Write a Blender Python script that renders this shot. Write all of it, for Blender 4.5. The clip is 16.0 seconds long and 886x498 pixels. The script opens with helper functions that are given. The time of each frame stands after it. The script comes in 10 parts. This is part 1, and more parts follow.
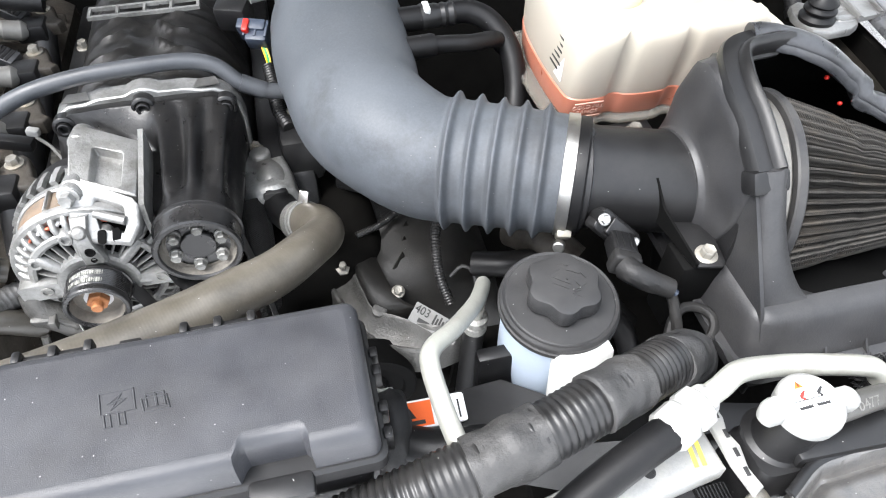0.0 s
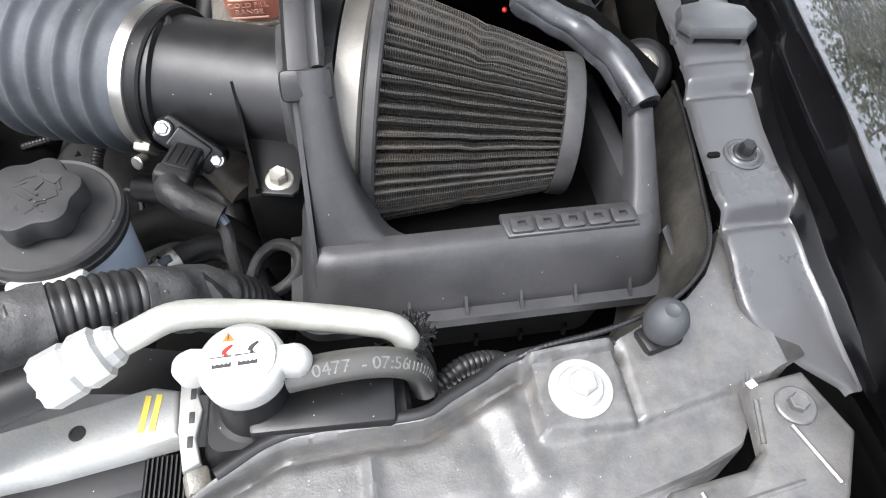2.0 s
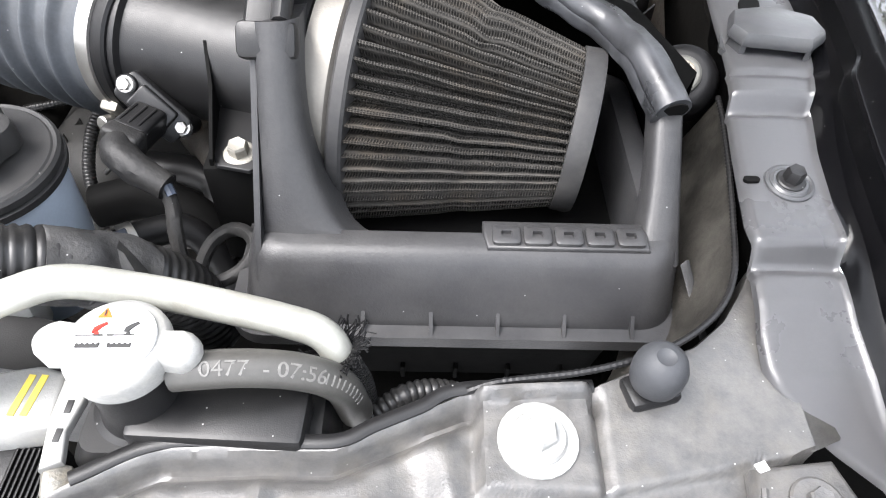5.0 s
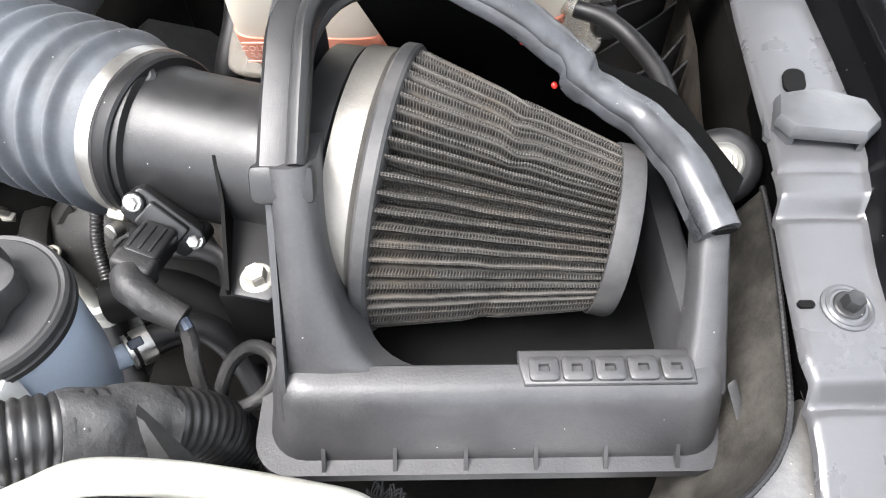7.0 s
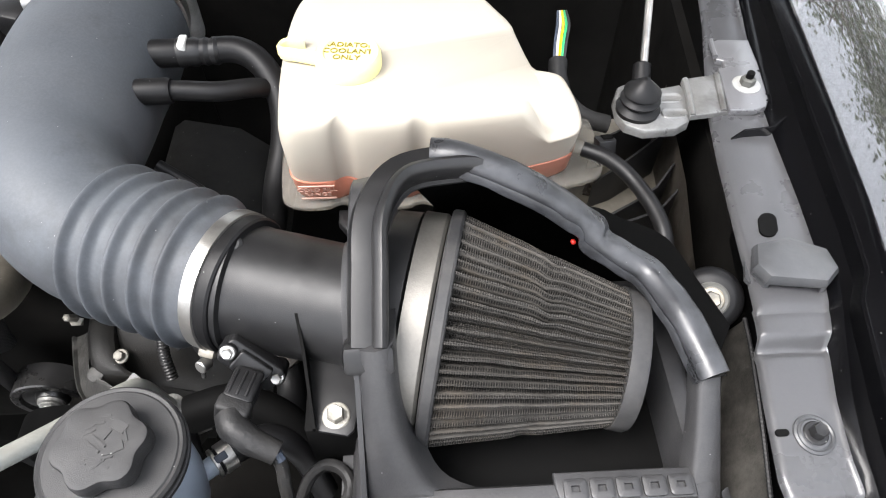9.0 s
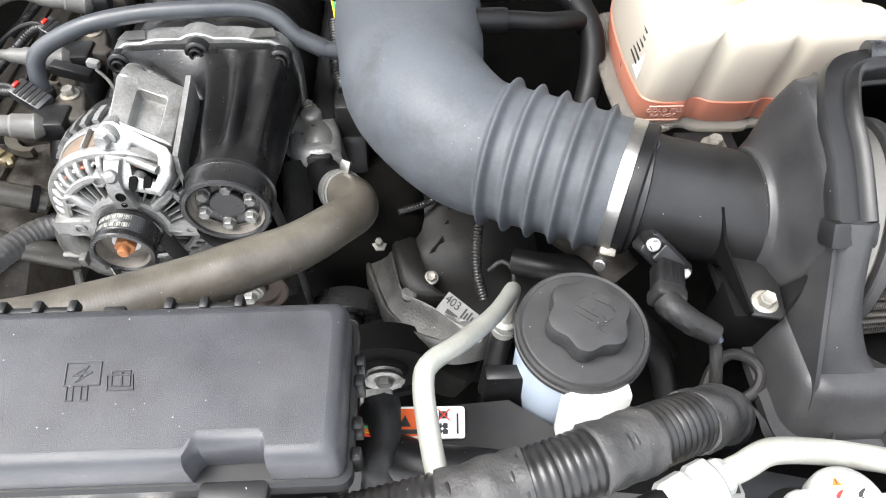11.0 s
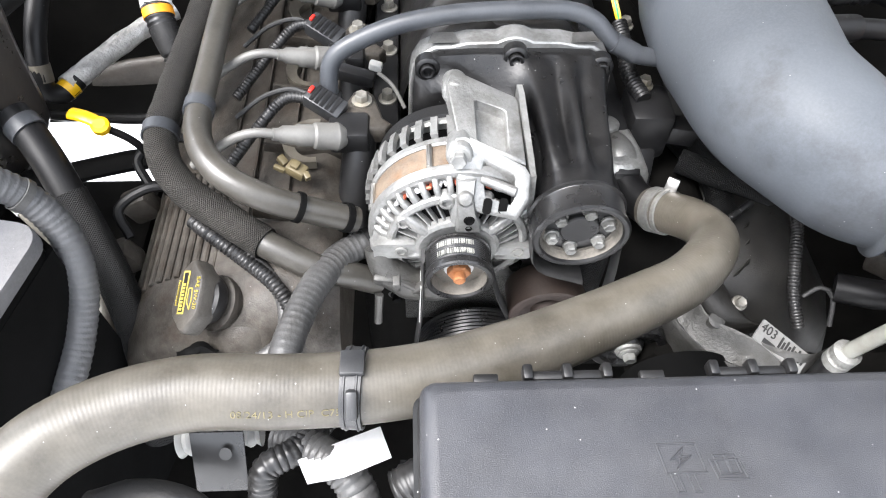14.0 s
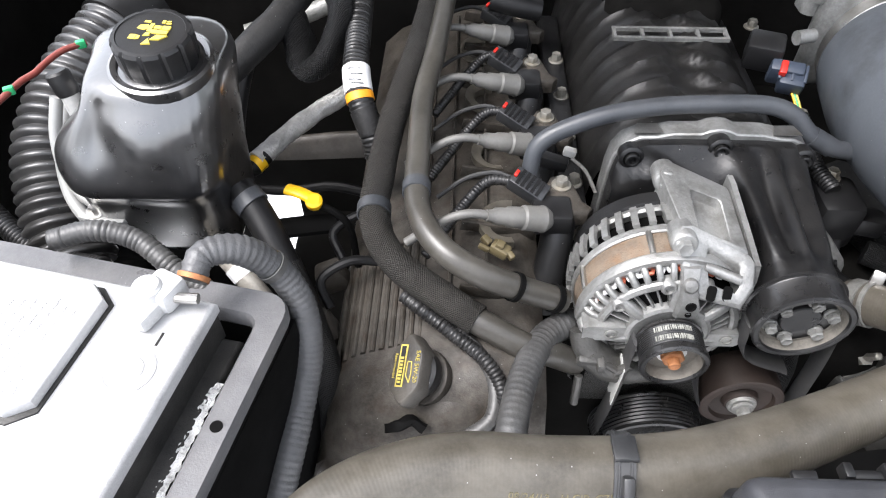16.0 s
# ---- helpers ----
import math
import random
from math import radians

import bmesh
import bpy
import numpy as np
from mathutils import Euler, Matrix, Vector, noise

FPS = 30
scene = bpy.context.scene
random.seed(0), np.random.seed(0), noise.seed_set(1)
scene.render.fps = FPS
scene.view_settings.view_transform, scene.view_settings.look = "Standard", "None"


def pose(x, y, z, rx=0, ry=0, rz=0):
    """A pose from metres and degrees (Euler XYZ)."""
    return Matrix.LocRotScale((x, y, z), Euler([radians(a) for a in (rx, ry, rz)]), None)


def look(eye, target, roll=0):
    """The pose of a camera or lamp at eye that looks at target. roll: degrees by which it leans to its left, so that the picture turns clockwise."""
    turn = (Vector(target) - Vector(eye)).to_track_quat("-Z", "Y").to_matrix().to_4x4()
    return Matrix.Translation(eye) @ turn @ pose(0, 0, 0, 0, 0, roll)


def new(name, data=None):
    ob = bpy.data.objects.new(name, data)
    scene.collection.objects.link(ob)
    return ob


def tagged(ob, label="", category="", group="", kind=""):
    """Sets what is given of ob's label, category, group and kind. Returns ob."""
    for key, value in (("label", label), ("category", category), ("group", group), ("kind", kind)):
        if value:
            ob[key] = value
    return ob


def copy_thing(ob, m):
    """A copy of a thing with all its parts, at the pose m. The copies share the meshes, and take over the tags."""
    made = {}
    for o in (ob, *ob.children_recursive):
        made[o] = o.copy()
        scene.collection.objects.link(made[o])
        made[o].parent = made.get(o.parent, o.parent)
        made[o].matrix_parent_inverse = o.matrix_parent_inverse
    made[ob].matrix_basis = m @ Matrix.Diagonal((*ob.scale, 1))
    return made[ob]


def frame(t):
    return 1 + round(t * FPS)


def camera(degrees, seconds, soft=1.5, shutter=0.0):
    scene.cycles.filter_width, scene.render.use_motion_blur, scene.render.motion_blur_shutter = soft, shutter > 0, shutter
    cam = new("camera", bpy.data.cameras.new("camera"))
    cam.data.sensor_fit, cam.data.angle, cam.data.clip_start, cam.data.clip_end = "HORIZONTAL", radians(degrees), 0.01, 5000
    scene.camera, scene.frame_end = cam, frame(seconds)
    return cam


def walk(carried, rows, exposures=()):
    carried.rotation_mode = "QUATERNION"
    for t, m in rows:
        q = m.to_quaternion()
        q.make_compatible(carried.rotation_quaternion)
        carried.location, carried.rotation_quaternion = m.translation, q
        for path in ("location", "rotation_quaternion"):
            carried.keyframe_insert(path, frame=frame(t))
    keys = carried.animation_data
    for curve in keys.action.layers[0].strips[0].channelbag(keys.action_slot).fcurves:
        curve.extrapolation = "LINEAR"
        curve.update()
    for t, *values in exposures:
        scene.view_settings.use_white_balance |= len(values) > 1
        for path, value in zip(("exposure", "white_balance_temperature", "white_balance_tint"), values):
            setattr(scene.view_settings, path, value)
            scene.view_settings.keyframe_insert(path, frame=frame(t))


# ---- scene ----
cam = camera(67.0, 16.0, 1.1)
PATH = [  # seconds, place, turn
    (0, -0.0016, 0.0399, 1.5609, 41.34, -0.24, -13.21),
    (0.5, 0.1258, 0.0309, 1.5371, 40.61, -0.39, -13.06),
    (1, 0.2499, 0.0129, 1.5128, 39.91, -0.11, -9.76),
    (1.5, 0.2898, 0.0091, 1.4873, 38.76, 0.48, -12.07),
    (2, 0.3201, 0.0185, 1.4776, 38.11, -1.27, -8.68),
    (2.5, 0.3758, 0.0373, 1.4579, 38.80, -2.58, -3.14),
    (3, 0.3864, 0.0417, 1.4405, 38.35, -1.52, -1.63),
    (3.5, 0.3868, 0.0540, 1.4403, 38.19, -1.24, -1.17),
    (3.7, 0.3775, 0.0538, 1.4395, 37.00, -1.57, -0.99),
    (5.8, 0.3707, 0.0337, 1.4112, 43.27, -2.04, 1.12),
    (6, 0.3660, 0.0429, 1.4115, 42.82, -2.40, 1.27),
    (6.5, 0.3606, 0.0836, 1.4310, 41.44, -1.86, -0.28),
    (7, 0.3627, 0.1189, 1.4581, 37.63, -0.05, -0.81),
    (7.5, 0.3611, 0.1498, 1.4949, 37.10, -0.09, -1.87),
    (8, 0.3487, 0.1568, 1.5312, 37.70, -0.75, -1.83),
    (8.2, 0.3475, 0.1609, 1.5445, 36.91, -0.95, -2.24),
    (10.3, 0.1409, 0.0874, 1.5787, 39.21, 0.58, -3.68),
    (10.5, 0.0942, 0.0833, 1.5765, 38.94, 0.55, -5.37),
    (11, 0.0456, 0.0819, 1.5508, 37.64, -0.25, -2.20),
    (11.5, -0.0339, 0.1014, 1.5426, 37.09, 0.84, -3.86),
    (12, -0.1283, 0.1311, 1.5495, 36.29, 2.40, -4.94),
    (12.5, -0.1633, 0.1466, 1.5426, 36.49, 0.65, -3.96),
    (13, -0.1926, 0.1507, 1.5398, 36.16, -1.12, -4.32),
    (13.5, -0.2138, 0.1508, 1.5375, 35.86, -1.43, -3.62),
    (14, -0.2373, 0.1497, 1.5325, 36.00, -1.34, -2.14),
    (14.5, -0.2665, 0.1560, 1.5390, 36.46, -0.62, -0.66),
    (15, -0.3048, 0.1650, 1.5472, 38.32, -0.34, -0.96),
    (15.5, -0.3672, 0.1563, 1.5454, 40.51, -1.22, 0.50),
    (16, -0.3710, 0.1482, 1.5462, 41.97, 0.08, 1.85),
]
EXPOSURES = [(0.0, 2.46, 6350, 10), (1.5, 2.26, 6350, 11), (2.5, 2.27, 6350, 11), (3.5, 2.46, 6350, 11), (6.0, 2.52, 6500, 12), (6.5, 2.62, 6500, 11), (7.0, 3.05, 6500, 11), (7.5, 3.15, 6500, 11), (8.0, 2.7, 6550, 12), (10.5, 2.22, 6500, 10), (11.0, 2.45, 6500, 10), (11.5, 2.62, 6450, 10), (12.0, 2.66, 6450, 10), (14.0, 2.62, 6400, 11), (15.0, 2.57, 6400, 12), (15.5, 2.5, 6400, 12), (16.0, 2.03, 6400, 12)]
walk(cam, [(t, pose(*p)) for t, *p in PATH], EXPOSURES)

# ---- world and light: a bright overcast day under the open hood ----
world = bpy.data.worlds.new("overcast_sky")
scene.world = world
world.use_nodes = True
wn, wl = world.node_tree.nodes, world.node_tree.links
sky = wn.new("ShaderNodeTexSky")
sky.sky_type, sky.sun_disc = "NISHITA", False
SUN_EL, SUN_ROT = radians(60), radians(-108)
sky.sun_elevation, sky.sun_rotation, sky.dust_density, sky.air_density = SUN_EL, SUN_ROT, 4.0, 1.0
pale = wn.new("ShaderNodeHueSaturation")
pale.inputs["Saturation"].default_value = 0.4
wl.new(sky.outputs[0], pale.inputs["Color"])
cloud = wn.new("ShaderNodeMix")  # an even layer of cloud over the whole sky
cloud.data_type = "RGBA"
cloud.inputs[0].default_value = 0.5
cloud.inputs[7].default_value = (5.0, 5.25, 5.6, 1.0)
wl.new(pale.outputs[0], cloud.inputs[6])
wl.new(cloud.outputs[2], wn["Background"].inputs["Color"])
wn["Background"].inputs["Strength"].default_value = 0.15
sun = new("sun", bpy.data.lights.new("sun", "SUN"))
sun.data.energy, sun.data.angle, sun.data.color = 1.5, radians(34), (1.0, 0.985, 0.97)
sun_dir = Vector((math.sin(SUN_ROT) * math.cos(SUN_EL), math.cos(SUN_ROT) * math.cos(SUN_EL), math.sin(SUN_EL)))
sun.matrix_basis = look(sun_dir * 5, (0, 0, 0))


# ---- materials ----
def material(name, base, rough=0.5, metal=0.0, var=0.25, scale=60.0, big=6.0, bump=0.15, dust=0.0, specks=0.0, coat=0.0, spec=0.5, stain=None, depth=0.0006, scuff=0.08):
    """A surface with fine grain, broad stains, dust and small bright specks."""
    m = bpy.data.materials.new(name)
    m.use_nodes = True
    n, l = m.node_tree.nodes, m.node_tree.links
    b = n["Principled BSDF"]
    co = n.new("ShaderNodeTexCoord").outputs["Object"]

    def noise_tex(s, detail=4.0, r=0.6):
        t = n.new("ShaderNodeTexNoise")
        t.inputs["Scale"].default_value, t.inputs["Detail"].default_value, t.inputs["Roughness"].default_value = s, detail, r
        l.new(co, t.inputs["Vector"])
        return t.outputs["Fac"]

    def ramp(fac, a, c, lo=0.0, hi=1.0):
        t = n.new("ShaderNodeMapRange")
        t.inputs["From Min"].default_value, t.inputs["From Max"].default_value = a, c
        t.inputs["To Min"].default_value, t.inputs["To Max"].default_value = lo, hi
        l.new(fac, t.inputs["Value"])
        return t.outputs["Result"]

    def mix(fac, a, c):
        t = n.new("ShaderNodeMix")
        t.data_type = "RGBA"
        for s, v in ((t.inputs[0], fac), (t.inputs[6], a), (t.inputs[7], c)):
            if hasattr(v, "links") or hasattr(v, "is_linked"):
                l.new(v, s)
            else:
                s.default_value = v if not isinstance(v, tuple) else (*v, 1.0)
        return t.outputs[2]

    fine, broad = noise_tex(scale * 8), noise_tex(big * 3, 6.0)
    dark = tuple(c * (1 - var) for c in base)
    light = tuple(min(1.0, c * (1 + var)) for c in base)
    col = mix(ramp(broad, 0.35, 0.65), dark, light)
    col = mix(ramp(fine, 0.4, 0.7, 0.0, 0.35), col, tuple(min(1.0, c * (1 + 2 * var)) for c in base))
    if stain:
        col = mix(ramp(noise_tex(big * 5, 8.0, 0.7), 0.5, 0.72), col, stain)
    if dust:
        d = ramp(noise_tex(big * 4, 8.0, 0.75), 0.38, 0.75, 0.0, dust)
        col = mix(d, col, (0.3, 0.28, 0.25))
    if specks:
        v = n.new("ShaderNodeTexVoronoi")
        v.inputs["Scale"].default_value = 210.0
        l.new(co, v.inputs["Vector"])
        keep = n.new("ShaderNodeMath")
        keep.operation = "MULTIPLY"
        l.new(ramp(v.outputs["Distance"], 0.09, 0.05), keep.inputs[0])
        sep = n.new("ShaderNodeSeparateColor")
        l.new(v.outputs["Color"], sep.inputs[0])
        l.new(ramp(sep.outputs[0], 1 - specks, 1 - specks + 0.01), keep.inputs[1])
        col = mix(keep.outputs[0], col, (0.3, 0.3, 0.29))
    l.new(col, b.inputs["Base Color"])
    l.new(ramp(noise_tex(big * 6, 6.0), 0.3, 0.7, max(0.02, rough - scuff), min(1.0, rough + scuff)), b.inputs["Roughness"])
    b.inputs["Metallic"].default_value = metal
    b.inputs["Coat Weight"].default_value = coat
    b.inputs["Coat Roughness"].default_value = 0.05
    b.inputs["Specular IOR Level"].default_value = spec
    if bump:
        t = n.new("ShaderNodeBump")
        t.inputs["Strength"].default_value, t.inputs["Distance"].default_value = bump, depth
        l.new(noise_tex(scale * 12, 3.0), t.inputs["Height"])
        l.new(t.outputs[0], b.inputs["Normal"])
    return m


def woven(m, across, along, strength=0.6, depth=0.0008, weave=True, slant=35, sunk=0.75):
    """Adds a braid or fine rings to a material, over the length and girth of a hose."""
    n, l = m.node_tree.nodes, m.node_tree.links
    uv = n.new("ShaderNodeUVMap").outputs[0]
    heights = []
    for turn, s in ((slant, across), (-slant if slant else 90, across)) if weave else ((0, along),):
        mp = n.new("ShaderNodeMapping")
        mp.inputs["Rotation"].default_value = (0, 0, radians(turn))
        l.new(uv, mp.inputs["Vector"])
        w = n.new("ShaderNodeTexWave")
        w.inputs["Scale"].default_value, w.inputs["Distortion"].default_value = s, 0.6
        l.new(mp.outputs[0], w.inputs["Vector"])
        heights.append(w.outputs["Fac"])
    h = heights[0]
    if len(heights) > 1:
        mx = n.new("ShaderNodeMath")
        mx.operation = "MAXIMUM"
        l.new(heights[0], mx.inputs[0]), l.new(heights[1], mx.inputs[1])
        h = mx.outputs[0]
        # Shade between the strands is painted: base colour multiplied by weave height.
        gap_shade = n.new("ShaderNodeMix")
        gap_shade.data_type, gap_shade.blend_type = "RGBA", "MULTIPLY"
        gap_shade.inputs[0].default_value = sunk
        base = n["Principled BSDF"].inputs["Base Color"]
        l.new(base.links[0].from_socket, gap_shade.inputs[6])
        l.new(h, gap_shade.inputs[7])
        l.new(gap_shade.outputs[2], base)
    t = n.new("ShaderNodeBump")
    t.inputs["Strength"].default_value, t.inputs["Distance"].default_value = strength, depth
    l.new(h, t.inputs["Height"])
    l.new(t.outputs[0], n["Principled BSDF"].inputs["Normal"])
    return m


PLASTIC = material("black_plastic", (0.0065, 0.0065, 0.0070), 0.40, bump=0.18, scale=150, dust=0.022, specks=0.14, spec=0.36)
LID = material("grained_black_plastic", (0.024, 0.025, 0.029), 0.40, bump=0.35, scale=150, dust=0.05, specks=0.25, depth=0.0006, spec=0.45)
PS_LID = material("matt_black_plastic", (0.018, 0.018, 0.0187), 0.5, bump=0.4, scale=170, dust=0.05, specks=0.12, spec=0.3)
BOXMAT = material("airbox_plastic", (0.0185, 0.0185, 0.0197), 0.46, bump=0.3, dust=0.05, specks=0.08, spec=0.45)
# Near-black base puts deep shade into the colour; holes are discs of it.
DARK = material("shade_black_plastic", (0.0025, 0.0025, 0.0025), 0.7, dust=0.005, spec=0.06)
# Grime, with the shade deep in the bay put into its near-black base.
SHADE_GRIME = material("shaded_grimy_black", (0.003, 0.0028, 0.0025), 0.85, dust=0.012, bump=0.4, spec=0.05)
RVC_GREY = material("dusty_grey_cover", (0.030, 0.027, 0.023), 0.5, dust=0.2, bump=0.4, var=0.35, spec=0.3, specks=0.08)
RVC_BLACK = material("grimy_ribbed_cover", (0.0070, 0.0066, 0.0060), 0.5, dust=0.05, bump=0.4, var=0.35, spec=0.35, specks=0.1)
HEAD_CAST = material("dark_cast_aluminium", (0.060, 0.059, 0.056), 0.46, 0.45, var=0.4, bump=0.7, scale=30, dust=0.08, depth=0.001, stain=(0.03, 0.028, 0.024), specks=0.1)
DUSTY = material("dusty_dark_plastic", (0.022, 0.0188, 0.0152), 0.46, dust=0.19, bump=0.5, var=0.45, spec=0.2, specks=0.2, stain=(0.028, 0.019, 0.013), big=10)
RUBBER = material("blue_grey_rubber", (0.058, 0.064, 0.072), 0.55, var=0.2, big=1.6, bump=0.15, dust=0.05, specks=0.10, spec=0.25, stain=(0.026, 0.027, 0.029))
HOSE = woven(material("worn_hose_rubber", (0.048, 0.042, 0.032), 0.44, var=0.28, dust=0.14, specks=0.32, big=9), 0, 130, 0.07, 0.0004, False)
OVERFLOW = material("faded_hose_rubber", (0.040, 0.039, 0.036), 0.42, var=0.15, dust=0.1, specks=0.05)
HOSE_GREY = material("grey_hose_rubber", (0.030, 0.0275, 0.023), 0.36, var=0.25, dust=0.12, specks=0.10)
HOSE_SMOOTH = material("black_hose_rubber", (0.0042, 0.0042, 0.0046), 0.45, dust=0.016, spec=0.22, specks=0.08)
STRAP = material("slate_strap_plastic", (0.017, 0.018, 0.020), 0.42, dust=0.06, specks=0.08)
PCV = material("slate_hose_rubber", (0.030, 0.033, 0.038), 0.45, dust=0.06)
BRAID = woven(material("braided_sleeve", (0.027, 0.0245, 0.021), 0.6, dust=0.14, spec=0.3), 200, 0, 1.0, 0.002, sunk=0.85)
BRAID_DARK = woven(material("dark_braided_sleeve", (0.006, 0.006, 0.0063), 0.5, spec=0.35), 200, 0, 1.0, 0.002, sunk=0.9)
LOOM = material("corrugated_loom", (0.0075, 0.0075, 0.008), 0.38, dust=0.06, specks=0.05, spec=0.4)
TAPE = material("cloth_tape", (0.0075, 0.0075, 0.0078), 0.58, bump=0.4, scale=25, dust=0.05, depth=0.0010, spec=0.3, specks=0.08)
TAPE_GREY = material("grey_tape", (0.036, 0.036, 0.036), 0.45, bump=0.5, scale=25, dust=0.12)
CAST = material("cast_aluminium", (0.225, 0.225, 0.218), 0.44, 0.6, var=0.3, bump=0.5, scale=35, stain=(0.13, 0.125, 0.115), depth=0.001, specks=0.06)
PULLEY = material("satin_black_pulley", (0.0085, 0.0085, 0.009), 0.30, var=0.2, bump=0.1, dust=0.04, spec=0.5, specks=0.08)
CAST_DULL = material("dull_cast_aluminium", (0.20, 0.20, 0.19), 0.48, 0.5, var=0.35, bump=0.7, scale=35, dust=0.2, depth=0.001, stain=(0.05, 0.048, 0.042))
STAMPED = material("stamped_grey_steel", (0.17, 0.17, 0.165), 0.34, 0.5, var=0.25, bump=0.3, dust=0.12, stain=(0.06, 0.055, 0.05), specks=0.1)
STEEL = material("bright_steel", (0.42, 0.41, 0.39), 0.34, 0.95, var=0.2, bump=0.25, stain=(0.26, 0.25, 0.23))
WASHER = material("pale_plated_washer", (0.075, 0.075, 0.068), 0.6, 0.2, var=0.15, bump=0.2)
ZINC = material("zinc_plated_steel", (0.22, 0.21, 0.185), 0.5, 0.6, var=0.3, bump=0.5, stain=(0.2, 0.165, 0.11))
PALE_PIPE = material("painted_aluminium_pipe", (0.30, 0.30, 0.27), 0.38, 0.25, var=0.12, bump=0.2, stain=(0.22, 0.21, 0.18), specks=0.04)
GOLD_PIPE = material("dull_metal_pipe", (0.42, 0.39, 0.34), 0.42, 0.4, var=0.2, dust=0.2)
FOIL = material("crinkled_foil_sleeve", (0.56, 0.55, 0.53), 0.36, 0.45, var=0.3, bump=1.0, scale=12, dust=0.15, depth=0.002)
BLACK_PAINT = material("satin_black_paint", (0.090, 0.090, 0.094), 0.30, var=0.08, bump=0.06, dust=0.03, specks=0.05, big=3, spec=1.0, scuff=0.06)
GLOSS = material("glossy_black_paint", (0.0035, 0.0035, 0.0042), 0.22, var=0.1, bump=0.03, coat=0.0, scuff=0.03, spec=0.38, specks=0.06)
FENDER = material("polished_black_paint", (0.008, 0.008, 0.009), 0.03, var=0.1, bump=0.0, coat=1.0, scuff=0.02, spec=1.0)
FENDER.node_tree.nodes["Principled BSDF"].inputs["Coat Roughness"].default_value = 0.01
FENDER.node_tree.nodes["Principled BSDF"].inputs["Coat IOR"].default_value = 2.7
SUPPORT = material("dusty_black_support", (0.042, 0.0415, 0.0415), 0.44, var=0.2, bump=0.3, spec=0.8, stain=(0.056, 0.052, 0.046), dust=0.22, specks=0.35, big=14, scuff=0.16)
SC_BLACK = material("satin_black_casting", (0.0048, 0.0048, 0.0052), 0.34, bump=0.3, scale=30, dust=0.035, specks=0.3, depth=0.0008, spec=0.36, big=10, scuff=0.10)
CASE_BLACK = material("satin_black_rotor_case", (0.013, 0.0125, 0.0125), 0.4, bump=0.3, scale=30, dust=0.08, specks=0.12, depth=0.0007, spec=0.6, big=8)
FILTER = material("oiled_filter_cotton", (0.044, 0.041, 0.037), 0.8, var=0.35, bump=0.3, dust=0.13, stain=(0.058, 0.047, 0.035), specks=0.05, spec=0.2)
FILTER_RUBBER = material("filter_end_rubber", (0.022, 0.022, 0.023), 0.5, var=0.15, dust=0.12, spec=0.3)
BAND_STEEL = material("dull_band_steel", (0.16, 0.152, 0.137), 0.45, 0.7, var=0.15, bump=0.15)
RUST = material("rusty_laminations", (0.115, 0.088, 0.064), 0.7, 0.15, var=0.45, bump=0.8, scale=40, stain=(0.15, 0.085, 0.045), big=14)
DARK_RUST = material("dark_rusty_steel", (0.020, 0.013, 0.010), 0.6, 0.3, var=0.4, bump=0.4, scale=40)
PALE_DUST = material("pale_brown_dust", (0.13, 0.12, 0.105), 0.75, var=0.3, bump=0.3, big=12, spec=0.2)
PULLEY_PRINT = material("worn_pale_print", (0.20, 0.20, 0.18), 0.6, var=0.4, bump=0.0, big=40)
NUT_RUST = material("rusty_nut", (0.36, 0.15, 0.06), 0.6, 0.3, var=0.3, bump=0.4)
COPPER = material("copper_winding", (0.35, 0.09, 0.05), 0.4, 0.5)
WHITE = material("white_plastic", (0.50, 0.50, 0.48), 0.42, var=0.05, bump=0.06, scuff=0.05, stain=(0.4, 0.39, 0.36))
OFFWHITE = material("white_aluminium", (0.27, 0.27, 0.26), 0.45, 0.15, var=0.12, stain=(0.34, 0.33, 0.3), bump=0.3)
PS_WHITE = material("milky_blue_plastic", (0.36, 0.42, 0.50), 0.38, var=0.06, bump=0.05)
LABEL = material("white_label", (0.7, 0.7, 0.7), 0.4, var=0.06, bump=0.0)
# White label greyed down: the shade it lies in is put into the colour.
SHADED_LABEL = material("shaded_label", (0.15, 0.15, 0.145), 0.5, var=0.2, bump=0.0, stain=(0.12, 0.11, 0.1))
ORANGE = material("orange_label", (0.75, 0.11, 0.008), 0.5, var=0.05, bump=0.0)
YELLOW = material("yellow_plastic", (0.70, 0.40, 0.004), 0.4, var=0.08, bump=0.05)
ORANGE_BAND = material("orange_paper_band", (0.70, 0.27, 0.01), 0.5, var=0.05, bump=0.0)
YELLOW_PRINT = material("yellow_print", (0.55, 0.44, 0.07), 0.5, var=0.15, bump=0.0)
CAP_PRINT = material("worn_yellow_print", (0.30, 0.24, 0.045), 0.5, var=0.3, big=30, bump=0.0)
FADED_PRINT = material("faded_yellow_print", (0.085, 0.072, 0.036), 0.5, var=0.5, big=40, bump=0.0)
OLIVE_PRINT = material("olive_print", (0.16, 0.12, 0.008), 0.5, var=0.1, bump=0.0)
CAP_YELLOW = material("translucent_yellow_cap", (0.74, 0.68, 0.30), 0.35, var=0.08, bump=0.05)
RED = material("red_plastic", (0.5, 0.02, 0.012), 0.4, var=0.1, bump=0.0)
GREEN = material("green_plastic", (0.03, 0.35, 0.13), 0.4, var=0.1, bump=0.0)
BLUEGREY = material("blue_grey_plastic", (0.035, 0.045, 0.065), 0.45, var=0.1)
TAN = material("tan_plastic", (0.11, 0.088, 0.045), 0.45, var=0.15)
BOOT = material("grey_boot_rubber", (0.090, 0.088, 0.082), 0.5, var=0.15, dust=0.25, specks=0.05)
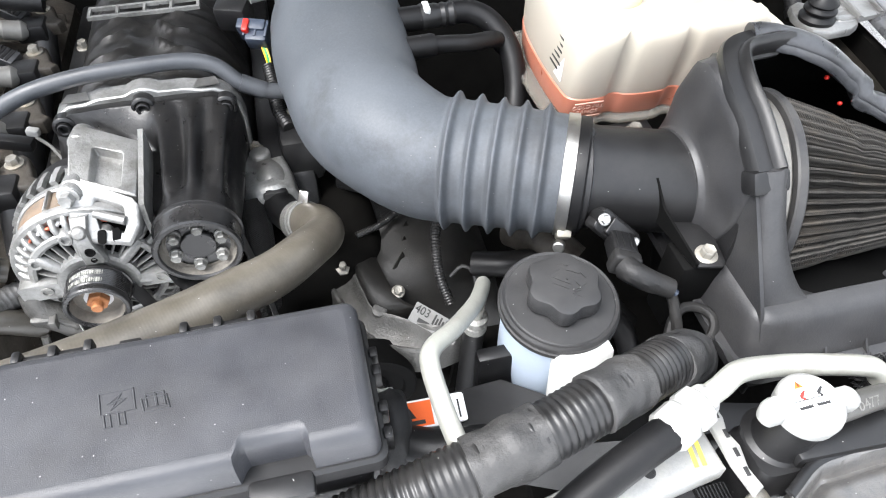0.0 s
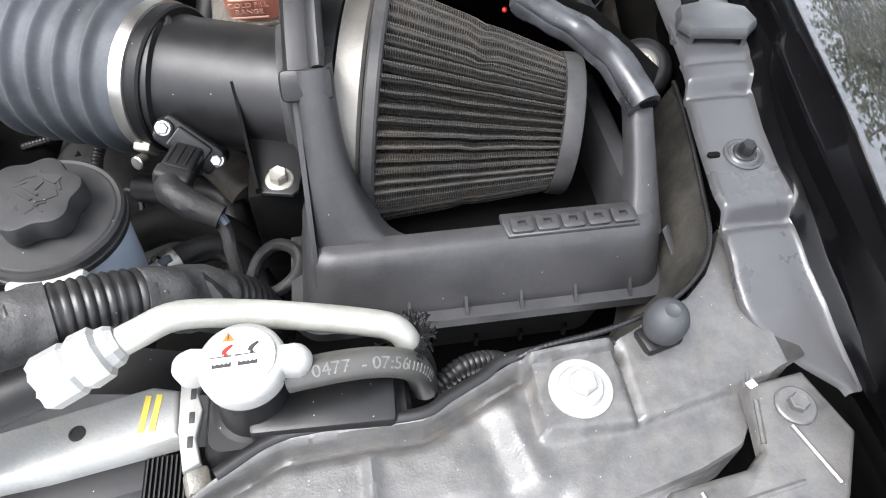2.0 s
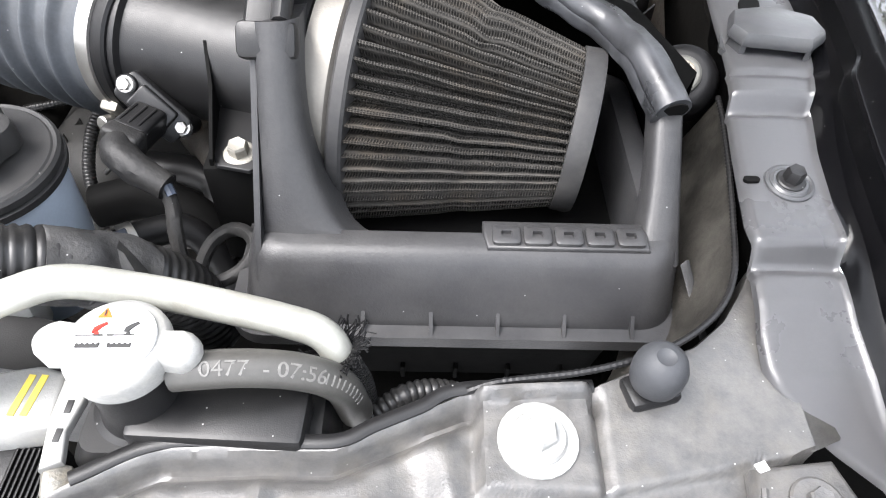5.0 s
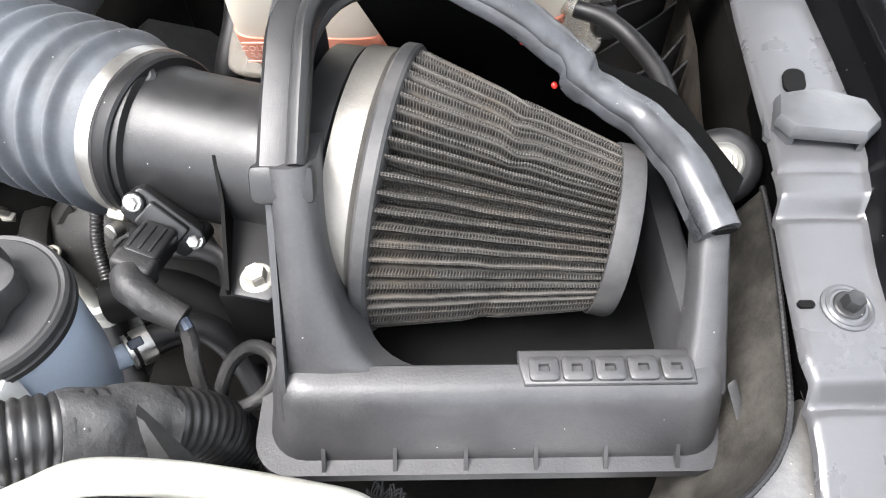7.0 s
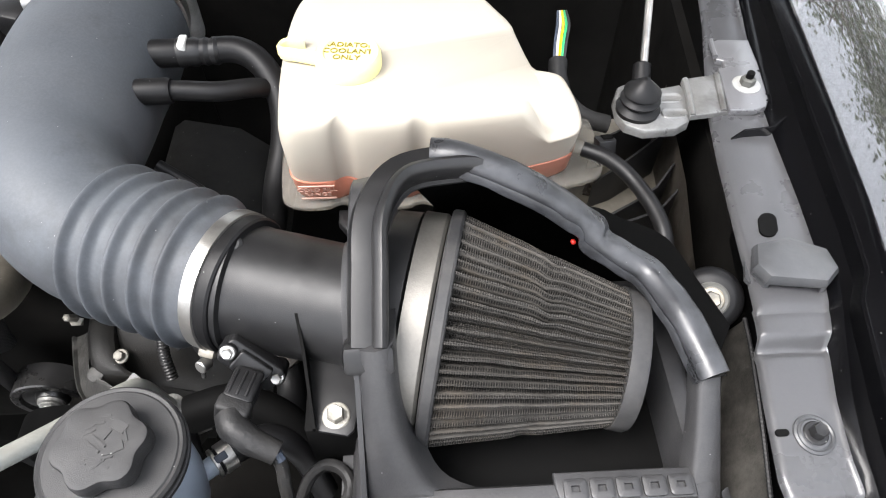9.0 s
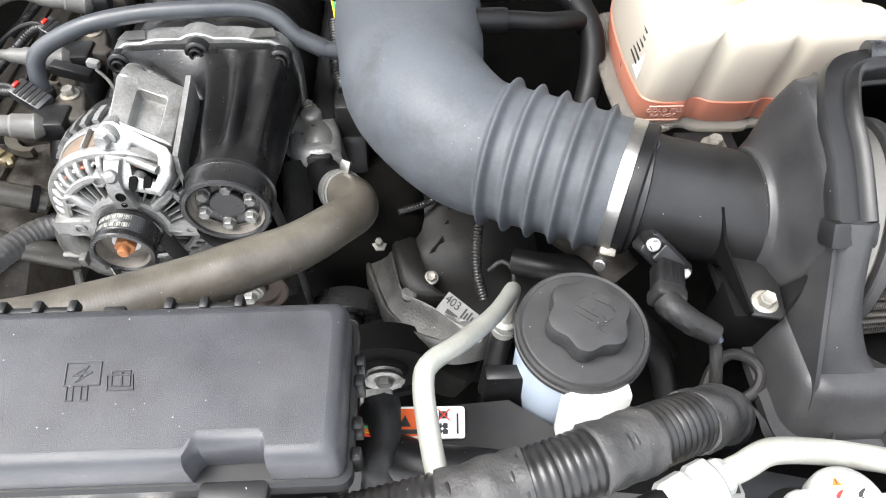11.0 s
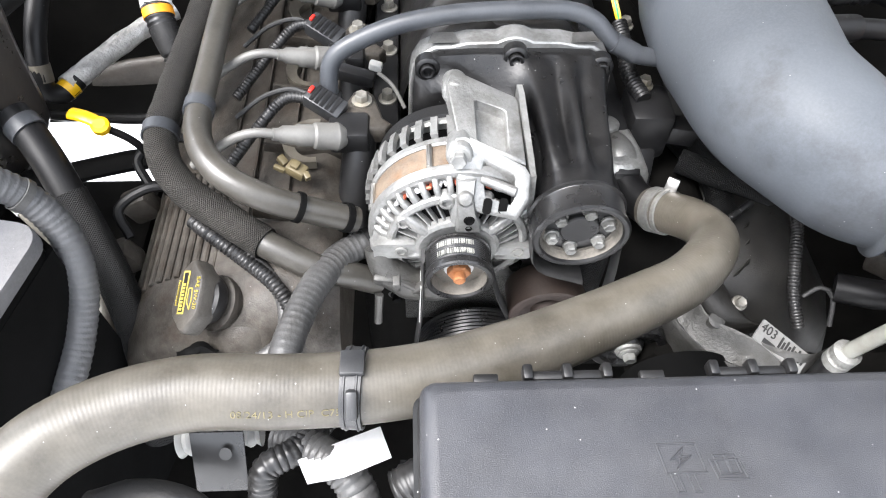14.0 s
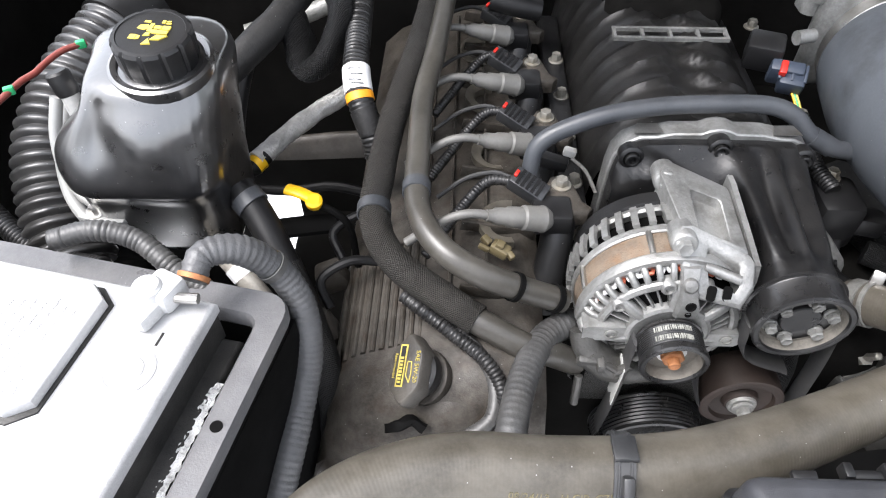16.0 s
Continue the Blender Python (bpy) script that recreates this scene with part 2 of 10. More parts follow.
BATTERY = material("dusty_grey_battery", (0.34, 0.34, 0.345), 0.38, var=0.2, bump=0.25, dust=0.2, big=5, specks=0.10, spec=1.0)
BATT_SIDE = material("battery_side_black", (0.008, 0.008, 0.008), 0.5, dust=0.10, spec=0.3, bump=0.4)
CORROSION = material("white_corrosion", (0.50, 0.50, 0.49), 0.95, var=0.4, bump=1.0, scale=30, depth=0.002, stain=(0.05, 0.05, 0.05), big=30)
TRAY = material("grey_battery_tray", (0.10, 0.10, 0.104), 0.35, var=0.2, bump=0.3, dust=0.15, specks=0.08)
BOTTLE = material("black_bottle_plastic", (0.0065, 0.0065, 0.0075), 0.32, var=0.3, bump=0.15, scale=14, dust=0.06, specks=0.40, scuff=0.07, spec=1.0, coat=0.9, big=10)
BOTTLE.node_tree.nodes["Principled BSDF"].inputs["Coat Roughness"].default_value = 0.20
BOTTLE.node_tree.nodes["Principled BSDF"].inputs["Coat IOR"].default_value = 1.75
BOTTLE.node_tree.nodes["Principled BSDF"].inputs["Coat Roughness"].default_value = 0.20
BOTTLE.node_tree.nodes["Principled BSDF"].inputs["Coat IOR"].default_value = 1.9
WORN_TAPE = material("worn_grey_cloth_tape", (0.058, 0.059, 0.062), 0.45, bump=0.5, scale=25, dust=0.10, depth=0.001, spec=0.5, specks=0.08)
DULL_TAPE = material("dull_black_tape", (0.026, 0.026, 0.0265), 0.55, bump=0.6, scale=20, dust=0.10, depth=0.0012, spec=0.35, specks=0.1)
DULL_RED = material("dull_red_insulation", (0.17, 0.030, 0.022), 0.45, var=0.2, bump=0.1, dust=0.1)
RIBBED_DUCT = material("ribbed_black_duct", (0.016, 0.016, 0.0165), 0.34, dust=0.08, specks=0.05, spec=0.6)
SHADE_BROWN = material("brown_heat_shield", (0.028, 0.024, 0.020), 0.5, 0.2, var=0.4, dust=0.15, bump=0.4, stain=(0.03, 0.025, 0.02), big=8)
LEAD = material("grey_lead", (0.5, 0.5, 0.5), 0.5, 0.3, var=0.15, bump=0.4)
PALE_MARK = material("pale_moulded_mark", (0.50, 0.30, 0.24), 0.5, var=0.1, bump=0.0)
COOLANT = material("orange_coolant", (0.46, 0.165, 0.105), 0.35, var=0.08, bump=0.0)
GROUND = material("pale_frosty_ground", (0.62, 0.62, 0.62), 0.9, var=0.2, big=1.0, bump=0.4, scale=4, depth=0.01)
PRINT = material("black_print", (0.015, 0.015, 0.015), 0.6, var=0.05, bump=0.0)
GREY_PRINT = material("grey_print", (0.42, 0.42, 0.40), 0.6, var=0.1, bump=0.0)
BELT = material("ribbed_belt", (0.02, 0.02, 0.021), 0.55, dust=0.1)
SHIELD_GREY = material("dusty_grey_shield", (0.024, 0.0225, 0.020), 0.5, var=0.4, dust=0.3, bump=0.35, spec=0.4, big=10)
TAN_DARK = material("tan_shield_metal", (0.085, 0.075, 0.058), 0.5, 0.2, var=0.25, dust=0.3)
BARK = material("grey_bark", (0.10, 0.085, 0.07), 0.9, var=0.3, big=1, bump=0.5, scale=6, depth=0.01)
LEAF = material("olive_leaves", (0.075, 0.085, 0.05), 0.6, var=0.4, big=0.4, bump=0.0)
STOP_GREY = material("grey_stop_rubber", (0.036, 0.037, 0.039), 0.36, var=0.3, bump=0.3, scale=14, stain=(0.06, 0.06, 0.06), specks=0.06)
BUFFER_GREY = material("blue_grey_buffer_rubber", (0.036, 0.0375, 0.041), 0.55, var=0.12, bump=0.2, specks=0.02, spec=0.3)
SEAL_GREY = material("worn_grey_seal", (0.026, 0.027, 0.0295), 0.36, var=0.5, bump=0.3, scale=14, stain=(0.010, 0.010, 0.010), specks=0.08, big=9, scuff=0.14)

FAINT_PRINT = material("faint_grey_print", (0.115, 0.112, 0.105), 0.6, var=0.25, bump=0.0, big=40)

# thin milky plastic that lets the coolant's colour through
TANK = bpy.data.materials.new("milky_tank_plastic")
TANK.use_nodes = True
tn, tl = TANK.node_tree.nodes, TANK.node_tree.links
tb = tn["Principled BSDF"]
tb.inputs["Base Color"].default_value, tb.inputs["Roughness"].default_value = (0.43, 0.395, 0.33, 1), 0.38
clear, some = tn.new("ShaderNodeBsdfTransparent"), tn.new("ShaderNodeMixShader")
clear.inputs["Color"].default_value = (1.0, 0.97, 0.9, 1)
some.inputs[0].default_value = 0.12
tl.new(tb.outputs[0], some.inputs[1]), tl.new(clear.outputs[0], some.inputs[2])
tl.new(some.outputs[0], tn["Material Output"].inputs["Surface"])

FLANGE = TANK.copy()  # the same plastic, thinner and greyer at the seam
FLANGE.name = "translucent_flange_plastic"
FLANGE.node_tree.nodes["Principled BSDF"].inputs["Base Color"].default_value = (0.24, 0.23, 0.21, 1)
FLANGE.node_tree.nodes[some.name].inputs[0].default_value = 0.6


# ---- building helpers ----
def world_of(ob):
    m = ob.matrix_parent_inverse @ ob.matrix_basis
    return world_of(ob.parent) @ m if ob.parent else ob.matrix_basis.copy()


def thing(name, at=(0, 0, 0), label="", category="", group="", kind=""):
    ob = new(name)
    ob.empty_display_size = 0.02
    ob.matrix_basis = at if isinstance(at, Matrix) else Matrix.Translation(at)
    return tagged(ob, label, category, group, kind)


def part(name, bm, mat, parent=None, label="", sharp=35, local=False):
    """One mesh object, under a thing or a part. Its coordinates are the world's, or its thing's own if local."""
    bmesh.ops.recalc_face_normals(bm, faces=bm.faces)
    me = bpy.data.meshes.new(name)
    bm.to_mesh(me)
    bm.free()
    me.materials.append(mat)
    me.shade_smooth()
    me.set_sharp_from_angle(angle=radians(sharp))
    ob = new(name, me)
    if parent:
        ob.parent = parent
        ob.matrix_parent_inverse = Matrix() if local else world_of(parent).inverted()
    return tagged(ob, label)


def solo(name, bm, mat, label, category, group="", kind="", sharp=35):
    return tagged(part(name, bm, mat, sharp=sharp), label, category, group, kind)


def BM():
    return bmesh.new()


def frame_of(axis):
    w = Vector(axis).normalized()
    u = w.cross(Vector((0, 0, 1)) if abs(w.z) < 0.9 else Vector((1, 0, 0))).normalized()
    return u, w.cross(u), w


def loft(bm, loops, caps=True, closed=True, uv=None):
    rows = [[bm.verts.new(p) for p in lp] for lp in loops]
    n = len(rows[0])
    lay = bm.loops.layers.uv.verify() if uv else None
    for i, (a, b) in enumerate(zip(rows[:-1], rows[1:])):
        for j in range(n if closed else n - 1):
            k = (j + 1) % n
            f = bm.faces.new((a[j], a[k], b[k], b[j]))
            if uv:
                for lp, (s, q) in zip(f.loops, ((i, j), (i, j + 1), (i + 1, j + 1), (i + 1, j))):
                    lp[lay].uv = uv(s, q)
    if caps and closed:
        bm.faces.new(rows[0]), bm.faces.new(rows[-1])
    return rows


def lathe(bm, o, axis, prof, n=32, caps=True, bumpy=None):
    """A profile of (radius, height) turned round an axis."""
    u, v, w = frame_of(axis)
    o = Vector(o)
    loops = []
    for r, h in prof:
        lp = []
        for i in range(n):
            a = 2 * math.pi * i / n
            q = bumpy(a, r, h) if bumpy else r
            lp.append(o + w * h + (u * math.cos(a) + v * math.sin(a)) * q)
        loops.append(lp)
    loft(bm, loops, caps)


def cyl(bm, a, b, r, r2=None, n=20, bev=0.0):
    a, b = Vector(a), Vector(b)
    h = (b - a).length
    r2 = r if r2 is None else r2
    prof = [(r - bev, 0), (r, bev), (r2, h - bev), (r2 - bev, h)] if bev else [(r, 0), (r2, h)]
    lathe(bm, a, b - a, prof, n)


def resample(pts, step=0.006):
    pts = [Vector(p) for p in pts]
    if len(pts) == 2:
        k = max(1, round((pts[1] - pts[0]).length / step))
        return [pts[0].lerp(pts[1], i / k) for i in range(k + 1)]
    ext = [2 * pts[0] - pts[1], *pts, 2 * pts[-1] - pts[-2]]
    out = []
    for p0, p1, p2, p3 in zip(ext[:-3], ext[1:-2], ext[2:-1], ext[3:]):
        k = max(1, round((p2 - p1).length / step))
        for i in range(k):
            t = i / k
            out.append(0.5 * (2 * p1 + (p2 - p0) * t + (2 * p0 - 5 * p1 + 4 * p2 - p3) * t * t + (3 * p1 - p0 - 3 * p2 + p3) * t ** 3))
    return out + [pts[-1]]


def sweep(bm, pts, r, n=14, step=0.006, caps=True, sec=(1, 1), crinkle=0.0, seed=0):
    """A tube along smooth points; r is a radius or a function of the way along and the whole length."""
    path = resample(pts, step)
    at = [0.0]
    for a, b in zip(path[:-1], path[1:]):
        at.append(at[-1] + (b - a).length)
    u = None
    loops, girth = [], 1.0
    for i, p in enumerate(path):
        d = (path[min(i + 1, len(path) - 1)] - path[max(i - 1, 0)]).normalized()
        if u is None:
            u = frame_of(d)[1]
        u = (u - d * u.dot(d)).normalized()
        v = d.cross(u)
        q = r(at[i], at[-1]) if callable(r) else r
        girth = max(girth if i else 0, q)
        lp = []
        for j in range(n):
            a = 2 * math.pi * j / n
            g = q * (1 + crinkle * noise.noise(p * 90 + Vector((math.cos(a), math.sin(a), seed)) * 1.7)) if crinkle else q
            lp.append(p + u * (math.cos(a) * g * sec[0]) + v * (math.sin(a) * g * sec[1]))
        loops.append(lp)
    loft(bm, loops, caps, uv=lambda s, j: (at[s], 2 * math.pi * girth * j / n))
    return path


def ridged(r, pitch, depth, power=1.0):
    return lambda s, L: r + depth * (abs(math.cos(math.pi * s / pitch)) ** power - 0.5)


def rbox(bm, c, s, b=0.003, rot=(0, 0, 0), seg=2):
    m = pose(*c, *rot) @ Matrix.Diagonal((*s, 1))
    geo = bmesh.ops.create_cube(bm, size=1.0, matrix=m)
    if b:
        es = {e for v in geo["verts"] for e in v.link_edges}
        bmesh.ops.bevel(bm, geom=list(es), offset=b, segments=seg, profile=0.5, affect="EDGES")


def rrect(x0, x1, y0, y1, r, k=5):
    out = []
    for cx, cy, a0 in ((x1 - r, y1 - r, 0), (x0 + r, y1 - r, 90), (x0 + r, y0 + r, 180), (x1 - r, y0 + r, 270)):
        for i in range(k):
            a = radians(a0 + 90 * i / (k - 1))
            out.append((cx + r * math.cos(a), cy + r * math.sin(a)))
    return out


def stack(bm, rows, caps=True):
    """Lofts flat outlines: rows of (outline in x and y, z)."""
    loft(bm, [[(x, y, z) for x, y in o] for o, z in rows], caps)


def slab(bm, pts, z0, z1, bev=0.0, m=None):
    """A flat outline with thickness and a softened upper edge."""
    c = Vector((sum(p[0] for p in pts) / len(pts), sum(p[1] for p in pts) / len(pts)))

    def inset(k):
        out = []
        for i, p in enumerate(pts):
            a, b = Vector(pts[i - 1]), Vector(pts[(i + 1) % len(pts)])
            e1, e2 = (Vector(p) - a).normalized(), (b - Vector(p)).normalized()
            n1, n2 = Vector((-e1.y, e1.x)), Vector((-e2.y, e2.x))
            q = n1 + n2
            q = q / max(0.6, q.dot(n1)) if q.length > 1e-6 else n1
            out.append(Vector(p) + q * k)
        return out

    area = sum(pts[i - 1][0] * p[1] - p[0] * pts[i - 1][1] for i, p in enumerate(pts))
    sgn = 1 if area > 0 else -1
    rows = [(pts, z0), (pts, z1 - bev), (inset(sgn * bev * 0.35), z1 - bev * 0.35), (inset(sgn * bev), z1)] if bev else [(pts, z0), (pts, z1)]
    loops = [[Vector((p[0], p[1], z)) for p in o] for o, z in rows]
    if m:
        loops = [[m @ p for p in lp] for lp in loops]
    loft(bm, loops)


def hexbolt(parent, c, axis=(0, 0, 1), r=0.006, h=0.006, washer=0.0095, mat=None, wmat=None, name="bolt", label=""):
    bm = BM()
    lathe(bm, c, axis, [(washer, -0.001), (washer, 0.0006), (washer * 0.9, 0.0012), (r * 1.02, 0.0014)], 24)
    lathe(bm, Vector(c) + Vector(axis).normalized() * 0.001, axis, [(r, 0), (r, h * 0.8), (r * 0.86, h), (r * 0.5, h * 0.92)], 6)
    return part(name, bm, mat or ZINC, parent, label, sharp=25)


def lettering(body, size, m, mat, parent, name="lettering", depth=0.0003, label=""):
    cu = bpy.data.curves.new(name, "FONT")
    cu.body, cu.size, cu.extrude, cu.align_x, cu.align_y = body, size, depth, "CENTER", "CENTER"
    cu.resolution_u = 3
    tmp = new("writing", cu)
    me = bpy.data.meshes.new_from_object(tmp.evaluated_get(bpy.context.evaluated_depsgraph_get()))
    bpy.data.objects.remove(tmp)
    me.materials.clear()
    me.materials.append(mat)
    me.transform(m)
    ob = new(name, me)
    ob.parent = parent
    ob.matrix_parent_inverse = world_of(parent).inverted()
    return tagged(ob, label)


def plate_pose(o, right, up):
    """A pose whose x runs along right and whose y runs along up."""
    x = Vector(right).normalized()
    z = x.cross(Vector(up)).normalized()
    y = z.cross(x)
    m = Matrix((x, y, z)).transposed().to_4x4()
    m.translation = Vector(o)
    return m


def hose(name, pts, r, mat, label, category="hose", n=16, step=0.006, crinkle=0.0, group="", sec=(1, 1)):
    bm = BM()
    sweep(bm, pts, r, n, step, crinkle=crinkle, sec=sec)
    return solo(name, bm, mat, label, category, group, sharp=60)


def band(parent, p, axis, r, width, mat, name="clamp", thick=0.0012, label=""):
    bm = BM()
    lathe(bm, Vector(p) - Vector(axis).normalized() * width / 2, axis, [(r, 0), (r + thick, 0.0003), (r + thick, width - 0.0003), (r, width)], 36, caps=False)
    return part(name, bm, mat, parent, label)


# ---- the large structure ----
bm = BM()
bmesh.ops.create_grid(bm, x_segments=8, y_segments=8, size=150.0)
solo("ground", bm, GROUND, "pale frosty ground under the truck", "ground", kind="structure")


def wall(name, a, b, z0, z1, t, mat, label):
    a, b = Vector((a[0], a[1], 0)), Vector((b[0], b[1], 0))
    n = (b - a).normalized().cross(Vector((0, 0, 1))) * t
    w = BM()
    loft(w, [[p + Vector((0, 0, z)) for p in (a, b, b + n, a + n)] for z in (z0, z1)])
    return solo(name, w, mat, label, "car body", kind="structure")


# the open hood, leaning up from the cowl; unseen, added to shade the rear
bm = BM()
loft(bm, [[(x, y, z) for x, y, z in ((-0.85, 1.06, 1.36), (0.85, 1.06, 1.36), (0.80, 0.52, 2.30), (-0.80, 0.52, 2.30))], [(x, y, z) for x, y, z in ((-0.85, 1.09, 1.36), (0.85, 1.09, 1.36), (0.80, 0.54, 2.325), (-0.80, 0.54, 2.325))]])
solo("hood", bm, DUSTY, "unseen open hood added behind the engine bay to shade it", "hood", kind="structure")

# firewall, cowl and the sides and bottom of the bay, grimy, with shade painted in
wall("firewall", (-0.66, 1.02), (0.85, 1.02), 0.55, 1.27, -0.02, SHADE_GRIME, "grimy firewall behind the engine, coloured near black for shade")
wall("firewall_left", (-0.95, 1.02), (-0.66, 1.02), 0.72, 1.27, -0.02, SHADE_GRIME, "grimy firewall beside the wheel arch, coloured near black for shade")
wall("inner_wing", (-0.92, 0.0), (-0.92, 1.03), 0.55, 1.22, 0.02, SHADE_GRIME, "grimy inner wing beside the battery, coloured near black for shade")
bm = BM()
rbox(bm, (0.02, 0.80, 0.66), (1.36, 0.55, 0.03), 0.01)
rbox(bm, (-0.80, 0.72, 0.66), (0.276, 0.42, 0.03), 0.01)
solo("undertray", bm, SHADE_GRIME, "grimy tray beneath the engine, coloured near black for shade", "undertray", kind="structure")
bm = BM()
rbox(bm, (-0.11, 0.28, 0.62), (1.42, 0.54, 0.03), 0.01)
solo("front_undertray", bm, SHADE_GRIME, "grimy tray behind the radiator, coloured near black for shade", "undertray", kind="structure")

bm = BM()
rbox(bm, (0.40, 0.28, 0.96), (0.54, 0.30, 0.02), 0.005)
solo("lower_panel", bm, SHADE_GRIME, "grimy panel beneath the airbox, coloured near black for shade", "undertray", kind="structure")

# added dark panel that hides the bright ground in a shaded gap
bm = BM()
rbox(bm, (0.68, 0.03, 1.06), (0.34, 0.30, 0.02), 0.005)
solo("dark_gap_panel", bm, SHADE_GRIME, "dark panel added to close the gap beside the headlamp", "liner", kind="structure")

# ---- right-hand fender: inner rail, ridges, channel and polished outer skin ----
fender = thing("fender", (0.62, 0.4, 1.1), "black fender with a ridged inner rail and polished outer skin", "fender")


def rail_x(y):
    """Left edge of the rail."""
    return float(np.interp(y, [0.135, 0.150, 0.163, 0.176, 0.186, 0.195, 0.208, 0.221, 0.246, 0.261, 0.304, 0.350, 0.381, 0.418, 0.506, 0.56, 0.686, 1.0], [0.578, 0.570, 0.551, 0.535, 0.527, 0.5235, 0.5235, 0.5255, 0.5275, 0.526, 0.531, 0.5385, 0.544, 0.548, 0.559, 0.568, 0.600, 0.66]))


def right_x(y):
    """The rail's right-hand fold."""
    return float(np.interp(y, [0.135, 0.150, 0.175, 0.213, 0.240, 0.255, 0.27, 0.303, 0.347, 0.390, 0.456, 0.549, 0.628, 1.0], [0.580, 0.5795, 0.5765, 0.573, 0.5735, 0.5745, 0.574, 0.5775, 0.588, 0.600, 0.607, 0.614, 0.629, 0.70]))


def outer_x(y):
    """The fender's polished outer edge."""
    return float(np.interp(y, [0.05, 0.17, 0.219, 0.288, 0.362, 0.443, 0.536, 0.669, 1.0, 1.2], [0.553, 0.587, 0.601, 0.620, 0.635, 0.652, 0.666, 0.685, 0.732, 0.76]))


def rail_z(y):
    z = float(np.interp(y, [0.130, 0.155, 0.19, 0.225, 0.240, 0.2445, 0.250, 0.262, 0.30, 0.336, 0.3405, 0.346, 0.357, 0.37, 0.69, 1.0], [1.138, 1.150, 1.167, 1.177, 1.180, 1.1815, 1.191, 1.1925, 1.196, 1.198, 1.1995, 1.2065, 1.207, 1.2045, 1.205, 1.21]))
    for c in (0.2425, 0.3385):
        z -= 0.0030 * math.exp(-(((y - c) / 0.0032) ** 2))
    return z


def fold_z(y):
    """Height of the fold between rail and drain channel."""
    return float(np.interp(y, [0.13, 0.155, 0.19, 0.24, 0.30, 0.36, 1.0], [1.150, 1.160, 1.174, 1.1905, 1.202, 1.2115, 1.2165]))


def channel(name, ys, section, mat, label=""):
    w = BM()
    loft(w, [[Vector((x, y, z)) for x, z in section(y)] for y in ys], caps=False, closed=False)
    bmesh.ops.solidify(w, geom=w.faces[:], thickness=0.0015)
    return part(name, w, mat, fender, label, sharp=40)


def rail_section(y):
    a, b, z = rail_x(y), right_x(y), rail_z(y)
    w = b - a
    return [(a, z - 0.005), (a + 0.0008, z - 0.0016), (a + 0.0025, z - 0.0003), (a + 0.005, z), (a + w * 0.35, z + 0.0006), (a + w * 0.7, z + 0.0004), (b - w * 0.16, z - 0.0006), (b - w * 0.115, z + 0.0002), (b - w * 0.09, z + 0.0016)]


channel("rail", [0.146 + 0.0015 * i for i in range(148)], rail_section, BLACK_PAINT)
channel("rear_rail", [0.3605, 0.3625, 0.365, 0.368] + [0.374 + 0.02 * i for i in range(33)], lambda y: [(x, z + 0.003 * min(1, max(0, (y - 0.3605) / 0.006))) for x, z in rail_section(y)], BLACK_PAINT)

# wall under the rail, painted near black in place of shade
channel("under_wall", [0.06 + 0.012 * i for i in range(33)], lambda y: [(rail_x(max(y, 0.146)) + 0.004, rail_z(max(y, 0.146)) - 0.004), (rail_x(max(y, 0.146)) + 0.010, rail_z(max(y, 0.146)) - 0.04), (rail_x(max(y, 0.146)) + 0.012, 0.80)], DARK, "wall below the rail with its shade put into the colour")


def gutter_section(y):
    a, c = right_x(y), outer_x(y)
    z = fold_z(max(0.15, y))
    w = c - a
    k = float(np.interp(y, [0.375, 0.395], [0.56, 0.76]))
    yr = min(max(y, 0.146), 0.95)
    wr = a - rail_x(yr)
    return [(a - wr * 0.09, rail_z(yr) + 0.0014), (a - wr * 0.05, rail_z(yr) * 0.5 + z * 0.5), (a, z), (a + 0.002, z + 0.002), (a + w * 0.12, z - 0.010), (a + w * 0.30, 1.180), (a + w * (k - 0.06), 1.186), (a + w * k - 0.001, 1.1995), (a + w * k + 0.001, 1.2010), (a + w * (k + 0.05), 1.2000), (a + w * 0.90, 1.2035), (c - 0.0022, 1.2065), (c - 0.0008, 1.2095)]


channel("gutter", [0.06 + 0.008 * i for i in range(120)], gutter_section, GLOSS, "glossy black drain channel")


def skin_section(y):
    b = outer_x(y)
    return [(b - 0.0008, 1.2090), (b, 1.2105), (b + 0.0015, 1.2108), (b + 0.004, 1.2106), (b + 0.02, 1.2096), (b + 0.05, 1.2062), (b + 0.09, 1.1975), (b + 0.14, 1.178), (b + 0.19, 1.142), (b + 0.23, 1.085), (b + 0.26, 1.0), (b + 0.275, 0.9), (b + 0.28, 0.75)]


channel("outer_skin", [0.05 + 0.025 * i for i in range(47)], skin_section, FENDER, "polished black paint")
hexbolt(fender, (0.553, 0.2845, 1.1972), (0, -0.1, 1), 0.0048, 0.0070, 0.0072, mat=PLASTIC, label="black hex bolt in a round washer")
bm = BM()
lathe(bm, (0.553, 0.2845, 1.1952), (0, -0.1, 1), [(0.0122, 0), (0.0120, 0.0010), (0.0106, 0.0016), (0.0096, 0.0010), (0.0084, 0.0020), (0.006, 0.0020)], 40)
part("washer", bm, STOP_GREY, fender, "dark satin washer")
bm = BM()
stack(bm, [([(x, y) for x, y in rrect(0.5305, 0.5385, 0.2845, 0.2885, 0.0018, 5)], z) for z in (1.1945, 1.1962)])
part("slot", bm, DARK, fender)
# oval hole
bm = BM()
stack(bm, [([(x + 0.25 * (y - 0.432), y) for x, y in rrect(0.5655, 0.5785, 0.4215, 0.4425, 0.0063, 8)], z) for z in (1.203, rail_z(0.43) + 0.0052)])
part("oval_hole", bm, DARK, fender)
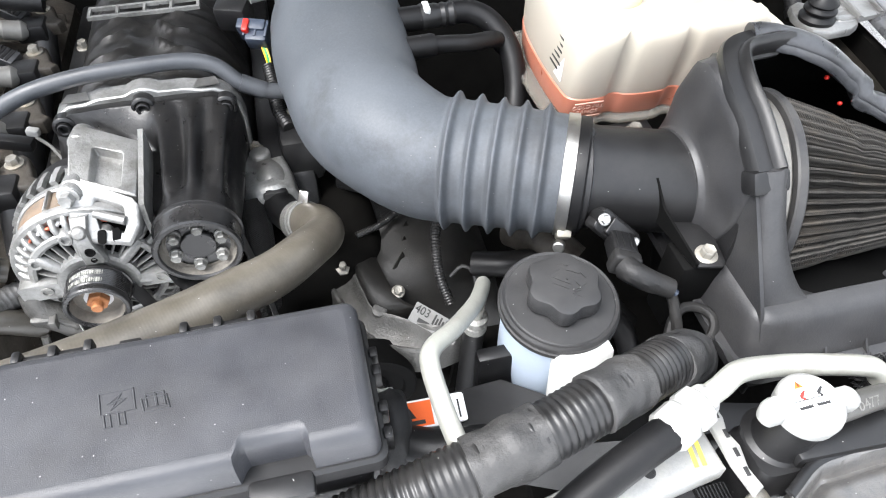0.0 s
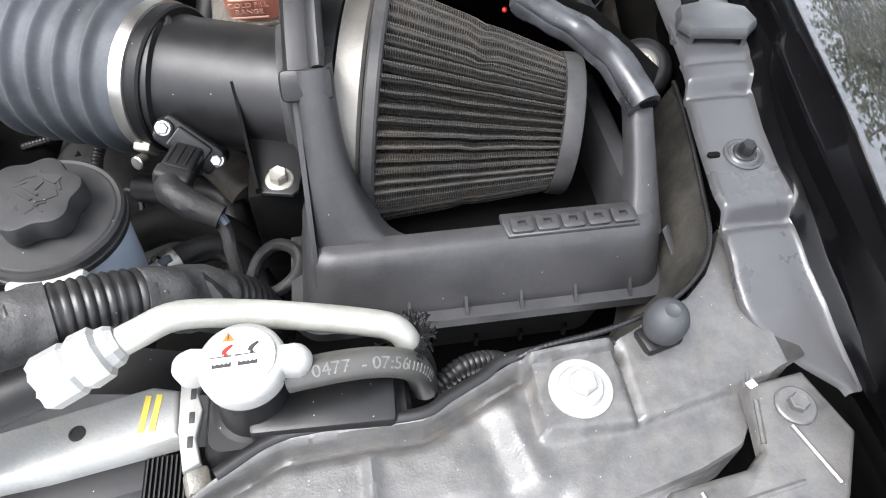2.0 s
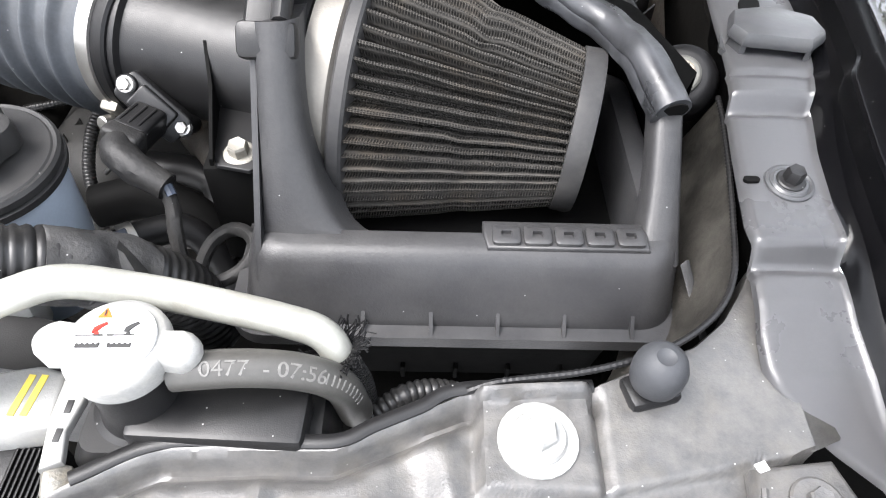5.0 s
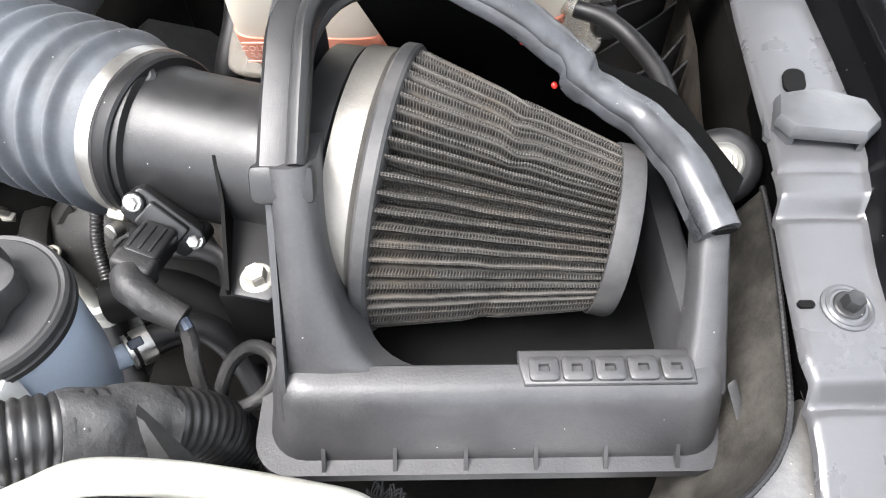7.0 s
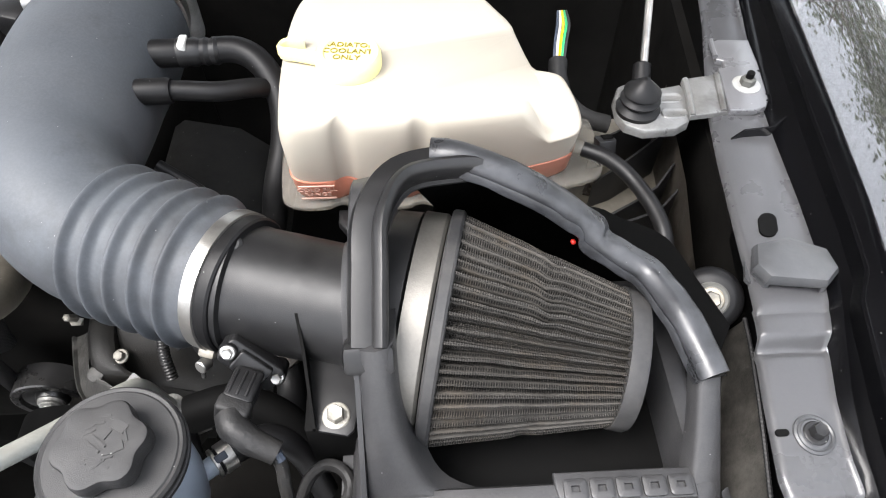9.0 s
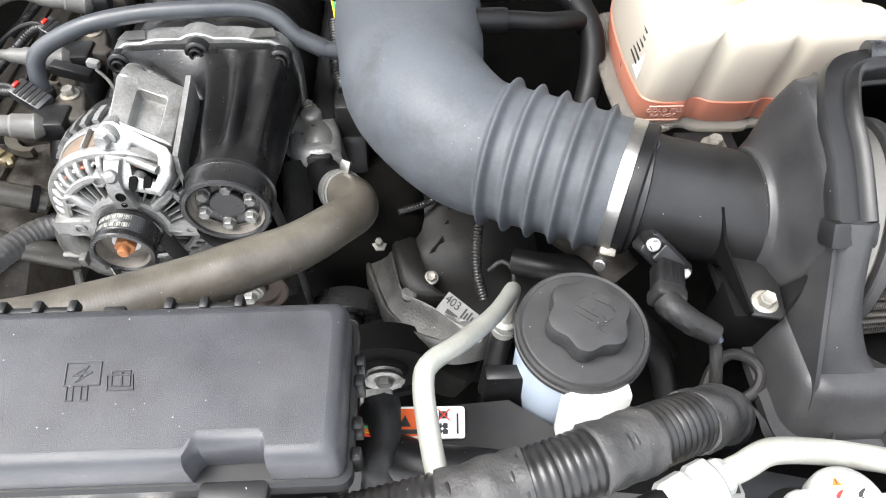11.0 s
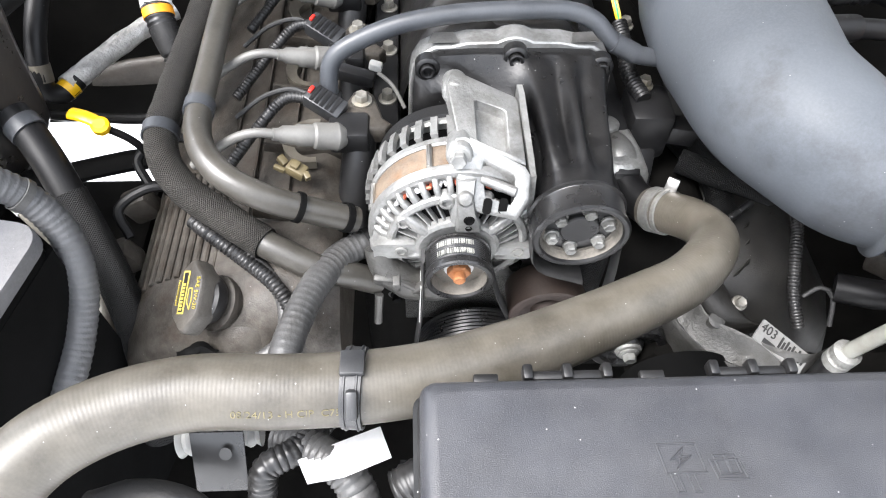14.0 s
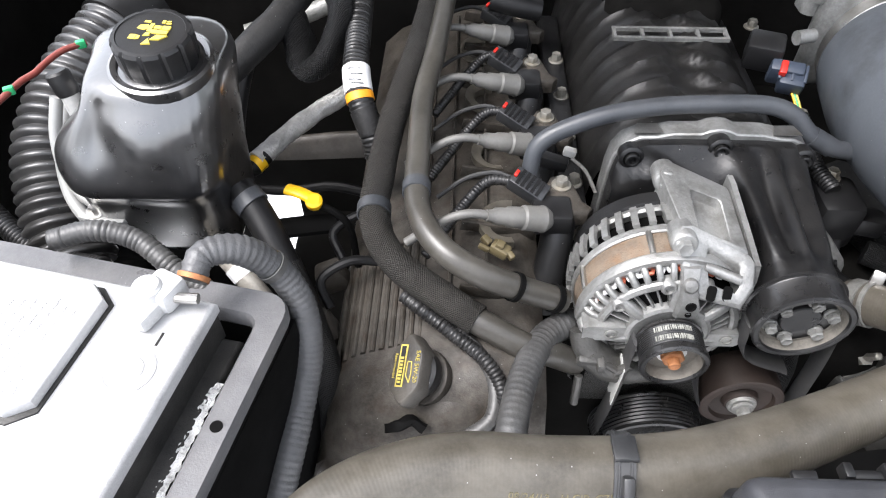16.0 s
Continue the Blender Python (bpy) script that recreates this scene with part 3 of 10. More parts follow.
# folded lip across the rail
bm = BM()
for x0, y0, x1, y1, x2, y2, x3, y3 in ((0.574, 0.5205, 0.583, 0.5225, 0.607, 0.5245, 0.6175, 0.5315),):
    loops = []
    for x, y, z in ((x0, y0, 1.2085), (x1, y1, 1.2155), (x2, y2, 1.2165), (x3, y3, 1.2200)):
        loops.append([(x, y - 0.0008, 1.2040), (x, y + 0.0008, 1.2040), (x, y + 0.0008, z), (x, y - 0.0008, z)])
    loft(bm, loops)
part("lip", bm, GLOSS, fender, "upright black lip across the rail")

# hexagonal rubber stop on the rail
stop = thing("rubber_stop", (0.578, 0.40, 1.205), "grey hexagonal rubber hood stop on the fender rail", "rubber stop")
bm = BM()
out = [(-0.027, -0.006), (-0.02, -0.016), (0.018, -0.016), (0.028, -0.004), (0.024, 0.012), (-0.001, 0.02), (-0.024, 0.012)]
hexm = pose(0.572, 0.392, 1.2045, 0, 0, -8)
loft(bm, [[hexm @ Vector((x * k, y * k + dy, z)) for x, y in out] for k, dy, z in ((0.97, 0.0, 0.0085), (1.0, 0.0, 0.0095), (1.0, 0.0, 0.0125), (0.93, 0.0005, 0.0165), (0.72, 0.001, 0.0185))])
part("roof", bm, STOP_GREY, stop, sharp=30)
bm = BM()
loft(bm, [[hexm @ Vector((x * k, max(y, -0.004) * k, z)) for x, y in out] for k, z in ((0.94, 0.0), (0.90, 0.0088))])
part("core", bm, STOP_GREY, stop, sharp=40)
for sx in (-1, 1):
    bm = BM()
    loft(bm, [[hexm @ Vector((sx * x, y, z)) for x, y in ((0.0245, -0.004), (0.0195, -0.0145), (0.0165, -0.0145), (0.0205, -0.004))] for z in (0.0, 0.0090)])
    part("cheek", bm, STOP_GREY, stop)
bm = BM()
loft(bm, [[hexm @ Vector((x * 1.06, y * 1.06, z)) for x, y in out] for z in (-0.002, 0.0016)])
part("base_lip", bm, STOP_GREY, stop, sharp=40)
bm = BM()
lathe(bm, hexm @ Vector((-0.004, -0.0042, 0.005)), (0, -1, 0), [(0.004, 0), (0.0035, 0.0004), (0.001, 0.0004)], 14)
part("hole", bm, DARK, stop)

# bracket with conical rubber buffer
brk = thing("buffer_bracket", (0.55, 0.56, 1.2), "stamped steel bracket with a conical rubber buffer", "bracket")
bm = BM()
slab(bm, [(0.494, 0.540), (0.490, 0.552), (0.491, 0.572), (0.498, 0.588), (0.510, 0.594), (0.520, 0.588), (0.534, 0.585), (0.552, 0.589), (0.555, 0.575), (0.552, 0.552), (0.546, 0.541), (0.534, 0.534), (0.508, 0.532)], 1.2005, 1.2090, 0.0030)
part("stamped_arm", bm, STAMPED, brk, sharp=30)
for y in (0.570, 0.551):
    bm = BM()
    stack(bm, [(rrect(0.5255, 0.5485, y - 0.0060, y + 0.0060, 0.0058, 7), 1.2088), (rrect(0.5265, 0.5475, y - 0.0050, y + 0.0050, 0.0048, 7), 1.2102), (rrect(0.5285, 0.5455, y - 0.0034, y + 0.0034, 0.0032, 7), 1.2094), (rrect(0.5290, 0.5450, y - 0.0030, y + 0.0030, 0.0028, 7), 1.2092)])
    part("pressed_slot", bm, STAMPED, brk)
# folded sheet between the arm and the rail plate
bm = BM()
slab(bm, [(0.553, 0.591), (0.588, 0.597), (0.580, 0.549), (0.547, 0.5445)], 1.2070, 1.2118, 0.0008)
for (ax_, ay_), (bx_, by_), r in (((0.5555, 0.5905), (0.5500, 0.5455), 0.0026), ((0.5840, 0.5955), (0.5765, 0.5495), 0.0028)):
    sweep(bm, [(ax_, ay_, 1.2115), ((ax_ + bx_) / 2, (ay_ + by_) / 2, 1.2120), (bx_, by_, 1.2110)], r, 10, 0.006)
part("folded_sheet", bm, STAMPED, brk, sharp=40)
bm = BM()
slab(bm, [(0.580, 0.548), (0.584, 0.583), (0.587, 0.602), (0.593, 0.603), (0.5945, 0.612), (0.589, 0.614), (0.592, 0.639), (0.600, 0.642), (0.626, 0.640), (0.623, 0.605), (0.616, 0.560), (0.611, 0.551), (0.600, 0.547)], 1.2085, 1.2142, 0.0014)
part("rail_plate", bm, BLACK_PAINT, brk, sharp=40)
bm = BM()
sweep(bm, [(0.5915, 0.640, 1.2145), (0.5895, 0.628, 1.2150), (0.5885, 0.616, 1.2148)], 0.0022, 8, 0.004)
part("rolled_edge", bm, BLACK_PAINT, brk)
for x, y in ((0.620, 0.596), (0.6165, 0.566), (0.6145, 0.558)):
    bm = BM()
    lathe(bm, (x, y, 1.2141), (0, 0, 1), [(0.0014, 0), (0.0012, 0.0004), (0.0003, 0.0004)], 10)
    part("hole", bm, DARK, brk)
bm = BM()
lathe(bm, (0.5075, 0.557, 1.2085), (0, 0, 1), [(0.0175, 0), (0.0180, 0.004), (0.0150, 0.0065), (0.0135, 0.008), (0.0160, 0.0105), (0.0162, 0.0125), (0.0130, 0.0145), (0.0125, 0.016), (0.0150, 0.0185), (0.0148, 0.0200), (0.0030, 0.0315), (0.0008, 0.0318)], 36)
part("buffer", bm, HOSE_SMOOTH, brk, "black conical rubber buffer", sharp=40)
bm = BM()
lathe(bm, (0.603, 0.578, 1.2142), (0, 0, 1), [(0.0115, 0), (0.0115, 0.0009), (0.0095, 0.0016), (0.006, 0.0016)], 30)
part("washer", bm, OFFWHITE, brk, "pale washer")
bm = BM()
lathe(bm, (0.603, 0.578, 1.2158), (0, 0, 1), [(0.0062, 0), (0.0062, 0.0052), (0.0052, 0.0062), (0.0034, 0.0062)], 6)
nutp = part("nut", bm, WASHER, brk)
bm = BM()
cyl(bm, (0.603, 0.578, 1.2215), (0.603, 0.578, 1.2275), 0.0032, n=12, bev=0.0006)
part("stud_end", bm, DARK, nutp)
# hood strut behind the bracket
strut = thing("hood_strut", (0.531, 0.615, 1.18), "thin bright hood strut in a black rubber socket", "strut")
bm = BM()
cyl(bm, (0.5330, 0.628, 1.195), (0.560, 0.76, 1.26), 0.0036, n=12)
part("rod", bm, STEEL, strut)
bm = BM()
lathe(bm, (0.5290, 0.607, 1.180), (0.12, 0.82, 0.5), [(0.0100, 0), (0.0105, 0.010), (0.0085, 0.012), (0.0080, 0.030), (0.0052, 0.032)], 20)
part("socket", bm, HOSE_SMOOTH, strut)
# small sensor plug beside the tray, and a taped harness with coloured wires
plug2 = thing("harness_plug", (0.487, 0.553, 1.165), "small black square plug beside the coolant tank", "plug")
bm = BM()
rbox(bm, (0.487, 0.551, 1.170), (0.016, 0.014, 0.024), 0.002, rot=(-20, 0, 8))
part("shell", bm, PLASTIC, plug2)
bm = BM()
rbox(bm, (0.488, 0.5555, 1.1815), (0.009, 0.008, 0.002), 0.0008, rot=(-20, 0, 8))
part("socket", bm, DARK, plug2)
har = thing("rear_harness", (0.46, 0.64, 1.18), "taped black harness with coloured wires", "wire bundle")
bm = BM()
sweep(bm, [(0.461, 0.655, 1.186), (0.460, 0.636, 1.178), (0.466, 0.618, 1.168), (0.482, 0.605, 1.160), (0.503, 0.600, 1.155)], 0.0085, 14, 0.004, crinkle=0.08)
part("sleeve", bm, TAPE, har)
for i, mt in enumerate((BLUEGREY, GREY_PRINT, YELLOW, GREEN, PRINT)):
    bm = BM()
    sweep(bm, [(0.4565 + 0.0024 * i, 0.652, 1.190), (0.4590 + 0.0026 * i, 0.668, 1.197), (0.4640 + 0.0028 * i, 0.690, 1.200), (0.470 + 0.002 * i, 0.72, 1.195)], 0.0014, 6, 0.005)
    part("wire", bm, mt, har)

# splash shield leaning from the rail down to the airbox
SHIELD_TOP = [(0.4405, 0.189, 1.171), (0.467, 0.195, 1.174), (0.488, 0.204, 1.176), (0.507, 0.220, 1.177), (0.519, 0.241, 1.178), (0.528, 0.276, 1.179), (0.5355, 0.315, 1.182), (0.5415, 0.348, 1.183), (0.545, 0.372, 1.183)]
bm = BM()
loops = []
for p in resample(SHIELD_TOP[2:], 0.006):
    q = p + Vector((-0.0335 - 0.03 * max(0.0, 0.30 - p.y), 0.006, -0.085))
    loops.append([p, p.lerp(q, 0.06) + Vector((0.0015, 0, 0)), p.lerp(q, 0.35) + Vector((0.004 + 0.003 * math.sin(p.y * 60), 0, 0.002)), p.lerp(q, 0.7) + Vector((0.003, 0, 0)), q])
loft(bm, loops, caps=False, closed=False)
bmesh.ops.solidify(bm, geom=bm.faces[:], thickness=0.002)
splash = thing("splash_shield", (0.525, 0.30, 1.10), "dusty black rubber splash shield beside the airbox", "shield")
part("panel", bm, SHIELD_GREY, splash, sharp=60)
bm = BM()
loft(bm, [[(0.508 + k, 0.268 - k, 1.150), (0.517 + k, 0.226, 1.128), (0.5195 + k, 0.2265, 1.128), (0.511 + k, 0.270, 1.152)] for k in (0.0, 0.0015)])
part("tab", bm, PLASTIC, splash)

# bushing with a big washer bolt on the inner wing
bush = thing("mount_bushing", (0.524, 0.388, 1.18), "rubber mount with a plated bolt and washer", "bushing")
BX = Vector((-0.34, -0.55, 0.76)).normalized()
BO = Vector((0.5225, 0.3830, 1.1915))
bm = BM()
lathe(bm, BO, BX, [(0.022, -0.030), (0.0225, -0.014), (0.0215, -0.008), (0.0190, -0.005), (0.0150, -0.0035)], 30)
part("rubber_ring", bm, HOSE_SMOOTH, bush)
bm = BM()
lathe(bm, BO, BX, [(0.0120, -0.004), (0.0120, -0.001), (0.0108, 0.0), (0.0100, -0.0004), (0.0085, -0.0004)], 36)
part("washer", bm, WASHER, bush, "pale plated washer")
hexbolt(bush, BO, BX, 0.0062, 0.008, 0.0088, mat=ZINC)
wall("wing_panel", (0.560, 0.36), (0.625, 0.95), 0.6, 1.185, -0.01, SHADE_GRIME, "grimy inner wing panel below the rail, coloured near black for shade")


# ---- front support panel with bolt, buffer and lamp bracket ----
support = thing("radiator_support", (0.42, 0.15, 1.1), "dusty black radiator support panel", "support panel")
ZS = 1.158
BACK = ([0.205, 0.238, 0.268, 0.305, 0.338, 0.353, 0.372, 0.391, 0.447, 0.470, 0.496, 0.513, 0.526, 0.536], [0.118, 0.142, 0.157, 0.159, 0.159, 0.166, 0.175, 0.184, 0.187, 0.197, 0.208, 0.222, 0.240, 0.256])
FRONT = ([0.205, 0.28, 0.40, 0.415, 0.432, 0.47, 0.495, 0.505, 0.512, 0.530, 0.536], [0.08, 0.05, 0.055, 0.088, 0.104, 0.113, 0.122, 0.135, 0.150, 0.158, 0.160])


def soft(v, a, b):
    t = min(1.0, max(0.0, (v - a) / (b - a)))
    return t * t * (3 - 2 * t)


def support_z(x, y):
    """Relief of the pressed panel: bolt pad, folds, a lower front and a raised right-hand part."""
    back = float(np.interp(x, *BACK))
    pad = soft(x, 0.3935, 0.3985) * (1 - soft(x, 0.4425, 0.4475)) * soft(y, 0.1365, 0.1415)
    z = ZS + 0.0065 * pad
    rim = 0.0055 * (1 - soft(x, 0.440, 0.452))
    z += rim * (soft(y, back - 0.007, back - 0.0035) - 1.3 * math.exp(-(((y - back + 0.0095) / 0.004) ** 2)) * (1 - pad))
    fold = x - (0.3800 + 0.22 * (0.165 - y))
    z += 0.0032 * math.exp(-((fold / 0.0065) ** 2)) * soft(y, 0.10, 0.125) * (1 - soft(y, 0.155, 0.172)) - 0.0035 * math.exp(-(((fold + 0.016) / 0.009) ** 2)) * (1 - soft(y, 0.15, 0.165))
    z += 0.0035 * math.exp(-(((x - 0.3105) / 0.0035) ** 2)) * (1 - soft(y, 0.140, 0.152))
    seam = 0.1405 + 0.20 * (x - 0.447)
    z += (0.0040 * soft(y, seam - 0.0020, seam + 0.0015) + 0.0030 * soft(y, seam + 0.02, seam + 0.06)) * soft(x, 0.4455, 0.4500)
    z -= 0.006 * (1 - soft(y, 0.105, 0.120)) * (1 - soft(x, 0.39, 0.41))
    return z + 0.0007 * noise.noise(Vector((x * 30, y * 30, 2.0))) + 0.0002 * noise.noise(Vector((x * 140, y * 140, 5.0)))


bm = BM()
loops = []
for i in range(167):
    x = 0.205 + 0.331 * i / 166
    y1, y0 = float(np.interp(x, *BACK)), float(np.interp(x, *FRONT))
    lp = [(x, y0 - 0.001, ZS - 0.04), (x, y0, ZS - 0.006)]
    lp += [(x, y0 + (y1 - y0) * j / 60, support_z(x, y0 + (y1 - y0) * j / 60) - (0.0025 if j in (0, 60) else 0.0)) for j in range(61)]
    loops.append(lp + [(x, y1 + 0.001, ZS - 0.008), (x, y1 + 0.001, ZS - 0.03)])
loft(bm, loops, caps=False, closed=False)
part("panel", bm, SUPPORT, support, sharp=50)
# right-hand return of the panel beneath the rail
bm = BM()
loft(bm, [[(x, y, z) for x, y, z in ((0.534, 0.159 + 0.098 * t, 1.1605 + 0.006 * t), (0.546 + 0.004 * (1 - t), 0.166 + 0.088 * t, 1.158 + 0.006 * t), (0.562 - 0.006 * t, 0.182 + 0.070 * t, 1.148), (0.563 - 0.006 * t, 0.186 + 0.066 * t, 1.11))] for t in (0, 0.2, 0.4, 0.6, 0.8, 1.0)], caps=False, closed=False)
bmesh.ops.solidify(bm, geom=bm.faces[:], thickness=0.0015)
part("return_flange", bm, SUPPORT, support, sharp=60)
# rubber edging along the back edge
bm = BM()
EDGE = [(x, y + 0.0005, support_z(x, y - 0.002) + 0.0002) for x, y in zip(*BACK) if 0.23 < x < 0.45]
sweep(bm, EDGE, 0.0026, 10, 0.004, sec=(0.7, 1.25))
part("rubber_edging", bm, PLASTIC, support, "worn black rubber edging")
hexbolt(support, (0.420, 0.1605, ZS + 0.0075), (0, 0, 1), 0.0075, 0.0085, 0.0166, mat=OFFWHITE, name="flange_bolt", label="large white-painted flange bolt")
bm = BM()
lathe(bm, (0.420, 0.1605, ZS + 0.0095), (0, 0, 1), [(0.0118, 0), (0.0108, 0.002), (0.0083, 0.0028)], 30)
part("washer", bm, OFFWHITE, support)
lampb = thing("lamp_bracket", (0.51, 0.12, 1.15), "grey plastic headlamp bracket bolted to the support", "bracket")
bm = BM()
slab(bm, [(0.503, 0.149), (0.537, 0.153), (0.548, 0.118), (0.53, 0.09), (0.505, 0.06), (0.445, 0.06), (0.442, 0.098), (0.447, 0.103), (0.488, 0.108), (0.497, 0.115), (0.5, 0.13)], ZS + 0.002, ZS + 0.011, 0.003)
part("plate", bm, SUPPORT, lampb)
for a, b in (((0.517, 0.125), (0.527, 0.095)), ((0.46, 0.1), (0.468, 0.065)), ((0.468, 0.092), (0.51, 0.098)), ((0.505, 0.140), (0.499, 0.118))):
    bm = BM()
    sweep(bm, [(*a, ZS + 0.011), (*b, ZS + 0.011)], 0.0015, 6, 0.02)
    part("rib", bm, SUPPORT, lampb)
hexbolt(lampb, (0.5235, 0.1345, ZS + 0.0115), (0, 0, 1), 0.005, 0.005, 0.0105, mat=SUPPORT)
bm = BM()
rbox(bm, (0.507, 0.149, ZS + 0.0105), (0.005, 0.004, 0.001), 0.0003, rot=(0, 0, 20))
part("paint_chip", bm, WHITE, lampb, "small white mark")

buf = thing("rubber_buffer", (0.472, 0.187, ZS), "grey rubber hood buffer on the support panel", "rubber buffer")
bm = BM()
lathe(bm, (0.471, 0.186, ZS + 0.008), (-0.05, -0.12, 1), [(0.006, 0), (0.0075, 0.003), (0.0108, 0.008), (0.0116, 0.014), (0.0114, 0.019), (0.0098, 0.024), (0.0066, 0.0275), (0.0040, 0.0285), (0.0036, 0.0280)], 24)
part("head", bm, BUFFER_GREY, buf, sharp=60)
bm = BM()
rbox(bm, (0.471, 0.185, ZS + 0.005), (0.024, 0.016, 0.010), 0.003, rot=(0, 0, 15))
part("clip_base", bm, PLASTIC, buf)

# weatherstrip along the splash shield's edge
bm = BM()
sweep(bm, [(0.392, 0.183, 1.164), (0.406, 0.1855, 1.168)] + SHIELD_TOP, ridged(0.0016, 0.0028, 0.00035), 8, 0.0009)
part("edge_strip", bm, PLASTIC, splash, "thin ribbed black rubber strip")

# ---- airbox with conical filter ----
airbox = thing("airbox", (0.39, 0.33, 1.03), "open black plastic airbox with a raised logo plaque", "airbox")
bm = BM()
rows = []
for z, x0, x1, y0, y1, r in ((1.122, 0.270, 0.512, 0.232, 0.43, 0.02), (1.130, 0.270, 0.512, 0.232, 0.43, 0.02), (1.1305, 0.277, 0.506, 0.2395, 0.425, 0.02), (1.140, 0.279, 0.505, 0.2425, 0.424, 0.02), (1.155, 0.281, 0.5045, 0.250, 0.422, 0.02),
                             (1.162, 0.283, 0.503, 0.2535, 0.42, 0.018), (1.1665, 0.287, 0.500, 0.2575, 0.418, 0.014), (1.1685, 0.293, 0.496, 0.262, 0.416, 0.012), (1.168, 0.312, 0.487, 0.2715, 0.412, 0.01), (1.165, 0.313, 0.486, 0.2735, 0.411, 0.01), (1.05, 0.314, 0.485, 0.278, 0.41, 0.01)):
    rows.append((rrect(x0, x1, y0, y1, r, 7), z))
stack(bm, rows, caps=False)
part("box", bm, BOXMAT, airbox, sharp=50)
# lower box and ribs, coloured near black for the shade inside
bm = BM()
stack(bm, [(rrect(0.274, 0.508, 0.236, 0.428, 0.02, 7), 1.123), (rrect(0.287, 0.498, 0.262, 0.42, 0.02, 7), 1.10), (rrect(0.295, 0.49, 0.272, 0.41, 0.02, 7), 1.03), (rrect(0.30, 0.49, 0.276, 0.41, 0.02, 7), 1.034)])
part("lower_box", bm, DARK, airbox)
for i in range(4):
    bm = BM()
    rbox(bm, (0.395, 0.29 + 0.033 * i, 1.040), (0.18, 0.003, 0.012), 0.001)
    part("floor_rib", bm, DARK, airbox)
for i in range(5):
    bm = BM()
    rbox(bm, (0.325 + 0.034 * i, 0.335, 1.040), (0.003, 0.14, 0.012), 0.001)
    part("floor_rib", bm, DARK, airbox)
# small stiffening ribs on the front flange
for x in (0.306, 0.341, 0.376, 0.4105, 0.445, 0.4805):
    bm = BM()
    loft(bm, [[(x + s, 0.2335, 1.1300), (x + s, 0.2485, 1.1300), (x + s, 0.2505, 1.1475)] for s in (-0.001, 0.001)])
    part("stiffener", bm, BOXMAT, airbox)
# left post, leaning back up to the shield
bm = BM()
loops = []
for i in range(22):
    t = 0.16 + 0.84 * (i / 21) ** 1.7
    y, z = 0.2545 + 0.0695 * t, 1.14 + 0.112 * t
    xl = 0.2885 + 0.001 * t
    xr = 0.311 + 0.040 * (1 - t) ** 3.0 + 0.020 * math.exp(-(t - 0.16) / 0.03)
    d = 0.006 + 0.014 * min(1.0, (t - 0.16) / 0.12)
    loops.append([(xl + 0.003, y - 0.004 * t - 0.001, z + 0.003), (xl, y + 0.002, z), (xl, y + d, z - 0.004), (xr, y + d + 0.006, z - 0.004), (xr, y + 0.004, z + 0.001), (xr - 0.004, y - 0.0045 * t, z + 0.004), ((xl + xr) / 2, y - 0.007 * t, z + 0.0045)])
loft(bm, loops)
part("left_post", bm, BOXMAT, airbox, sharp=60)
bm = BM()
loops = []
for i in range(10):
    t = i / 9
    y, z = 0.262 + 0.058 * t, 1.156 + 0.053 * t
    xl, xr = 0.4865 - 0.006 * (1 - t) ** 3 + 0.0015 * t, 0.504
    loops.append([(xl, y, z + 0.003), (xl, y + 0.016, z), (xr, y + 0.016, z), (xr, y + 0.001, z), (xr - 0.003, y - 0.003, z + 0.003), (xl + 0.003, y - 0.003, z + 0.004)])
loft(bm, loops)
part("right_post", bm, BOXMAT, airbox, sharp=60)
# logo plaque with five plain raised blocks
bm = BM()
slab(bm, [(0.4015, 0.2700), (0.4035, 0.2600), (0.4855, 0.2600), (0.4865, 0.2785), (0.4015, 0.2785)], 1.1655, 1.1702, 0.0012)
part("plaque", bm, BOXMAT, airbox)
for i in range(5):
    bm = BM()
    x = 0.4130 + 0.0158 * i
    w, h0, h1 = 0.0070, 0.2612, 0.2735
    stack(bm, [(rrect(x - w, x + w, h0, h1, 0.002, 3), 1.1695), (rrect(x - w, x + w, h0, h1, 0.002, 3), 1.1722), (rrect(x - w + 0.0006, x + w - 0.0006, h0 + 0.0006, h1 - 0.0006, 0.002, 3), 1.1727), (rrect(x - 0.0026, x + 0.0026, h0 + 0.0042, h1 - 0.0042, 0.0006, 3), 1.1727), (rrect(x - 0.0024, x + 0.0024, h0 + 0.0044, h1 - 0.0044, 0.0006, 3), 1.1705)])
    part("logo_block", bm, BOXMAT, airbox)
# heat shield wall on the engine side
SEAL = [(0.298, 0.323, 1.251), (0.299, 0.357, 1.270), (0.301, 0.391, 1.282), (0.317, 0.421, 1.285), (0.353, 0.431, 1.283), (0.390, 0.422, 1.273), (0.431, 0.415, 1.244), (0.446, 0.405, 1.230), (0.474, 0.386, 1.221), (0.486, 0.350, 1.224), (0.4965, 0.315, 1.215)]
YZ = [(0.318, 1.243), (0.325, 1.255), (0.357, 1.272), (0.391, 1.284), (0.412, 1.286), (0.428, 1.279), (0.442, 1.24), (0.443, 1.17), (0.41, 1.130), (0.365, 1.128), (0.340, 1.145), (0.320, 1.20)]
SC0 = Vector((0.3745, 1.2045))


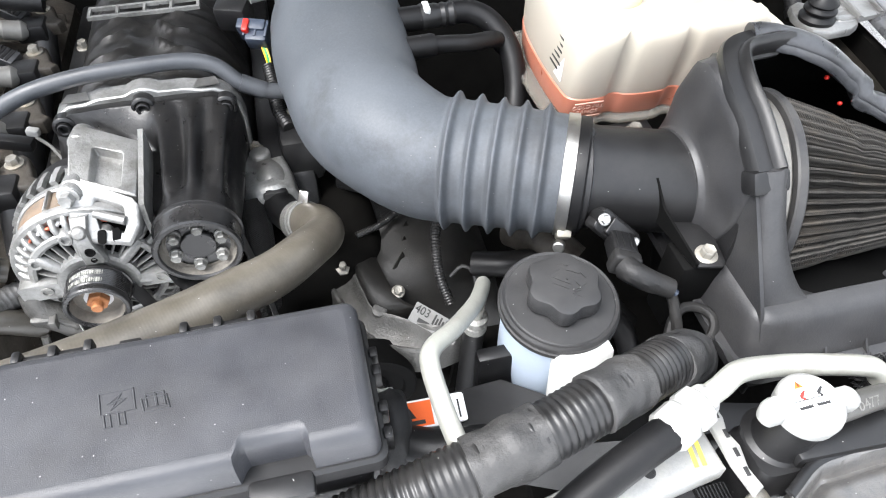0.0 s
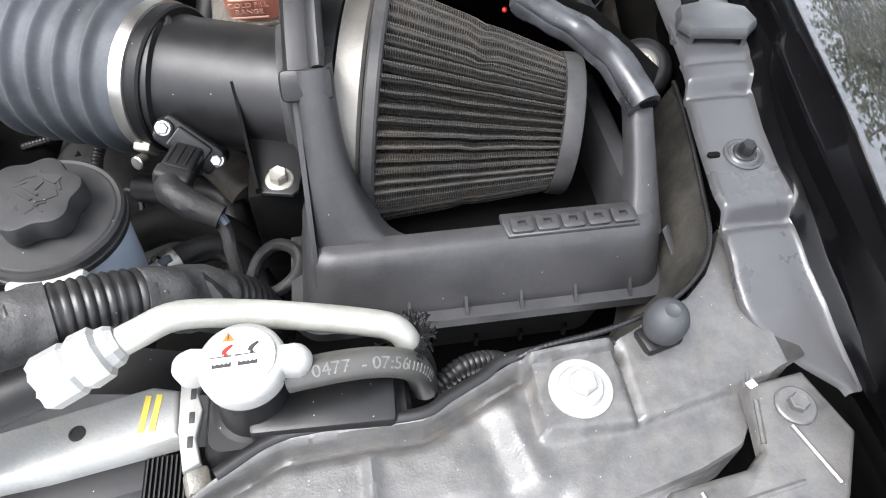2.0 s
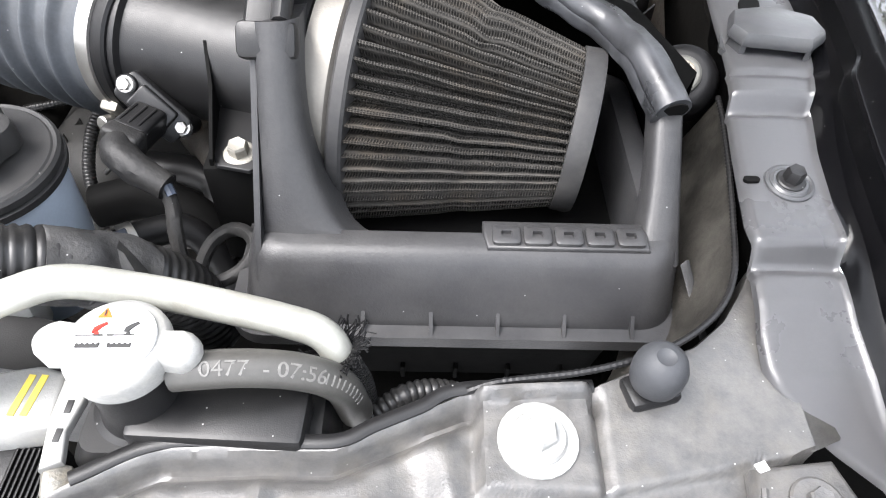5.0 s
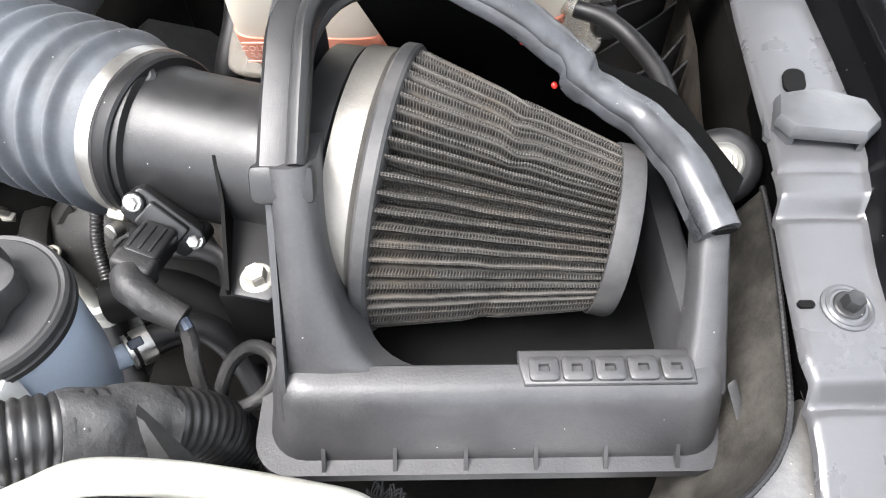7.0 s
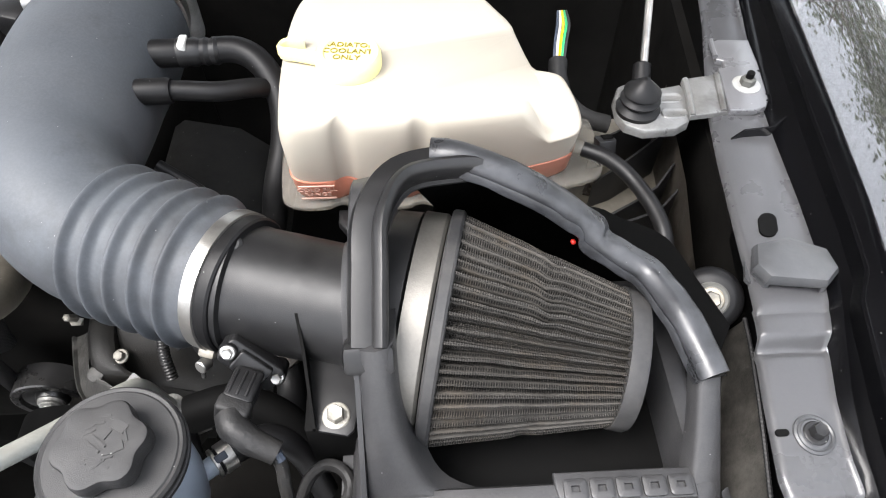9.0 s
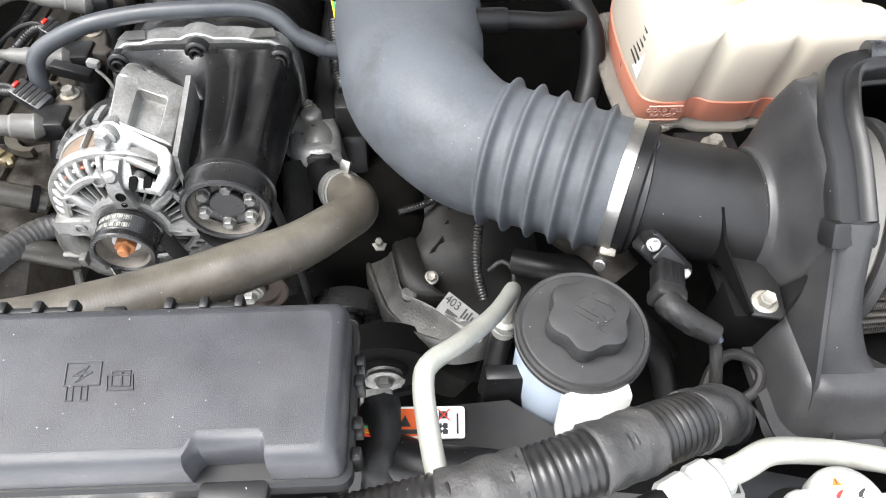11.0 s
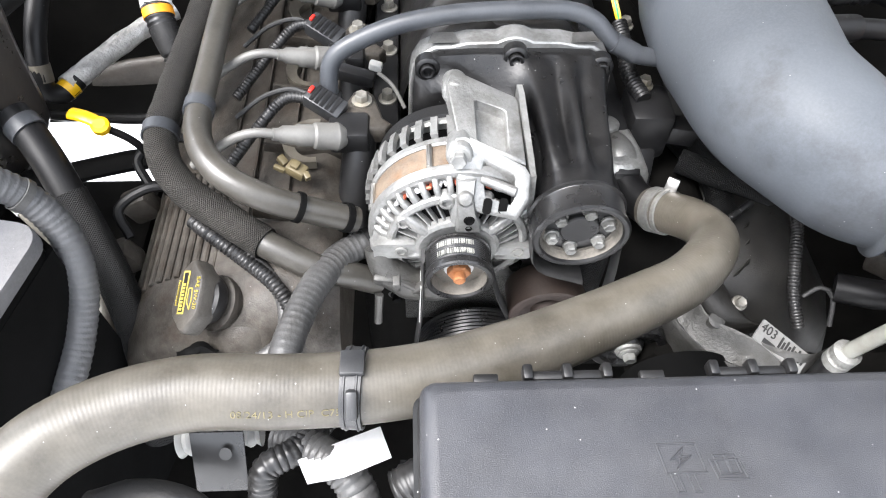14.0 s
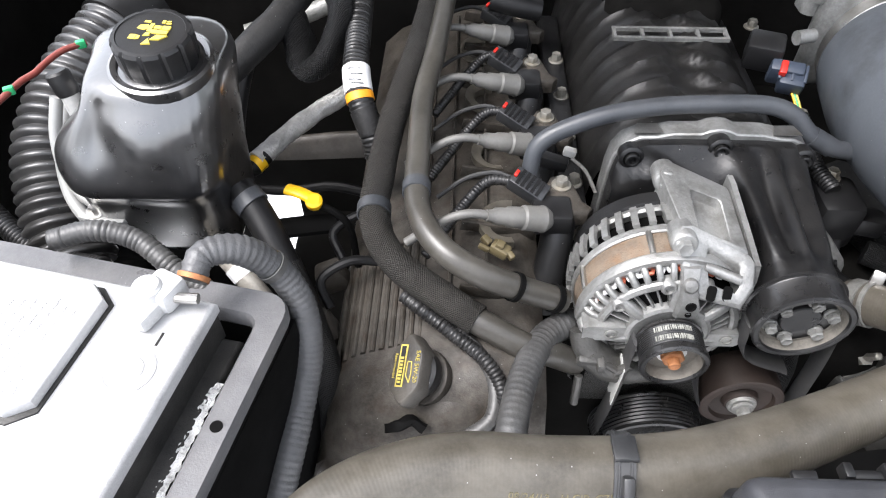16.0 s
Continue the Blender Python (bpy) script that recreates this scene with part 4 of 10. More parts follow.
def shield_reach(a):
    """How far the shield's outline lies from the tube's axis in a direction."""
    d, best = Vector((math.cos(a), math.sin(a))), 0.2
    for i, q in enumerate(YZ):
        p, q = Vector(YZ[i - 1]) - SC0, Vector(q) - SC0
        e = q - p
        den = d.x * e.y - d.y * e.x
        if abs(den) > 1e-9:
            t, u = (p.x * e.y - p.y * e.x) / den, (p.x * d.y - p.y * d.x) / den
            if t > 0 and -1e-6 <= u <= 1 + 1e-6:
                best = min(best, t)
    return best


bm = BM()
turns = [2 * math.pi * i / 72 for i in range(72)]
loops = []
for x, k, e in ((0.2755, 0.0, -0.001), (0.2760, 0.0, 0.003), (0.2795, 0.0, 0.0045), (0.2805, 0.0, 0.006), (0.2815, 0.10, 0.006), (0.2830, 0.34, 0.004), (0.2845, 0.66, 0.002), (0.2858, 0.84, 0.0), (0.2875, 0.91, 0.0), (0.2985, 0.95, 0.0), (0.3000, 1.0, 0.0), (0.3030, 1.0, 0.0)):
    lp = []
    mid = Vector((0.4195 - 0.271 * (x - 0.187), 1.1855 - 0.055 * (x - 0.187))).lerp(SC0, min(1, k * 1.3))
    for a in turns:
        r = (0.0420 + e) * (1 - k) + max(0.046, shield_reach(a)) * k
        lp.append((x, mid.x + r * math.cos(a), mid.y + r * math.sin(a)))
    loops.append(lp)
loft(bm, loops, caps=False)
part("shield", bm, BOXMAT, airbox, sharp=50)
bm = BM()
loft(bm, [[(x, y, z) for y, z in ((0.246, 1.130), (0.252, 1.150), (0.262, 1.168), (0.322, 1.246), (0.330, 1.246), (0.34, 1.17), (0.42, 1.17), (0.42, 1.130))] for x in (0.2875, 0.2905)])
part("side_wall", bm, BOXMAT, airbox)
# curved back wall below the seal
bm = BM()
path = resample(SEAL[3:], 0.008)
loft(bm, [[Vector((p.x + 0.02 * k, p.y + 0.002 + 0.032 * k, z if k else p.z - 0.004)) for k, z in ((0, 0), (1, 1.215), (1, 1.03))] for p in path], caps=False, closed=False)
bmesh.ops.solidify(bm, geom=bm.faces[:], thickness=0.003)
part("back_wall", bm, DARK, airbox, sharp=60)

seal = thing("rubber_seal", (0.39, 0.43, 1.27), "thick black and worn grey rubber seal along the airbox rim", "rubber seal")
SEC = [(-0.0135, -0.008), (-0.0128, 0.0), (-0.0105, 0.0034), (-0.004, 0.0040), (0.0005, 0.0034), (0.0015, 0.0052), (0.0035, 0.0082), (0.0065, 0.0090), (0.0090, 0.0070), (0.0098, 0.0030), (0.0085, -0.006), (0.006, -0.009)]
bm = BM()
path = resample([Vector(p) for p in SEAL[:5]] + [Vector((0.366, 0.431, 1.2795))], 0.005)
loops = []
for i, p in enumerate(path):
    d = (path[min(i + 1, len(path) - 1)] - path[max(i - 1, 0)]).normalized()
    side = Vector((1, 0, 0)).lerp(Vector((0.1, -1, 0)), min(1, max(0, (p.x - 0.299) / 0.03)))
    side = (side - d * side.dot(d)).normalized()
    up = side.cross(d)
    loops.append([p + side * a + up * b for a, b in SEC])
loft(bm, loops)
part("left_length", bm, PLASTIC, seal, "flat black strip with a raised bead", sharp=50)
# bulb with a flat lip, dented where it bends
bm = BM()
path = resample([Vector((0.335, 0.437, 1.284)), Vector((0.353, 0.434, 1.284))] + [Vector(p) for p in SEAL[5:]], 0.004)
SEC2 = [(0.0100 * math.cos(a), 0.0088 * math.sin(a)) for a in [radians(-60 + 21 * q) for q in range(15)]] + [(-0.0098, -0.003), (-0.0102, -0.0085), (-0.0085, -0.0098), (-0.0060, -0.0085)]
loops = []
for i, p in enumerate(path):
    d = (path[min(i + 1, len(path) - 1)] - path[max(i - 1, 0)]).normalized()
    up = Vector((0.15, 0.25, 1.0))
    up = (up - d * up.dot(d)).normalized()
    side = d.cross(up) * -1
    if side.y > 0:
        side = -side
    t = i / (len(path) - 1)
    lp = []
    for a, b in SEC2:
        q = p - side * a + up * b
        dent = 0.002 * math.exp(-(((t - 0.5) / 0.06) ** 2)) * math.sin(b * 300 + t * 50) + 0.0012 * noise.noise(q * 70)
        crease = -0.0022 * math.exp(-((a / 0.0022) ** 2)) if b > 0 and 0.45 < t < 0.97 else 0.0
        lp.append(q + up * (dent + crease))
    loops.append(lp)
loft(bm, loops)
part("right_length", bm, SEAL_GREY, seal, "worn grey rubber with black scuffs", sharp=60)
bm = BM()
cyl(bm, (0.4965, 0.3150, 1.2150), (0.4966, 0.3143, 1.2147), 0.0068, n=16)
part("bore", bm, DARK, seal)
bm = BM()
sweep(bm, [(p[0] + 0.004, p[1] - 0.002, p[2] - 0.011) for p in SEAL[:5]], 0.004, 8, 0.008)
part("grip", bm, PLASTIC, seal)
bm = BM()
rbox(bm, (0.2965, 0.3225, 1.2435), (0.029, 0.018, 0.018), 0.004, rot=(-35, 0, 0))
part("end_sleeve", bm, PLASTIC, seal)
for x, y, z in ((0.428, 0.4135, 1.2225), (0.409, 0.4205, 1.246)):
    bm = BM()
    lathe(bm, (x, y, z), (0, -1, 0.3), [(0.0018, 0), (0.0018, 0.002), (0.0008, 0.003)], 8)
    part("rivet", bm, RED, airbox, "small red clip")

# the filter
FA, FB = Vector((0.3424, 0.3773, 1.1771)), Vector((0.4543, 0.3537, 1.1709))
filt = thing("air_filter", (0.40, 0.35, 1.12), "dusty conical pleated cotton air filter", "air filter")
fu, fv, fw = frame_of(FB - FA)
FL = (FB - FA).length
PLEATS = 58
bm = BM()
loops = []
ALONG = 30
for i in range(ALONG + 1):
    t = i / ALONG
    lp = []
    rad = 0.0725 + (0.0425 - 0.0725) * t
    dep = 0.0125 - 0.0045 * t
    for j in range(PLEATS * 4):
        ph = (j % 4)
        a = 2 * math.pi * (j + (0.0, 0.16, -0.16, 0.0)[ph]) / (PLEATS * 4)
        r = rad + (0.5 if ph == 1 or ph == 2 else -0.5) * dep
        # a ridge of crushed pleats half way along
        kink = noise.noise(Vector((math.cos(a) * 5, math.sin(a) * 5, 7.0))) * 0.10 + 0.52
        push = 0.5 * math.exp(-(((t - kink) / 0.05) ** 2)) * (1 if math.sin(a * 3 + 1.0) > -0.4 else 0.2)
        aa = a + push * 0.05 + 0.012 * noise.noise(Vector((t * 6, j * 0.3, 3.0)))
        r -= push * 0.003
        lp.append(FA + fw * (FL * t) + (fu * math.cos(aa) + fv * math.sin(aa)) * r)
    loops.append(lp)
loft(bm, loops, caps=False, uv=lambda s, j: (s / ALONG * FL, j * 0.0025))
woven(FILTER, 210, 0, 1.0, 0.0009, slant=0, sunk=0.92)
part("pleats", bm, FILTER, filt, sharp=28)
bm = BM()
lathe(bm, FA - fw * 0.010, fw, [(0.066, 0.002), (0.0800, 0.0025), (0.0812, 0.004), (0.0812, 0.0095), (0.0798, 0.011), (0.076, 0.0115)], 64)
part("base_ring", bm, FILTER_RUBBER, filt, "grey rubber base ring")
bm = BM()
lathe(bm, FA - fw * 0.034, fw, [(0.069, 0.0085), (0.0770, 0.009), (0.0773, 0.0235), (0.0755, 0.0255)], 64)
part("steel_band", bm, BAND_STEEL, filt, "bright steel clamp band")
bm = BM()
lathe(bm, FA - fw * 0.044, fw, [(0.0675, 0), (0.0745, 0.001), (0.0755, 0.017), (0.072, 0.0185)], 64)
part("rear_collar", bm, PLASTIC, filt)
bm = BM()
lathe(bm, FB - fw * 0.001, fw, [(0.0450, 0), (0.0480, 0.0005), (0.0482, 0.010), (0.0470, 0.0125), (0.0415, 0.013), (0.0395, 0.010), (0.002, 0.010)], 56)
part("end_cap", bm, FILTER_RUBBER, filt, "grey rubber end cap")


# ---- intake tube, sensor, bellows and elbow ----
TA, TB = Vector((0.187, 0.4195, 1.1855)), Vector((0.300, 0.3889, 1.1793))
tw = (TB - TA).normalized()
tube = thing("intake_tube", tuple(TA), "matt black intake tube with a sensor boss", "intake tube")
bm = BM()
lathe(bm, TA, tw, [(0.040, -0.01), (0.0405, 0.0), (0.0405, 0.0130), (0.0475, 0.0135), (0.0480, 0.0175), (0.0440, 0.019), (0.0425, 0.03), (0.0425, 0.070), (0.0425, 0.112)], 48, caps=False)
part("body", bm, PLASTIC, tube, sharp=40)
SP = plate_pose((0.2135, 0.3555, 1.1775), (0.71, -0.28, -0.65), Vector((0.1, -0.80, 0.55)).cross(Vector((0.71, -0.28, -0.65))))
bm = BM()
slab(bm, rrect(-0.0215, 0.0215, -0.0095, 0.0095, 0.004, 4), -0.012, 0.0015, 0.001, SP)
part("sensor_plate", bm, PLASTIC, tube)
bm = BM()
slab(bm, rrect(-0.012, 0.013, -0.0075, 0.0075, 0.002, 4), 0.0015, 0.006, 0.001, SP)
part("sensor_body", bm, PLASTIC, tube)
for c in ((0.2015, 0.3575, 1.1915), (0.2285, 0.3515, 1.1665)):
    bm = BM()
    cyl(bm, Vector(c) + Vector((0.0, 0.014, -0.008)), c, 0.0058, n=16)
    part("screw_post", bm, PLASTIC, tube)
    hexbolt(tube, c, (0, -0.75, 0.65), 0.0038, 0.003, 0.0052, mat=STEEL, name="screw")
bm = BM()
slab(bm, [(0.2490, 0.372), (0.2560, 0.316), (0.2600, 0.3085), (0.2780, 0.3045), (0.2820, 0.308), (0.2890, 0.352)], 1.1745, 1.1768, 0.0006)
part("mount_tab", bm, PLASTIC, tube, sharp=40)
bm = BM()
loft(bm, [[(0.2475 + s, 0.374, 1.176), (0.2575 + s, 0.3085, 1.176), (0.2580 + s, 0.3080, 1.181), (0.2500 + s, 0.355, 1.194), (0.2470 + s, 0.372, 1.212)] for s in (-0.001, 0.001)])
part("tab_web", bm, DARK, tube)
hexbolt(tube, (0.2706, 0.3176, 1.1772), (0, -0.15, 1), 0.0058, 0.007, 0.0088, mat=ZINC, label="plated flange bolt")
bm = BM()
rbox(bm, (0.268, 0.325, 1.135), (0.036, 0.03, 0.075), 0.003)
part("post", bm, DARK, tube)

bell = thing("intake_elbow", (0.06, 0.5, 1.15), "blue-grey rubber intake elbow with a ribbed bellows", "intake elbow")
BC = Vector((0.104, 0.4595, 1.183))
CL = TA + tw * 0.0125
bd = (BC - CL).normalized()
bm = BM()
prof = []
N, LEN = 140, (BC - CL).length + 0.006
for i in range(N + 1):
    t = i / N
    ph = max(0.0, t - 0.15) / 0.85 * 5.0
    rib = math.exp(-((((ph % 1.0) - 0.5) / 0.17) ** 2)) if t > 0.15 else 0.0
    prof.append((0.0492 + 0.0035 * t + 0.0065 * rib, LEN * t))
lathe(bm, CL, bd, prof, 56, caps=False)
part("bellows", bm, RUBBER, bell, sharp=70)
bm = BM()
lathe(bm, CL, -bd, [(0.0490, -0.002), (0.0496, 0.002), (0.0494, 0.0075), (0.0480, 0.0090), (0.0420, 0.0092)], 56, caps=False)
part("cuff_end", bm, HOSE_SMOOTH, bell, "dark inner cuff")
bm = BM()
ELB = [(0.1074, 0.4575, 1.1824), (0.0823, 0.4711, 1.1839), (0.0572, 0.4963, 1.1908), (0.0409, 0.5342, 1.1899), (0.0379, 0.5834, 1.1877), (0.0364, 0.647, 1.186), (0.0440, 0.735, 1.1839)]
sweep(bm, ELB, lambda s, L: float(np.interp(s, [0, 0.05, 0.11, 0.18, 0.25, 0.30, 0.34], [0.0525, 0.0547, 0.060, 0.0669, 0.0695, 0.065, 0.058])), 44, 0.006, caps=False)
part("elbow", bm, RUBBER, bell, sharp=70)
for o, d, L, r in (((0.088, 0.600, 1.206), (1, 0.03, 0), 0.036, 0.0112), ((0.085, 0.652, 1.206), (1, 0.03, 0), 0.040, 0.0125)):
    bm = BM()
    lathe(bm, o, d, [(r, 0), (r, L * 0.9), (r * 0.9, L)], 22)
    part("nipple", bm, HOSE_SMOOTH, bell)
clampm = thing("hose_clamp", tuple(CL), "bright steel worm-drive hose clamp", "hose clamp")
bm = BM()
lathe(bm, CL + bd * 0.0005, bd, [(0.0490, 0), (0.0508, 0.0004), (0.0508, 0.0096), (0.0490, 0.010)], 64, caps=False)
part("strap", bm, STEEL, clampm)
bm = BM()
cyl(bm, (0.1765, 0.3735, 1.1525), (0.1725, 0.3665, 1.1555), 0.0048, n=16, bev=0.0008)
part("screw", bm, STEEL, clampm)
bm = BM()
rbox(bm, (0.1800, 0.3780, 1.1600), (0.012, 0.010, 0.017), 0.002, rot=(35, 0, -17))
part("housing", bm, ZINC, clampm)
bm = BM()
lathe(bm, (0.205, 0.417, 1.227), (0.1, -0.4, 0.9), [(0.0062, -0.006), (0.0066, 0.002), (0.0045, 0.0035), (0.0030, 0.0035), (0.0028, 0.001), (0.0008, 0.001)], 18)
part("lug", bm, PLASTIC, tube)

# sensor plug with its taped cable
plug = thing("sensor_plug", (0.215, 0.345, 1.165), "black sensor plug with a taped loose cable", "plug")
bm = BM()
rbox(bm, (0.2105, 0.3385, 1.1765), (0.0195, 0.026, 0.0165), 0.003, rot=(-8, 14, -16), seg=3)
shell = part("shell", bm, PLASTIC, plug)
for k in (-1, 0, 1):
    bm = BM()
    rbox(bm, Vector((0.2115, 0.3395, 1.1845)) + Vector((0.0052 * k, -0.001 * k, -0.0013 * k)), (0.0016, 0.018, 0.002), 0.0006, rot=(-8, 14, -16))
    part("grip_rib", bm, PLASTIC, shell)
bm = BM()
rbox(bm, (0.2065, 0.3240, 1.1775), (0.022, 0.012, 0.0185), 0.003, rot=(-8, 14, -16), seg=3)
part("collar", bm, TAPE, plug)
bm = BM()
sweep(bm, [(0.2055, 0.320, 1.178), (0.2085, 0.3125, 1.1785), (0.219, 0.305, 1.1755), (0.2345, 0.2985, 1.1690)], lambda s, L: 0.0098 - 0.0022 * s / L, 16, 0.003, crinkle=0.12)
part("taped_boot", bm, TAPE, plug)
bm = BM()
sweep(bm, [(0.233, 0.299, 1.169), (0.2365, 0.293, 1.160), (0.2375, 0.284, 1.149), (0.241, 0.275, 1.133), (0.254, 0.271, 1.123), (0.270, 0.277, 1.127), (0.276, 0.288, 1.132), (0.271, 0.299, 1.133), (0.260, 0.304, 1.131), (0.249, 0.299, 1.126), (0.242, 0.288, 1.115), (0.238, 0.275, 1.095)], 0.0042, 10, 0.004, crinkle=0.05)
part("cable", bm, TAPE, plug, "cable wound in black cloth tape")
bm = BM()
cyl(bm, (0.2345, 0.2985, 1.1705), (0.2372, 0.2950, 1.1665), 0.0030, n=8)
part("wire", bm, BLUEGREY, plug, "short bare blue wires")


# ---- coolant tank ----
tank = thing("coolant_tank", (0.33, 0.57, 1.13), "milky plastic coolant tank partly filled with orange coolant", "coolant tank")


def tank_outline(k, notch=0.0):
    """Outline of the tank drawn in by k, with lobed front and a lower step at its right."""
    pts = [(0.226, 0.512), (0.229, 0.500), (0.240, 0.494), (0.262, 0.494), (0.268, 0.499), (0.276, 0.499), (0.284, 0.493), (0.320, 0.492), (0.326, 0.497), (0.334, 0.497), (0.342, 0.492), (0.40, 0.500), (0.445, 0.512), (0.455, 0.522), (0.458, 0.545), (0.452, 0.585), (0.446, 0.592), (0.420, 0.598), (0.412, 0.606), (0.385, 0.66), (0.375, 0.668), (0.245, 0.668), (0.232, 0.660), (0.224, 0.62), (0.223, 0.56)]
    for _ in range(2):
        pts = [tuple(Vector(a).lerp(Vector(b), q)) for a, b in zip(pts, pts[1:] + pts[:1]) for q in (0.25, 0.75)]
    c = Vector((0.335, 0.575))
    return [tuple(c + (Vector(p) - c) * (1 - k)) for p in pts]


def lean(k, z):
    """One level of the tank; its front slopes back towards the bottom and its right end is lower."""
    out = []
    for x, y in tank_outline(k):
        low = min(1.0, max(0.0, (x - 0.405) / 0.02))
        top = z - low * 0.82 * max(0.0, z - 1.215)
        out.append(Vector((x, y + 0.19 * (1.25 - z) * min(1.0, max(0.0, (0.60 - y) / 0.08)), top)))
    return out


bm = BM()
loft(bm, [lean(0.04, 1.1605), lean(0.01, 1.166), lean(-0.003, 1.20), lean(0.0, 1.232), lean(0.008, 1.242), lean(0.022, 1.2495), lean(0.042, 1.2550), lean(0.075, 1.2588), lean(0.12, 1.2605), lean(0.2, 1.261)])
part("shell", bm, TANK, tank, sharp=60)
bm = BM()
loft(bm, [lean(0.03, 1.1615), lean(0.004, 1.1665), lean(-0.0085, 1.1895), lean(0.0, 1.1905)])
part("coolant", bm, COOLANT, tank, "orange coolant seen through the plastic")
bm = BM()
loft(bm, [[p + Vector((0.017 * soft(p.x, 0.40, 0.455), 0.024 * soft(p.x, 0.40, 0.455) * soft(p.y, 0.53, 0.60), 0)) for p in lp] for lp in (lean(0.0, 1.1585), lean(-0.10, 1.159), lean(-0.108, 1.1615), lean(-0.10, 1.164), lean(0.0, 1.1645))])
part("flange", bm, FLANGE, tank, "translucent seam flange", sharp=60)
bm = BM()
slab(bm, [(0.262, 0.492), (0.272, 0.478), (0.300, 0.476), (0.312, 0.484), (0.312, 0.505), (0.262, 0.505)], 1.150, 1.158, 0.002)
part("mount_foot", bm, PLASTIC, tank, "black mounting foot")
hexbolt(tank, (0.290, 0.485, 1.160), (0, 0, 1), 0.0062, 0.008, 0.0105, mat=ZINC, label="plated flange bolt")
cap = BM()
lathe(cap, (0.279, 0.556, 1.258), (0, 0, 1), [(0.0235, 0), (0.0245, 0.004), (0.0245, 0.012), (0.0225, 0.015), (0.018, 0.0155), (0.017, 0.014)], 40)
capo = part("cap", cap, CAP_YELLOW, tank, "translucent yellow cap")
lettering("RADIATOR\nCOOLANT\nONLY", 0.0075, pose(0.279, 0.557, 1.2725, 0, 0, -6), OLIVE_PRINT, capo)
bm = BM()
sweep(bm, [(0.258, 0.555, 1.267), (0.240, 0.560, 1.268), (0.229, 0.566, 1.266), (0.231, 0.577, 1.264), (0.245, 0.580, 1.264)], 0.0042, 8, 0.004, sec=(1.4, 0.6))
part("strap", bm, CAP_YELLOW, capo, "yellow cap tether")
lettering("COLD FILL\nRANGE", 0.0066, plate_pose((0.2475, 0.5055, 1.1785), (1, 0, 0), (0, -0.19, 1)), PALE_MARK, tank)
for z in (1.187, 1.170):
    bm = BM()
    rbox(bm, (0.2475, 0.5055 - 0.19 * (z - 1.1785), z), (0.028, 0.001, 0.001), 0.0)
    part("level_mark", bm, PALE_MARK, tank)
bm = BM()
rbox(bm, (0.2260, 0.540, 1.222), (0.0012, 0.030, 0.046), 0.0004, rot=(0, 3, 0))
lab = part("sticker", bm, LABEL, tank, "white label with black print")
for i in range(6):
    bm = BM()
    rbox(bm, (0.2252 - 0.0003 * i, 0.540 + random.uniform(-0.004, 0.004), 1.238 - 0.006 * i), (0.0006, random.uniform(0.014, 0.024), 0.0018), 0.0, rot=(0, -3, 0))
    part("print_bar", bm, PRINT, lab)
bm = BM()
sweep(bm, [(0.444, 0.535, 1.197), (0.462, 0.526, 1.196)], 0.0058, 12, 0.006)
part("nipple", bm, FLANGE, tank)
hose("overflow_hose", [(0.460, 0.527, 1.196), (0.478, 0.515, 1.196), (0.494, 0.496, 1.192), (0.506, 0.464, 1.188), (0.509, 0.440, 1.180), (0.510, 0.425, 1.15)], 0.0062, HOSE_SMOOTH, "black rubber overflow hose from the coolant tank", n=14)

# ribbed dark tray between tank and rail
shelf = thing("rib_tray", (0.49, 0.5, 1.1), "dusty black ribbed plastic tray beside the coolant tank", "tray")
bm = BM()
rbox(bm, (0.49, 0.52, 1.115), (0.12, 0.26, 0.006), 0.002)
part("floor", bm, TAN_DARK, shelf, "dusty tan floor")
for k in range(9):
    bm = BM()
    a = k * 2.4
    rbox(bm, (0.487 + 0.010 * math.sin(a * 1.7), 0.556 + 0.008 * math.cos(a * 2.3), 1.1185), (0.009, 0.0035, 0.001), 0.0003, rot=(8, 6, 40 * k))
    part("dead_leaf", bm, DARK_RUST, shelf, "dry brown leaf scrap")
for line in (((0.478, 0.532), (0.499, 0.540), (0.530, 0.561), (0.546, 0.572)), ((0.480, 0.492), (0.505, 0.500), (0.524, 0.510), (0.542, 0.530)), ((0.470, 0.480), (0.500, 0.481), (0.519, 0.484), (0.537, 0.500)), ((0.486, 0.580), (0.51, 0.585), (0.53, 0.588), (0.545, 0.592))):
    bm = BM()
    q = Vector((0, 0.0024, 0))
    loft(bm, [[Vector((x, y, 1.118)), Vector((x, y, 1.118)) + q, Vector((x, y, z)) + q, Vector((x, y, z))] for (x, y), z in zip(line, (1.150, 1.160, 1.166, 1.172))])
    part("rib", bm, PLASTIC, shelf)
bm = BM()
loft(bm, [[Vector(p) + Vector((0, 0, z)) for p in ((0.520, 0.395, 0), (0.526, 0.43, 0), (0.540, 0.50, 0), (0.547, 0.56, 0), (0.555, 0.62, 0))] for z in (1.08, 1.15, 1.183)], caps=False, closed=False)
bmesh.ops.solidify(bm, geom=bm.faces[:], thickness=0.004)
part("side", bm, DUSTY, shelf, sharp=60)

